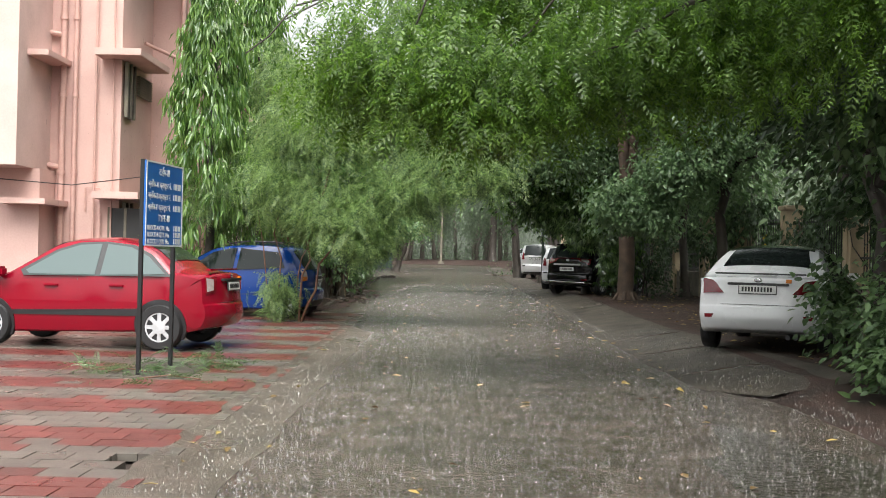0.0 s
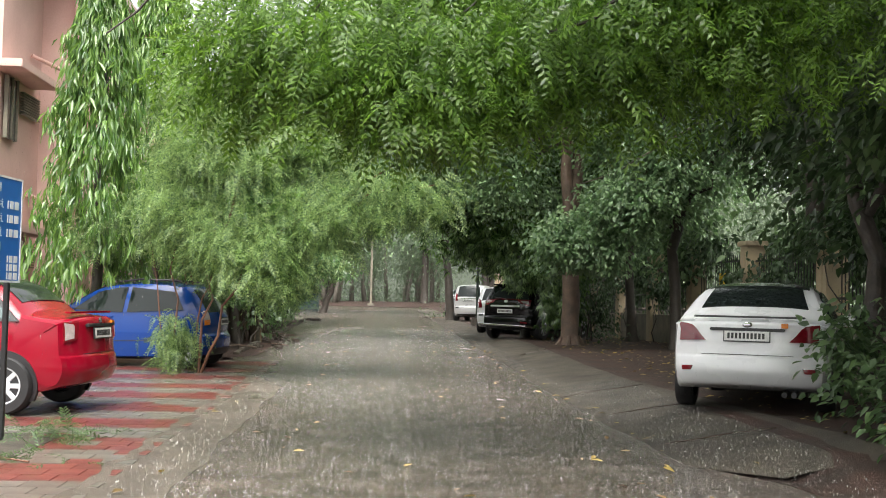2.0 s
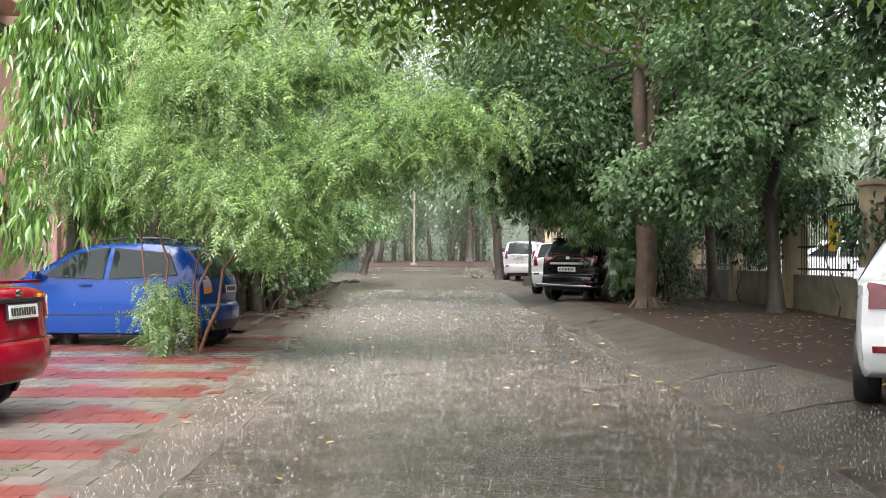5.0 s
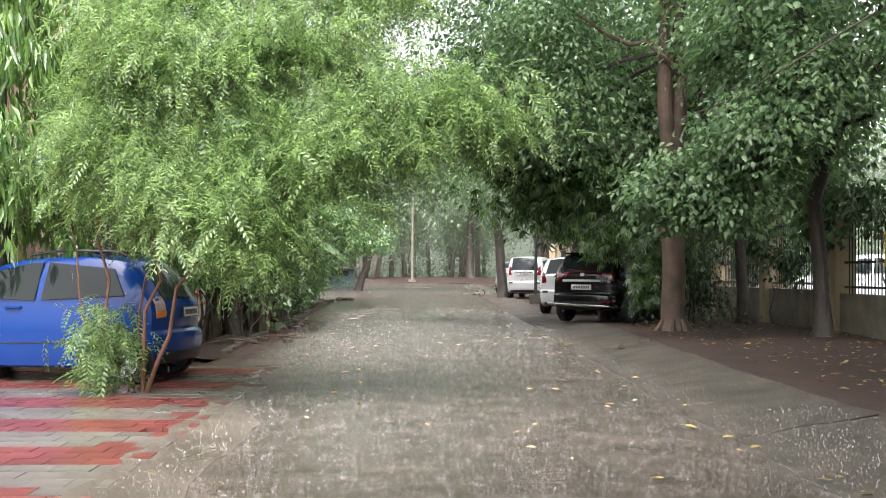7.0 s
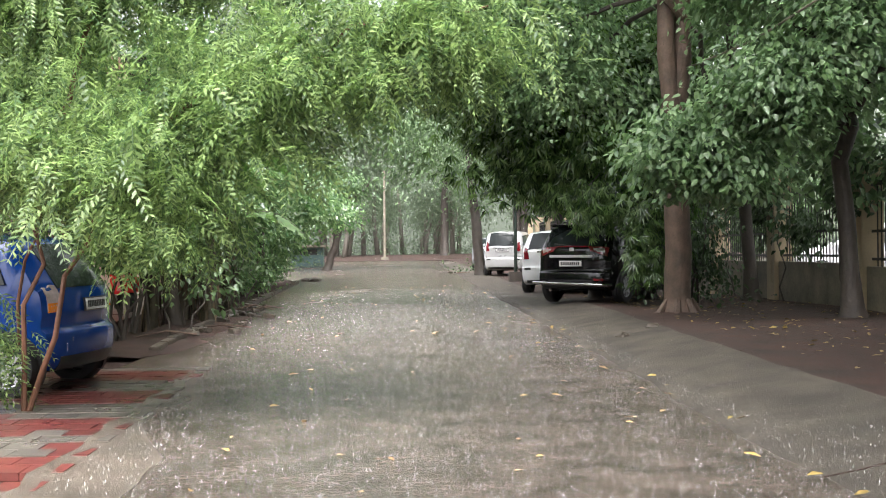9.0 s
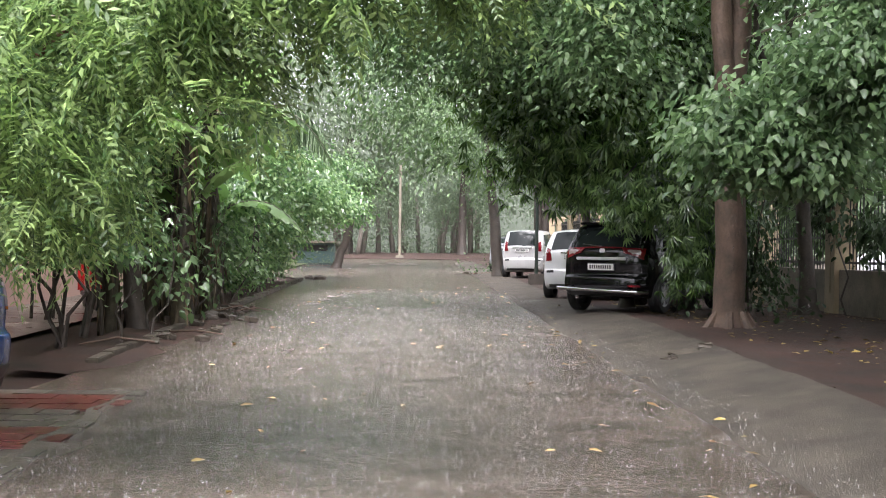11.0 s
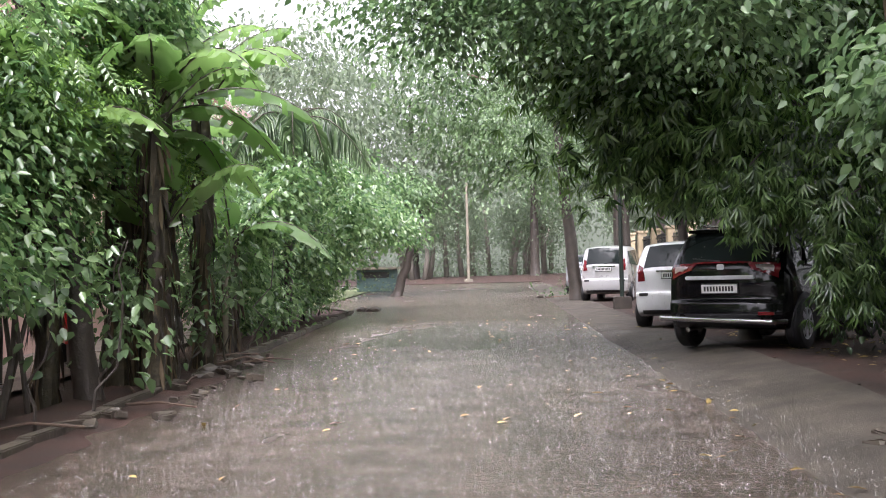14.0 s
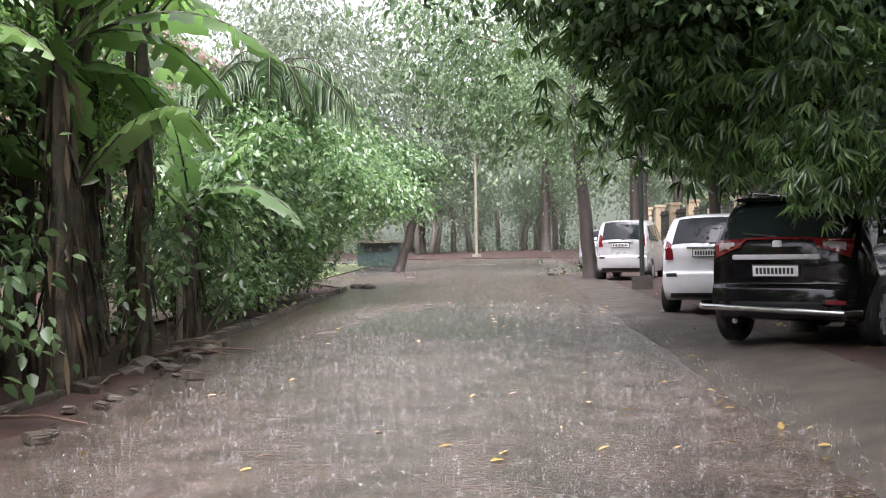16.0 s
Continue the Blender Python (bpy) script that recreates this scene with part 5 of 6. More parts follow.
limbs(R, boughs, [((4.6, 34.4, 3.2), (3.9, 33.4, 2.5)), ((5.3, 33.6, 3.0), (4.85, 32.7, 1.9))], 0.02, 0.008, BARK_DARK, 0.06, "twig", 5)
crown(R, "crown", FAN, LEAF_HANG, boughs, [((3.85, 33.3, 2.15), (0.45, 0.4, 0.45), 34, 0.2), ((4.3, 33.1, 2.2), (0.5, 0.4, 0.4), 34, 0.2), ((4.85, 32.8, 1.4), (0.35, 0.35, 0.9), 70, 0.2), ((5.4, 33.3, 1.5), (0.4, 0.4, 0.9), 60, 0.2)], 6, 0.12, -55, (0.5, 0.9), floor=0.7)

# trunks and canopy along the fence
# trees at y 3 and -4 are unseen, added to shade the road
for x, y, r, h in ((7.3, 29.4, 0.15, 7.0), (7.4, 34.6, 0.14, 7.0), (7.3, 18.6, 0.16, 6.0), (6.9, 41.0, 0.2, 7.0), (6.6, 48.0, 0.2, 7.0), (6.8, 3.0, 0.2, 6.5), (6.2, -4.0, 0.2, 6.5), (7.0, 10.8, 0.18, 6.5), (7.0, 14.2, 0.18, 7.0), (9.6, 23.0, 0.2, 7.0)):
    t = tree("shade_tree", "dark wet trunk and dense crown beside the railings", x, y)
    trunk(R, t, (x, y, bank(9, y) - 0.1), (x - 0.4, y + 0.2, h), r, r * 0.6, BARK_DARK, 0.12)
    limbs(R, t, [((x - 0.2, y, h * 0.45), (x + 1.0, y - 1.2, h * 0.8)), ((x - 0.3, y, h * 0.55), (x - 1.8, y - 0.6, h * 0.9))], 0.09, 0.03, BARK_DARK, 0.15)
    limbs(R, t, [((x - 0.4, y + 0.2, h), (x - 4.2, y, h + 1.6))], 0.08, 0.03, BARK_DARK, 0.2)
    # same kind of crown, lit or shaded leaf tone by stretch of road
    crown(R, "crown", BROAD, LEAF_MID if 20 < y < 38 else LEAF_SHADED, t, [((x - 3.6, y + 0.5, h + 1.4), (2.6, 2.6, 1.0), 130 if y < 16 or y > 40 else 40, 0.3), ((x + 0.5, y + 1.2, 3.0), (0.8, 1.6, 1.1), 60, 0.2), ((x - 0.3, y, h), (2.8, 2.6, 1.8), 230, 0.3), ((x + 1.6, y - 0.8, h * 0.75), (2.0, 2.0, 1.3), 130, 0.3)], 17, 0.28, -30, (0.9, 1.6), floor=2.0)

# made-up tree: its crown, mostly out of view, shades the apron and road
roof = tree("shade_tree", "added tree whose high, mostly unseen crown shades the verge", 7.6, 24)
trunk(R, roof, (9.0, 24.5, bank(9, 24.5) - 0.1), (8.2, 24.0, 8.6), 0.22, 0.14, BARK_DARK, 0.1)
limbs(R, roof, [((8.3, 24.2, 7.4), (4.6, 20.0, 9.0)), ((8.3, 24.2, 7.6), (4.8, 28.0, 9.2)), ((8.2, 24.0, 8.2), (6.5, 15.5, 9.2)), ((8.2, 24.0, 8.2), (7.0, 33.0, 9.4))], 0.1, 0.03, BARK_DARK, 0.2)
crown(R, "crown", COARSE, LEAF_SHADED, roof, [((7.6, 20.5, 9.2), (2.0, 3.0, 0.9), 90, 0.1), ((3.8, 20.5, 9.6), (1.8, 2.6, 0.6), 200, 0.05), ((5.8, 21.0, 9.6), (1.6, 2.6, 0.6), 150, 0.05), ((2.6, 25.0, 9.4), (2.2, 2.6, 0.7), 170, 0.1), ((9.5, 29.0, 9.0), (2.2, 4.0, 0.9), 140, 0.1), ((9.5, 23.0, 9.0), (1.8, 4.0, 0.9), 110, 0.1)], 16, 0.4, -20, (0.7, 1.2), floor=7.0)

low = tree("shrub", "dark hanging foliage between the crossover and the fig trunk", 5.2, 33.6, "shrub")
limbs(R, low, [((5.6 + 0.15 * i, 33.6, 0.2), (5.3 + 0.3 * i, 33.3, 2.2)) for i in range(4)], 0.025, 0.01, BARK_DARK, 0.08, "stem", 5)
crown(R, "crown", BROAD, LEAF_SHADED, low, [((5.2, 33.3, 1.5), (0.6, 0.6, 1.1), 80, 0.2), ((5.0, 33.5, 2.6), (0.9, 0.8, 0.7), 80, 0.2), ((6.2, 33.6, 1.2), (0.6, 0.6, 0.9), 50, 0.2)], 20, 0.18, -55, (0.45, 0.85), floor=0.35)

# trees added past the railings to cut side light; the nearest are unseen
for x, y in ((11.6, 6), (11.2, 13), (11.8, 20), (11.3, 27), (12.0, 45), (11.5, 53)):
    t = tree("shade_tree", "broad-leaved tree added past the railings to cut the light", x, y)
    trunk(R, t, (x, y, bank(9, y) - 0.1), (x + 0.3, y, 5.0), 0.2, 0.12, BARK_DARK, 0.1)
    # nearer crowns take the leaf tone with shade in it
    crown(R, "crown", COARSE, LEAF_SHADED if y < 24 else LEAF_BROAD, t, [((x, y, 6.2), (2.8, 3.0, 2.6), 130, 0.3), ((x - 1.2, y - 1.0, 4.4), (1.8, 1.8, 1.2), 60, 0.3), ((x - 1.0, y, 2.6), (1.5, 3.4, 1.6), 130, 0.3)], 16, 0.3, -30, (0.5, 0.95), floor=0.8)

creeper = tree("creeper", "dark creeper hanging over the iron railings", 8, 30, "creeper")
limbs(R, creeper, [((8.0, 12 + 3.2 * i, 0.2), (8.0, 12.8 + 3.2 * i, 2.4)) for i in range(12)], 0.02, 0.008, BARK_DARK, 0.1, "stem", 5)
crown(R, "crown", BROAD, LEAF_SHADED, creeper, [((7.95, 12 + 2.1 * i, 2.2 + 0.5 * math.sin(i * 1.7)), (0.3, 1.0, 0.6 + 0.25 * math.sin(i * 2.3)), 26, 0.2) for i in range(20)], 17, 0.16, -45, (0.6, 1.2), floor=0.6)

LONGISH = oval(0.12, 0.058, 0.25)
# left bed: shrubs, banana clump, palm
def shrub_row(x, y, h, w, n, mat, shape, label, stems=4):
    s = tree("shrub", label, x, y, "shrub")
    z = rise(y)
    limbs(R, s, [((x + R.uniform(-0.3, 0.3) * w, y + R.uniform(-0.3, 0.3) * w, z), (x + R.uniform(-0.7, 0.7) * w, y + R.uniform(-0.7, 0.7) * w, z + h * 0.8)) for _ in range(stems)], 0.03, 0.01, BARK_DARK, 0.1, "stem", 6)
    crown(R, "crown", shape, mat, s, [((x, y, z + h * 0.55), (w, w, h * 0.48), n, 0.3), ((x + 0.3 * w, y - 0.4 * w, z + h * 0.8), (w * 0.7, w * 0.7, h * 0.3), n // 2, 0.25), ((x + 0.15, y, z + h * 0.2), (w * 0.8, w, h * 0.2), n // 3 if not 29.5 < y < 37.5 else 6, 0.2)], 22, 0.18, -25, (0.6, 1.15), floor=z + (1.0 if 27.5 < y < 34.0 else 0.12))


for x, y, h, w, n, mat in ((-3.7, 28.6, 2.6, 0.8, 110, LEAF_BED), (-3.75, 30.3, 3.8, 0.85, 130, LEAF_BED), (-3.8, 31.6, 4.6, 0.9, 130, LEAF_BED), (-4.2, 34.6, 4.7, 0.9, 100, LEAF_BED), (-5.4, 29.6, 4.0, 1.2, 110, LEAF_BED), (-5.4, 33.0, 4.2, 1.2, 110, LEAF_BED),
                           (-4.3, 36.6, 4.2, 1.1, 140, LEAF_MID), (-3.9, 39.6, 2.6, 0.9, 150, LEAF_BED), (-3.7, 41.6, 3.4, 1.0, 160, LEAF_BED), (-3.8, 43.8, 3.8, 1.1, 160, LEAF_MID), (-3.9, 46.4, 3.6, 1.1, 160, LEAF_BED), (-3.9, 49.3, 2.8, 1.0, 130, LEAF_BED), (-5.6, 45.0, 5.2, 1.5, 110, LEAF_BED),
                           (-5.2, 40.5, 4.8, 1.2, 120, LEAF_MID)):
    shrub_row(x, y, h, w, n, mat, LONGISH, "tall wet garden shrub with glossy leaves")


def banana_leaf(parent, base, heading, length, width, lift, droop, label=""):
    """A broad blade on an arching midrib, its sides folded down and torn."""
    v, f = [], []
    n = 24
    rng = np.random.default_rng(int(abs(heading) * 97 + length * 50))
    d = Vector((-math.sin(heading), math.cos(heading), 0))
    side = Vector((d.y, -d.x, 0))
    ribs = []
    for i in range(n + 1):
        t = i / n
        p = Vector(base) + d * (length * t * math.cos(lift) * (1 - 0.1 * t)) + Vector((0, 0, length * (math.sin(lift) * t - droop * t * t)))
        ribs.append(p)
        w = width / 2 * (max(0.0, min(1, (t - 0.12) / 0.2)) ** 0.6) * (1 - max(0, (t - 0.7) / 0.3) ** 2 * 0.9)
        cut = rng.uniform(0.7, 1.0)
        for s in (-1, -0.5, 0, 0.5, 1):
            v.append(p + side * (s * w * (cut if abs(s) == 1 else 1)) + Vector((0, 0, -0.45 * w * s * s + 0.012 * math.sin(i * 2.2 + s * 3))))
    for i in range(n):
        for q in range(4):
            if q in (0, 3) and rng.random() < 0.34:
                continue
            a = i * 5 + q
            f.append((a, a + 1, a + 6, a + 5))
    ob = mesh_object("leaf", v, f, LEAF_BANANA, True)
    ob.parent = parent
    tube("midrib", ribs, [0.022 * (1 - 0.8 * i / n) for i in range(n + 1)], STEM, ob, 5)
    return ob


def banana(x, y, h, leaves, seed):
    rng = np.random.default_rng(seed)
    b = tree("banana_plant", "banana plant with torn arching leaves and a fibrous stem", x, y, "banana plant")
    z = rise(y)
    tube("stem", limb_points(rng, (x, y, z), (x + 0.1, y - 0.1, z + h), 6, 0.03), [0.13, 0.115, 0.1, 0.095, 0.085, 0.075, 0.05], STEM, b, 12, ripple=0.14)
    for i in range(leaves):
        a = i * 2.4 + rng.uniform(-0.3, 0.3)
        banana_leaf(b, (x + 0.1, y - 0.1, z + h - 0.25 + 0.05 * i), a, rng.uniform(1.9, 2.9), rng.uniform(0.5, 0.7), rng.uniform(0.5, 1.25), rng.uniform(0.35, 0.7))
    k = 13
    hang = scatter("dry_leaf", blade(0.8, 0.12, 0.05), np.stack((np.full(k, x), np.full(k, y), z + h * rng.uniform(0.5, 0.97, k)), -1) + rng.normal(size=(k, 3)) * 0.06, rng.uniform(0, 6.28, k), np.radians(-76) + rng.normal(size=k) * 0.12, rng.normal(size=k) * 0.6, rng.uniform(0.6, 1.0, k), BARK_DARK, b)
    tagged(hang, "dry brown hanging leaves")
    k = 110
    zz, aa = z + h * rng.random(k) ** 0.8 * 0.95 + 0.1, rng.uniform(0, 6.28, k)
    rr = 0.125 - 0.04 * (zz - z) / h
    fibre = scatter("leaf_sheath", blade(0.5, 0.055, 0.02), np.stack((x + 0.05 * (zz - z) / h + rr * np.cos(aa), y - 0.05 * (zz - z) / h + rr * np.sin(aa), zz), -1), aa - math.pi / 2, np.radians(-84) + rng.normal(size=k) * 0.09, rng.normal(size=k) * 0.5, rng.uniform(0.6, 1.4, k), SHEATH, b)
    tagged(fibre, "ragged fibrous leaf sheaths")
    return b


banana(-3.1, 33.2, 3.4, 13, 3)
banana(-3.45, 32.5, 2.5, 7, 5)
banana(-3.05, 32.7, 1.9, 5, 8)
banana(-3.55, 33.7, 2.7, 7, 9)
banana(-3.5, 38.3, 1.7, 8, 11)
banana(-3.9, 35.6, 3.3, 8, 17)
banana(-2.95, 32.2, 3.0, 12, 31)
banana(-3.7, 31.0, 2.6, 9, 37)
banana(-3.0, 34.6, 3.6, 12, 23)
old = tree("shade_tree", "dark leaning trunk with glossy leaves in the bed", -3.6, 31.2)
trunk(R, old, (-3.35, 31.3, 0.1), (-3.9, 31.4, 4.6), 0.14, 0.09, BARK_DARK, 0.06, 1.25)
limbs(R, old, [((-3.7, 31.4, 3.0), (-2.6, 31.8, 4.6)), ((-3.8, 31.4, 3.8), (-4.8, 31.0, 5.4))], 0.05, 0.02, BARK_DARK)
crown(R, "crown", LONGISH, LEAF_BED, old, [((-3.4, 31.6, 4.7), (1.3, 1.2, 0.8), 130, 0.2), ((-2.8, 31.9, 4.3), (0.7, 0.8, 0.6), 60, 0.2), ((-4.0, 30.4, 3.0), (0.9, 0.8, 0.8), 70, 0.2)], 18, 0.17, -30, (0.7, 1.25), floor=2.3)


under_growth = tree("shrub", "low glossy leaves between the banana stems", -2.9, 33, "shrub")
limbs(R, under_growth, [((-3.0 + 0.15 * math.sin(i * 2.3), 29.0 + 1.05 * i, 0.1), (-2.85 + 0.3 * math.sin(i * 1.7), 29.1 + 1.05 * i, 1.5 + 0.3 * math.sin(i))) for i in range(9)], 0.018, 0.006, BARK_DARK, 0.08, "stem", 5)
crown(R, "crown", BROAD, LEAF_BROAD, under_growth, [((-2.85 + 0.3 * math.sin(i * 1.7), 29.1 + 1.05 * i, 1.25 + 0.35 * math.sin(i * 2.9)), (0.32, 0.4, 0.6), 9, 0.15) for i in range(9)], 9, 0.13, -30, (0.6, 1.2), floor=0.25)


def palm(x, y, h, fronds, seed):
    rng = np.random.default_rng(seed)
    p = tree("palm", "slender palm with drooping feather fronds", x, y, "palm")
    z = rise(y)
    tube("trunk", limb_points(rng, (x, y, z), (x + 0.2, y, z + h), 7, 0.05), [0.13, 0.1, 0.1, 0.1, 0.09, 0.09, 0.08, 0.08], BARK_DARK, p, 9, ripple=0.05)
    for k in range(fronds):
        a = k * 2.4
        d = Vector((-math.sin(a), math.cos(a), 0))
        L, lift = rng.uniform(2.0, 2.7), rng.uniform(0.35, 1.1)
        rib = [Vector((x + 0.2, y, z + h)) + d * (L * t * math.cos(lift)) + Vector((0, 0, L * (math.sin(lift) * t - 0.95 * t * t))) for t in [i / 10 for i in range(11)]]
        fr = tube("frond", rib, [0.02 * (1 - 0.08 * i) for i in range(11)], STEM, p, 5)
        n = 52
        tt = np.linspace(0.15, 1, n)
        at = np.array([rib[min(9, int(t * 10))].lerp(rib[min(10, int(t * 10) + 1)], t * 10 - int(t * 10)) for t in tt])
        at = np.concatenate((at, at))
        head = np.concatenate((np.full(n, a - 1.15), np.full(n, a + 1.15)))
        under(scatter("frond_blade", blade(0.55, 0.04, 0.5), at, head, np.radians(-48) + rng.normal(size=2 * n) * 0.15, np.zeros(2 * n), np.tile(np.sin(np.pi * np.clip(tt * 0.85 + 0.1, 0, 1)) + 0.3, 2), LEAF_BROAD), fr)
    return p


palm(-4.3, 47.5, 4.4, 11, 2)
palm(-3.3, 42.5, 4.2, 14, 4)

# sprays of lighter leaves that lean out over the road edge
spray = tree("shrub", "light green sprays leaning out over the road edge", -3.2, 42, "shrub")
limbs(R, spray, [((-3.9, 39 + 2.4 * i, 1.2), (-2.9, 39.2 + 2.4 * i, 2.6 + 0.3 * math.sin(i))) for i in range(5)], 0.025, 0.008, BARK_DARK, 0.1, "stem", 5)
limbs(R, spray, [((-3.8, 47.5, 1.4), (-1.9, 48.2, 2.9)), ((-3.8, 50.0, 1.2), (-1.6, 51.2, 2.7)), ((-3.7, 45.2, 1.5), (-2.2, 45.2, 2.9))], 0.035, 0.012, BARK_DARK, 0.1, "stem", 5)
crown(R, "crown", BROAD, LEAF_BED, spray, [((-3.0 + 0.2 * math.sin(i * 2.1), 38.5 + 1.7 * i, 2.3 + 0.7 * math.sin(i * 1.3)), (0.6, 0.8, 0.5), 34, 0.2) for i in range(7)] + [((-2.2, 45.0, 2.7), (0.7, 1.2, 0.7), 60, 0.2), ((-1.9, 48.0, 2.6), (0.8, 1.4, 0.7), 80, 0.2), ((-2.4, 48.5, 3.6), (1.0, 1.6, 0.8), 90, 0.2), ((-1.6, 51.0, 2.7), (0.9, 1.4, 0.6), 80, 0.2), ((-3.0, 46.0, 3.8), (0.9, 1.4, 0.8), 80, 0.2), ((-3.0, 51.0, 2.2), (0.9, 1.2, 1.0), 80, 0.2)], 16, 0.16, -30, (0.7, 1.2), floor=0.9)
crown(R, "crown", NEEM, LEAF_MAST, spray, [((-3.3, 30.0 + 1.5 * i, 3.2 + 0.6 * math.sin(i * 1.9)), (0.6, 0.7, 0.5), 12, 0.2) for i in range(4)], 12, 0.16, -35, (0.8, 1.3), floor=1.8)

# trees of the far end, most in the leaf colour paled for haze
for x, y, h, w, mat, lab in ((0.2, 66, 12, 4.2, LEAF_BROAD, "peepal tree"), (3.6, 55.2, 8.0, 2.4, LEAF_BROAD, "leaning roadside tree"), (-6.5, 66, 11, 4.0, LEAF_HAZED, "roadside tree"), (6.5, 66, 12.0, 4.5, LEAF_HAZED, "roadside tree"),
                             (-12, 92, 16, 6, LEAF_HAZED, "far tree"), (-4, 95, 17, 6, LEAF_HAZED, "far tree"), (4, 94, 17, 6, LEAF_HAZED, "far tree"), (12, 92, 18, 7, LEAF_HAZED, "far tree"), (21, 80, 12, 7, LEAF_HAZED, "far tree"), (-22, 88, 11, 7, LEAF_HAZED, "far tree"),
                             (20, 56, 11, 6, LEAF_HAZED, "far tree"), (22, 36, 11, 6, LEAF_HAZED, "far tree"), (20, 20, 10, 5, LEAF_HAZED, "far tree")):
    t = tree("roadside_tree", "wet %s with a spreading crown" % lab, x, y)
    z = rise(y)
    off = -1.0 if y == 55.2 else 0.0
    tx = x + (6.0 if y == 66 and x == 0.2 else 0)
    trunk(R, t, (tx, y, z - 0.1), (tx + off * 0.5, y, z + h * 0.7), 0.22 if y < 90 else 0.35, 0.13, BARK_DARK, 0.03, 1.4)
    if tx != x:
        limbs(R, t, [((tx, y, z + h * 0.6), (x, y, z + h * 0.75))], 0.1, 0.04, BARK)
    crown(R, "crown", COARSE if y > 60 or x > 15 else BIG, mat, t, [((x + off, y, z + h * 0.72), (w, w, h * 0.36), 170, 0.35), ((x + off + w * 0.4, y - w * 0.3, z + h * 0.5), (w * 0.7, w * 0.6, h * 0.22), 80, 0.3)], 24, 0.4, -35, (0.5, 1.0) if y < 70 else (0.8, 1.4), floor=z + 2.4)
# plain sheet behind everything: far trees with rain haze mixed into the colour
veil = bpy.data.materials.new("hazed_backdrop")
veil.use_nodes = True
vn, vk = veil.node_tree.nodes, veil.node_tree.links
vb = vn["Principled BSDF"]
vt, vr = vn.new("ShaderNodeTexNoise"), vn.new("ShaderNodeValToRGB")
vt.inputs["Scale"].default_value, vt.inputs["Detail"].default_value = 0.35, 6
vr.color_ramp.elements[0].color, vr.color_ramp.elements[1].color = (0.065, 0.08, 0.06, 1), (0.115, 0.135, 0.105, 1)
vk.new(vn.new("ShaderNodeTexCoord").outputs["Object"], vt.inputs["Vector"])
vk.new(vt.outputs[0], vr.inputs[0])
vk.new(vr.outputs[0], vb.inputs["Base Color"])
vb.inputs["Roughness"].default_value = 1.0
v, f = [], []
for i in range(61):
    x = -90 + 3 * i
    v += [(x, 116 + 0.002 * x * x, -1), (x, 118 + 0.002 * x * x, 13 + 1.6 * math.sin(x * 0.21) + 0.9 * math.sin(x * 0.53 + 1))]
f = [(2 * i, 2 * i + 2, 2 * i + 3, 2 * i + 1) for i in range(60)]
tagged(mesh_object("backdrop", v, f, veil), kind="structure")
RW = np.random.default_rng(12)
trees = [(RW.normal() * 15, RW.uniform(93, 112), RW.uniform(5.0, 12.0)) for _ in range(100)]
P = np.concatenate([clumped(RW, (x, y, rise(y) + h * 0.62), (RW.uniform(1.6, 3.0), 2.0, h * 0.4), 26, 30, 0.42, 0.3)[0] for x, y, h in trees])
low_growth = np.stack((RW.uniform(-45, 45, 12000), RW.uniform(97, 108, 12000), 1.0 + np.abs(RW.normal(size=12000)) * 0.9), -1)
P = np.concatenate((P[P[:, 2] > 1.2], low_growth))
N = len(P)
# distance haze comes from the paled leaf colour
wood = scatter("woodland", COARSE, P, RW.uniform(0, 6.28, N), np.radians(-35) + RW.normal(size=N) * 0.4, RW.normal(size=N) * 0.5, RW.uniform(0.35, 0.9, N), LEAF_HAZED)
# faint trunks: the haze is in their bark colour
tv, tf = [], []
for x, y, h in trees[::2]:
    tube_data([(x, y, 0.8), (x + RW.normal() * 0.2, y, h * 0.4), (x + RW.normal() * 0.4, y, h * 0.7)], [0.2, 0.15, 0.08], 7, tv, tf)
tagged(mesh_object("woodland_trunks", tv, tf, BARK_HAZED, True), "slim trunks of the rainy woodland, paled for haze", "tree trunks", kind="stuff")
tagged(wood, "dense rainy green woodland past the end of the road", "woodland", kind="stuff")
N = 13000
P = np.stack((26 + R.uniform(0, 5, N), R.uniform(-20, 100, N), 0.5 + R.random(N) ** 1.2 * 9.0), -1)
wood = scatter("woodland", COARSE, P, R.uniform(0, 6.28, N), np.radians(-35) + R.normal(size=N) * 0.4, R.normal(size=N) * 0.5, R.uniform(0.8, 1.6, N), LEAF_HAZED)
tagged(wood, "dense green trees past the railings", "woodland", kind="stuff")

# ---- small things along the road ----
lamp_post = empty("street_post", pose(4.25, 49.0, rise(49) + 0.05), "dark green iron post in a concrete footing", "post")
tube("pole", [(0, 0, 0), (0, 0, 4.2)], [0.06, 0.045], IRON, lamp_post, 10)
boxed("footing", -0.22, 0.22, -0.22, 0.22, -0.1, 0.26, BARK_DARK, lamp_post, 0.02)
far_post = empty("street_post", pose(-0.3, 88.0, rise(88)), "grey concrete pole at the end of the road", "post")
tube("pole", [(0, 0, 0), (0, 0, 6.0)], [0.1, 0.08], OLD_WALL, far_post, 10)
boxed("footing", -0.25, 0.25, -0.25, 0.25, -0.1, 0.2, OLD_WALL, far_post, 0.02)
white_post = empty("garden_post", pose(-3.37, 37.4, rise(37.4), 0, 1.5, 0), "weathered white wooden post in the bed", "post")
tube("pole", [(0, 0, -0.1), (0, 0, 1.36)], 0.045, OLD_WALL, white_post, 8)
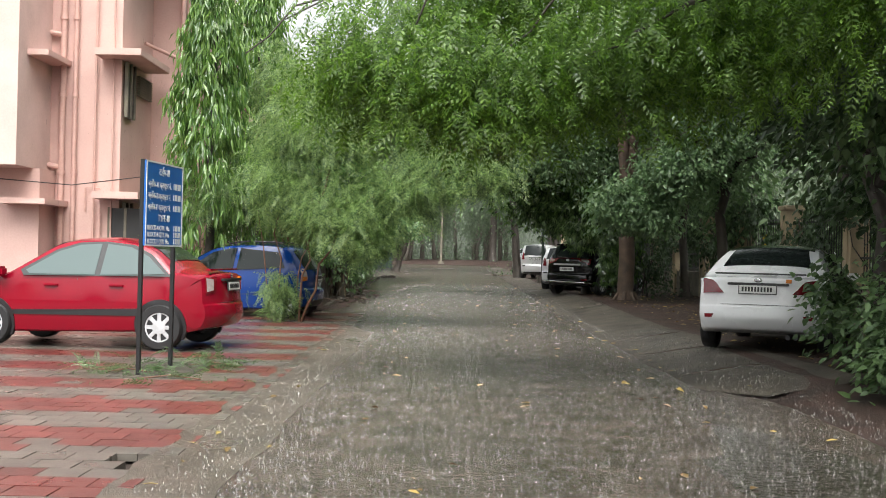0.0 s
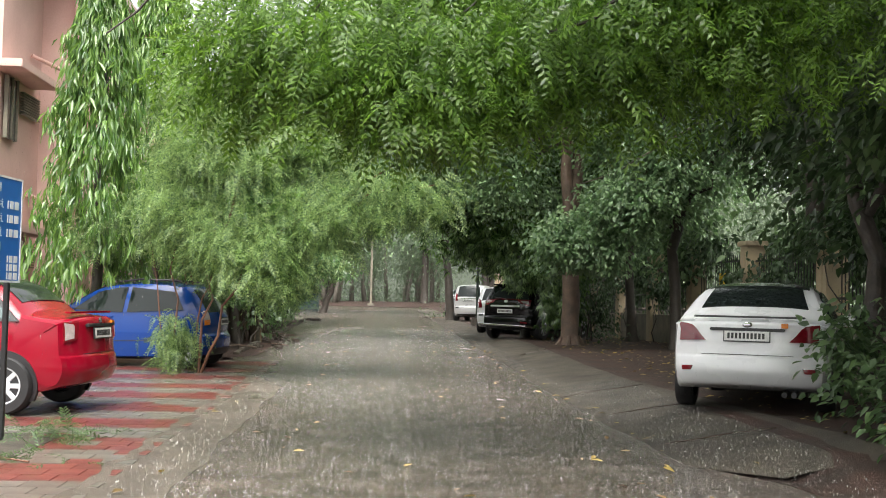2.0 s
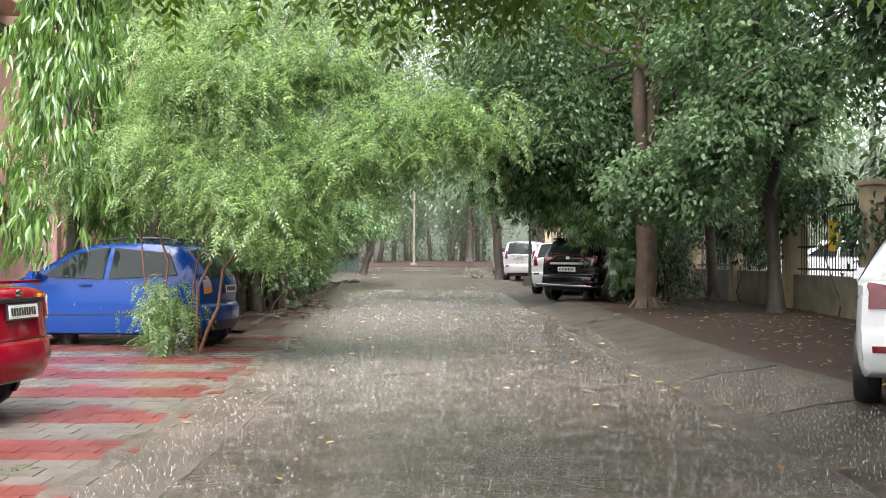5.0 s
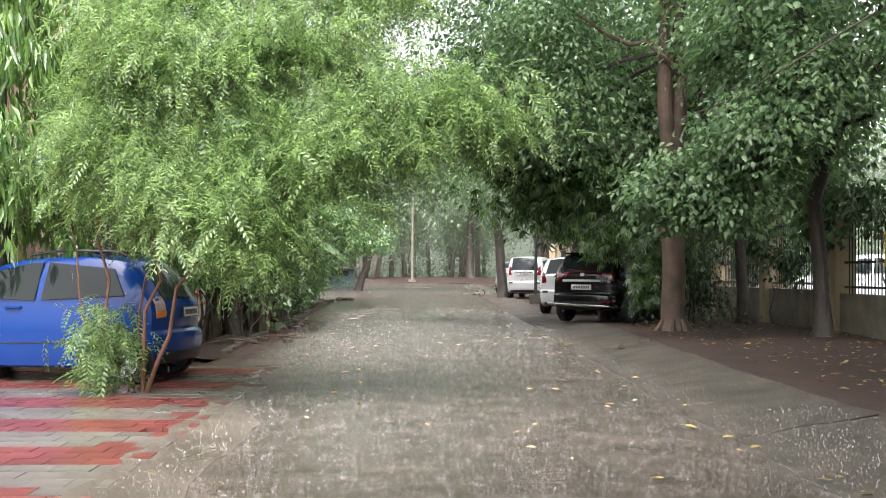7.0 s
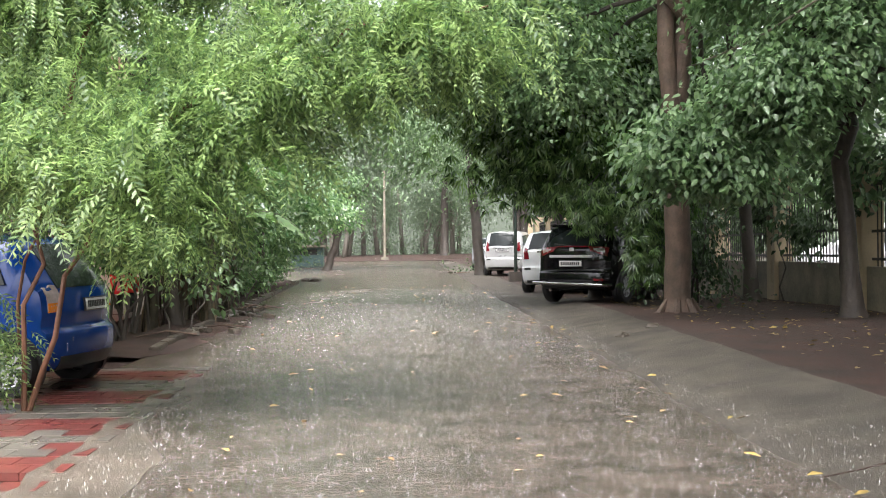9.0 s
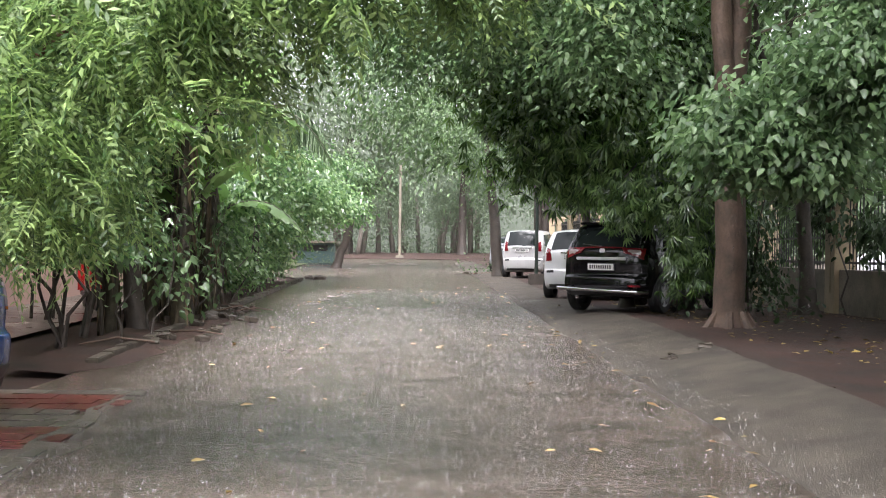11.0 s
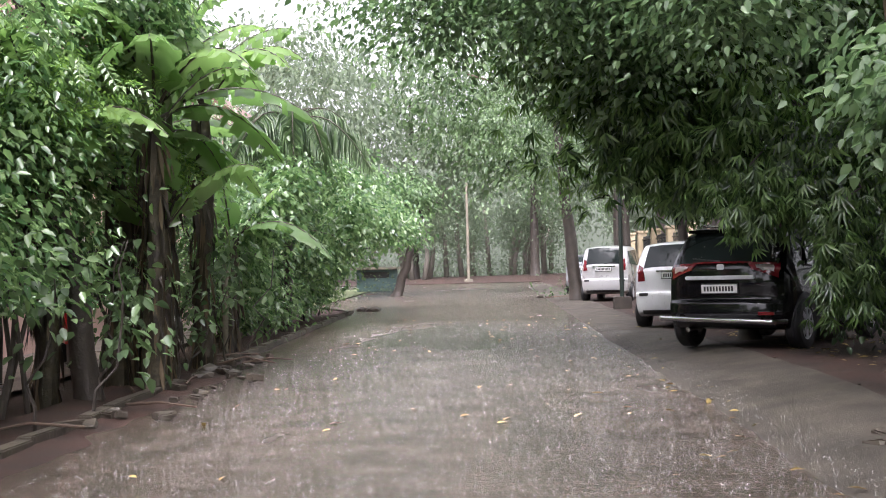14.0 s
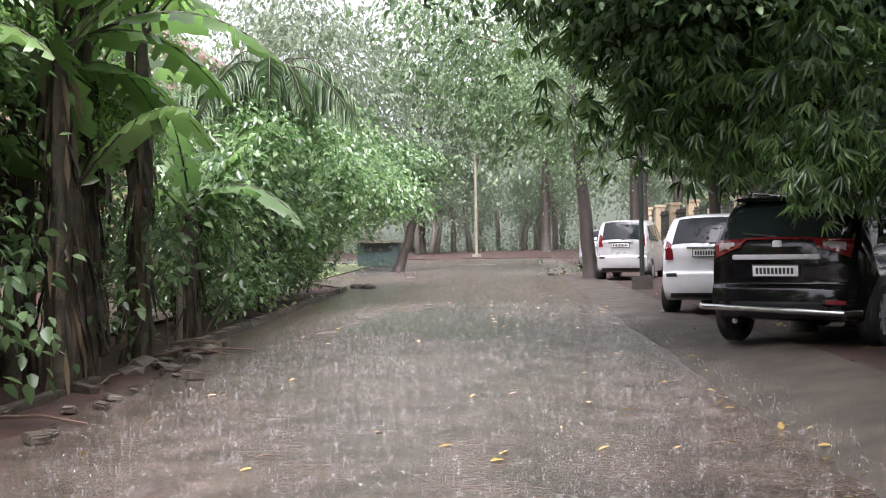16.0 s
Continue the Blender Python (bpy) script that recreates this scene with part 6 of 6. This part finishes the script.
tube("cap", [(0, 0, 1.36), (0, 0, 1.39)], 0.055, OLD_WALL, white_post, 8)

# the corner where the road opens: a leaning tree and a low teal booth
corner = tree("roadside_tree", "leaning tree with low boughs at the corner of the lawn", -2.8, 64)
trunk(R, corner, (-2.8, 64.0, rise(64) - 0.1), (-1.7, 64.0, rise(64) + 3.4), 0.2, 0.12, BARK_DARK, 0.05, 1.4)
limbs(R, corner, [((-2.0, 64.0, rise(64) + 2.4), (-4.6, 63.4, rise(64) + 3.4)), ((-1.8, 64.0, rise(64) + 3.0), (-0.6, 63.6, rise(64) + 4.2))], 0.08, 0.03, BARK_DARK, 0.1)
crown(R, "crown", BIG, LEAF_MID, corner, [((-4.0, 63.0, 3.3), (1.8, 1.4, 0.6), 120, 0.2), ((-2.6, 63.6, 4.4), (2.0, 1.6, 0.9), 140, 0.2)], 20, 0.24, -30, (1.0, 1.7), floor=2.2)
booth = empty("booth", pose(-4.3, 72.0, rise(72)), "low teal painted booth with a dark roof past the lawn", "booth")
boxed("wall", -0.9, 0.9, -0.6, 0.6, 0.0, 1.0, TEAL, booth, 0.02)
boxed("window", -0.6, 0.6, -0.62, -0.605, 0.62, 0.9, HOUSE_GLASS, booth)
boxed("roof", -1.15, 1.15, -0.85, 0.85, 1.0, 1.12, OLD_WALL, booth, 0.02)

# overhead service cable
cable = tagged(tube("cable", [(8.3, 22.0, 7.0), (6.8, 25.5, 5.2), (5.6, 28.9, 4.4), (5.1, 30.7, 4.3)], 0.016, OLD_WALL, None, 6), "thin grey service cable sagging to the fig trunk", "cable")
board = boxed("notice", 8.06, 8.09, 28.2, 28.65, 1.5, 2.1, YELLOW, None, 0.004)
tagged(board, "small yellow board wired to the railing", "sign")
# boards and a low wall that close the far end
sheet("pavement", [-30, -10, 0, 10, 30], [84.0, 86.0, 89.0], lambda x, y: rise(y) + 0.03, SOIL)
sheet("bank", [-40, -20, -8, 0, 8, 20, 40], [89.0, 90.0, 92.0, 96.0], lambda x, y: rise(y) + 0.03 + (y - 89.0) * 0.03 + 0.05 * math.sin(x), SOIL)
lawn = sheet("lawn", [-14, -11, -8, -4.6], [56, 60, 64, 68, 72, 76], lambda x, y: rise(y) + 0.02, GRASS)


def kerb(x0, y0, x1, y1, h, n, sunk=()):
    k = empty("kerb", pose(0, 0, 0), "broken concrete kerb along the planted bed", "kerb")
    a, b = Vector((x0, y0, 0)), Vector((x1, y1, 0))
    step = (b - a) / n
    ang = math.degrees(math.atan2(step.y, step.x))
    for i in range(n):
        p = a + step * (i + 0.5)
        tilt = R.uniform(-4, 4) if i not in sunk else 16
        boxed("kerb_stone", -step.length * 0.48, step.length * 0.48, -0.07, 0.07, -0.12, h * R.uniform(0.75, 1.05), STONE, k, 0.012, m=pose(p.x, p.y, rise(p.y), R.uniform(-3, 3), tilt * 0.3, ang + R.uniform(-3, 3)))
strip("soil_edge", 26.4, 37.0, 0.2, lambda y: -3.5, lambda y: -2.42 + wob(y, 2.3, 5.1) * 4 - 0.4 * ease((y - 33) / 4) - 0.3 * ease((28 - y) / 2), 0.05, -0.012, SOIL, 7)
kerb(-2.85, 27.2, -2.9, 33.0, 0.07, 9, (3,))
kerb(-2.9, 35.2, -3.0, 51.0, 0.06, 22, (1, 6))
for x, y, s, r in ((-2.75, 33.5, 0.3, 20), (-2.6, 34.0, 0.22, 70), (-2.85, 34.3, 0.34, 40), (-2.45, 34.8, 0.14, 10), (-2.2, 33.2, 0.1, 30), (-2.5, 35.6, 0.28, 95), (-2.4, 51.2, 0.4, 15), (-2.8, 51.6, 0.35, 50), (-2.3, 32.2, 0.09, 0), (2.9, 58.6, 0.35, 10), (2.6, 58.9, 0.3, 40)):
    bm = bmesh.new()
    bmesh.ops.create_icosphere(bm, subdivisions=1, radius=1)
    for v in bm.verts:
        v.co *= R.uniform(0.75, 1.15)
    bmesh.ops.transform(bm, verts=bm.verts, matrix=pose(x, y, rise(y) + 0.03, 0, R.uniform(-8, 8), r) @ Matrix.Diagonal((s * 0.62, s * 0.42, s * 0.24, 1)))
    tagged(part("stone", bm, STONE), "broken slab of wet stone at the road edge", "stone", "stones at the road edge")


for k in range(26):
    x, y = -2.55 + R.normal() * 0.22, 28.5 + 8.5 * R.random()
    s = R.uniform(0.05, 0.17)
    bm = bmesh.new()
    box(bm, -s * 0.6, s * 0.6, -s * 0.4, s * 0.4, -0.02, R.uniform(0.02, 0.06), 0.012, pose(x, y, rise(y) + 0.02, R.uniform(-9, 9), R.uniform(-12, 12), R.uniform(0, 180)))
    for v in bm.verts:
        v.co += Vector(R.normal(size=3)) * s * 0.035
    tagged(part("stone", bm, STONE), "dark broken piece of kerb in the mud", "stone", "stones at the road edge")
for k in range(9):
    x, y, a = -2.8 + R.normal() * 0.2, 29.0 + 7.5 * R.random(), R.uniform(0, 6.28)
    L = R.uniform(0.4, 0.9)
    tagged(tube("dead_stick", [(x, y, rise(y) + 0.05), (x + L * 0.5 * math.cos(a), y + L * 0.5 * math.sin(a), rise(y) + R.uniform(0.06, 0.16)), (x + L * math.cos(a), y + L * math.sin(a), rise(y) + 0.05)], [0.016, 0.013, 0.008], BARK, None, 6), "dead stick lying in the wet bed", "stick", "sticks in the bed")


# a broken piece of the apron over the drain
for x, y, sx, sy, tx, ty, rz in ((3.55, 27.6, 0.34, 0.2, 7, -9, 20), (3.85, 27.9, 0.26, 0.16, -6, 12, 70), (3.3, 27.3, 0.2, 0.12, 5, 8, 110)):
    bm = bmesh.new()
    box(bm, -sx / 2, sx / 2, -sy / 2, sy / 2, -0.03, 0.03, 0.01, pose(x, y, rise(y) + (x - 2.76) / 1.2 * (verge(y) - 0.02) - 0.008, tx, ty, rz))
    for v in bm.verts:
        v.co += Vector(R.normal(size=3)) * 0.008
    tagged(part("broken_slab", bm, STONE), "broken wet concrete slab on the sloping apron", "slab", "slabs on the apron")


def tuft(x, y, label, n, spread, height, mat, dead=False):
    s = tree("weeds", label, x, y, "weeds")
    at = np.stack((x + R.normal(size=n) * spread, y + R.normal(size=n) * spread, np.full(n, rise(y) + 0.012)), -1)
    sc = scatter("leaves", BROAD if not dead else FEATHER, at + np.array((0, 0, 0.02)) + np.abs(R.normal(size=(n, 3))) * np.array((0, 0, height * 0.5)), R.uniform(0, 6.28, n), R.normal(size=n) * 0.4 + (0.5 if not dead else 0.12), R.normal(size=n) * 0.4, R.uniform(0.5, 1.1, n), mat, s)
    tube("twig", [(x - spread, y, rise(y) + 0.02), (x, y + spread * 0.3, rise(y) + 0.05), (x + spread * 1.2, y - spread * 0.2, rise(y) + 0.03)], 0.008, BARK_RED, s, 5)


tuft(-3.5, 12.5, "cut leafy twigs lying at the foot of the sign", 60, 0.22, 0.12, LEAF_BROAD, True)
tuft(-2.75, 13.4, "cut leafy twigs lying on the pavers", 70, 0.25, 0.14, LEAF_BROAD, True)
tuft(-2.9, 11.9, "scattered green twigs on the pavers", 30, 0.3, 0.04, LEAF_BROAD, True)
tuft(4.55, 10.3, "low weeds on the soil edge", 60, 0.3, 0.2, LEAF_BROAD)
tuft(3.4, 58.0, "bushy weeds at the pavement edge far up the road", 120, 0.6, 0.6, LEAF_BROAD)
tuft(-5.0, 60.0, "weeds at the corner of the lawn", 120, 0.8, 0.8, LEAF_HAZED)
tuft(-3.7, 66.0, "rank weeds in front of the teal booth", 160, 0.7, 0.9, LEAF_HAZED)
tuft(6.2, 32.6, "weeds under the railings", 90, 0.5, 0.6, LEAF_SHADED)
tuft(6.8, 36.0, "weeds under the railings", 90, 0.5, 0.6, LEAF_SHADED)


def scooter(x, y, turn):
    s = empty("motor_scooter", pose(x, y, rise(y), 0, 0, turn), "red motor scooter parked behind the garden shrubs", "scooter")
    for yy in (0.0, 1.2):
        bm = bmesh.new()
        bmesh.ops.create_cone(bm, cap_ends=True, segments=20, radius1=0.22, radius2=0.22, depth=0.1, matrix=Matrix.Translation((0, yy, 0.22)) @ Matrix.Rotation(math.pi / 2, 4, "Y"))
        part("wheel", bm, RUBBER, s, smooth=True)
    boxed("rear_body", -0.16, 0.16, -0.2, 0.55, 0.35, 0.78, RED_PLASTIC, s, 0.07)
    boxed("seat", -0.15, 0.15, -0.2, 0.62, 0.78, 0.88, TRIM, s, 0.04)
    boxed("footboard", -0.15, 0.15, 0.5, 1.0, 0.24, 0.34, TRIM, s, 0.02)
    boxed("leg_shield", -0.2, 0.2, 0.92, 1.02, 0.3, 0.95, RED_PLASTIC, s, 0.04)
    tube("handlebar", [(-0.32, 0.92, 1.0), (0, 1.0, 0.98), (0.32, 0.92, 1.0)], 0.025, TRIM, s, 8)
    tube("fork", [(0, 1.0, 0.95), (0, 1.2, 0.22)], 0.03, TRIM, s, 8)
    boxed("tail_light", -0.07, 0.07, -0.23, -0.19, 0.6, 0.7, LAMP_RED, s, 0.01)
    boxed("mudguard", -0.07, 0.07, 1.0, 1.35, 0.42, 0.5, RED_PLASTIC, s, 0.03)


scooter(-5.0, 35.2, 25)

# ---- fallen leaves, rain on the road ----
N = 260
P = np.stack((R.uniform(-1.8, 5.0, N), R.uniform(4, 46, N), np.zeros(N)), -1)
P2 = np.stack((R.uniform(4.5, 8.0, 700), R.uniform(10, 40, 700), np.zeros(700)), -1)
P3 = np.stack((R.normal(2.8, 0.5, 80), R.uniform(12, 34, 80), np.zeros(80)), -1)
P = np.concatenate((P, P2, P3))
P[:, 2] = [(0.02 + rise(y) if x < 3 else rise(y) + 0.03 + min(1, (x - 3) / 1.4) * 0.14 if x < 4.45 else bank(x, y) - 0.03) for x, y in P[:, :2]]
N = len(P)
litter = scatter("fallen_leaves", leaf_shape(0.085, 0.042, 0.1, 0.3), P, R.uniform(0, 6.28, N), R.normal(size=N) * 0.12, R.normal(size=N) * 0.2, R.uniform(0.5, 1.3, N), FALLEN)
tagged(litter, "yellow fallen leaves strewn over wet road and soil", "leaf litter", kind="stuff")

WATER = bpy.data.materials.new("splash_water")
WATER.use_nodes = True
wb = WATER.node_tree.nodes["Principled BSDF"]
wb.inputs["Base Color"].default_value = (0.62, 0.61, 0.58, 1)
wb.inputs["Roughness"].default_value = 0.25
wb.inputs["Alpha"].default_value = 0.34
# each drop that strikes throws up a small crown: a slim tapered jet
jet_v = [(0, 0, 0), (0.006, 0, 0.01), (-0.003, 0.005, 0.01), (-0.003, -0.005, 0.01), (0, 0, 0.034)]
jet_f = [(0, 2, 1), (0, 3, 2), (0, 1, 3), (1, 2, 4), (2, 3, 4), (3, 1, 4)]
N = 36000
yy = 4 + 40 * R.random(N) ** 1.3
P = np.stack((R.uniform(-1.9, 3.8, N), yy, np.zeros(N)), -1)
P = P[(P[:, 0] < 3.0) | (P[:, 1] < 20)]
N = len(P)
P[:, 2] = [road_z(x, y) - 0.003 if road_edges(y)[0] < x < 2.8 else rise(y) - 0.006 + max(0.0, (x - 2.76) / 1.25) ** 0.8 * max(0.0, verge(y) - 0.008) for x, y in P[:, :2]]
jets = scatter("rain_splashes", (np.array(jet_v), jet_f), P, R.uniform(0, 6.28, N), R.normal(size=N) * 0.12, R.normal(size=N) * 0.12, R.uniform(0.35, 1.0, N), WATER)
tagged(jets, "small splashes of heavy rain on the wet road", "rain splashes", kind="stuff")

# low crowns of water round the strikes: five short petals
crown_v, crown_f = [], []
for q in range(5):
    a = q * 2 * math.pi / 5
    b = len(crown_v)
    crown_v += [(0.005 * math.cos(a - 0.5), 0.005 * math.sin(a - 0.5), 0.0), (0.005 * math.cos(a + 0.5), 0.005 * math.sin(a + 0.5), 0.0), (0.021 * math.cos(a), 0.021 * math.sin(a), 0.014)]
    crown_f.append((b, b + 1, b + 2))
N = 17000
yy = 5 + 37 * R.random(N) ** 0.95
P = np.stack((R.uniform(-2.3, 3.9, N), yy, np.zeros(N)), -1)
P = P[[road_edges(y)[0] < x and (x < 2.8 or 13 < y < 20 or (y > 20 and x < 3.1)) for x, y in P[:, :2]]]
P[:, 2] = [road_z(x, y) + 0.001 if x < 2.8 else rise(y) - 0.01 + ((x - 2.76) / 1.25) ** 0.8 * (verge(y) - 0.006) for x, y in P[:, :2]]
N = len(P)
rings = scatter("rain_splashes", (np.array(crown_v), crown_f), P, R.uniform(0, 6.28, N), np.zeros(N), np.zeros(N), R.uniform(0.5, 1.5, N) ** 1.3, WATER)
tagged(rings, "low crowns of rain water spattering on the road", "rain splashes", kind="stuff")

# rain in the air: slim drops, thickest where the view runs far, to haze it
drop_v = [(0, 0, 0), (0.0011, 0, 0.03), (-0.0006, 0.001, 0.03), (-0.0006, -0.001, 0.03), (0, 0, 0.075)]
N = 42000
yy = 12 + 74 * R.random(N) ** 0.6
P = np.stack((R.uniform(-1, 1, N) * (2.0 + yy * 0.22), yy, R.uniform(0.05, 1, N) * (2.5 + yy * 0.11)), -1)
P = P[(np.abs(P[:, 0] - 0.4) > 2.0) | (P[:, 1] > 30)]
N = len(P)
drops = scatter("rain", (np.array(drop_v), jet_f), P, R.uniform(0, 6.28, N), R.normal(size=N) * 0.03 + 0.05, R.normal(size=N) * 0.03, R.uniform(0.5, 1.0, N), WATER)
tagged(drops, "heavy falling rain over the whole road", "rain", kind="stuff")

# ---- pavers, in red and grey bands ----
def paver_mesh(mat, lx, ly):
    bm = bmesh.new()
    box(bm, -lx / 2, lx / 2, -ly / 2, ly / 2, -0.05, 0.0)
    top = [v for v in bm.verts if v.co.z > -0.01]
    for v in top:
        v.co.x *= 0.985
        v.co.y *= 0.985
    me = bpy.data.meshes.new("paver")
    bm.to_mesh(me)
    bm.free()
    me.materials.append(mat)
    return me


PITCH = 0.27
meshes = {True: paver_mesh(RED_PAVER, PITCH - 0.004, PITCH - 0.004), False: paver_mesh(GREY_PAVER, PITCH - 0.004, PITCH - 0.004)}
forecourt = tagged(new("pavement_pavers"), kind="structure")
rest = {True: ([], []), False: ([], [])}
for j in range(-18, 93):
    y = j * PITCH + 0.14
    red = (j % 6) in (5, 0, 1)
    for i in range(24):
        x = -1.90 - i * PITCH - (j % 2) * PITCH / 2
        if i == 0 and R.random() < 0.04:
            continue
        z = rise(y) + 0.012 + R.normal() * 0.0012
        tilt = (R.normal() * 0.3, R.normal() * 0.3)
        mixed = red if R.random() > 0.05 else not red
        if 8.0 < y < 20.0 and i < 6:
            ob = bpy.data.objects.new("paver", meshes[mixed])
            scene.collection.objects.link(ob)
            ob.parent = forecourt
            ob.matrix_local = pose(x, y, z, tilt[0], tilt[1], 0)
        else:
            v, f = rest[mixed]
            b, h = len(v), PITCH / 2 - 0.002
            mm = pose(x, y, z, tilt[0], tilt[1], 0)
            v += [mm @ Vector(q) for q in ((-h, -h, -0.05), (h, -h, -0.05), (h, h, -0.05), (-h, h, -0.05), (-h * 0.985, -h * 0.985, 0), (h * 0.985, -h * 0.985, 0), (h * 0.985, h * 0.985, 0), (-h * 0.985, h * 0.985, 0))]
            f += [tuple(b + q for q in face) for face in ((4, 5, 6, 7), (0, 1, 5, 4), (1, 2, 6, 5), (2, 3, 7, 6), (3, 0, 4, 7))]
for red, (v, f) in rest.items():
    ob = mesh_object("paver_field", v, f, RED_PAVER if red else GREY_PAVER)
    ob.parent = forecourt
    tagged(ob, kind="stuff")
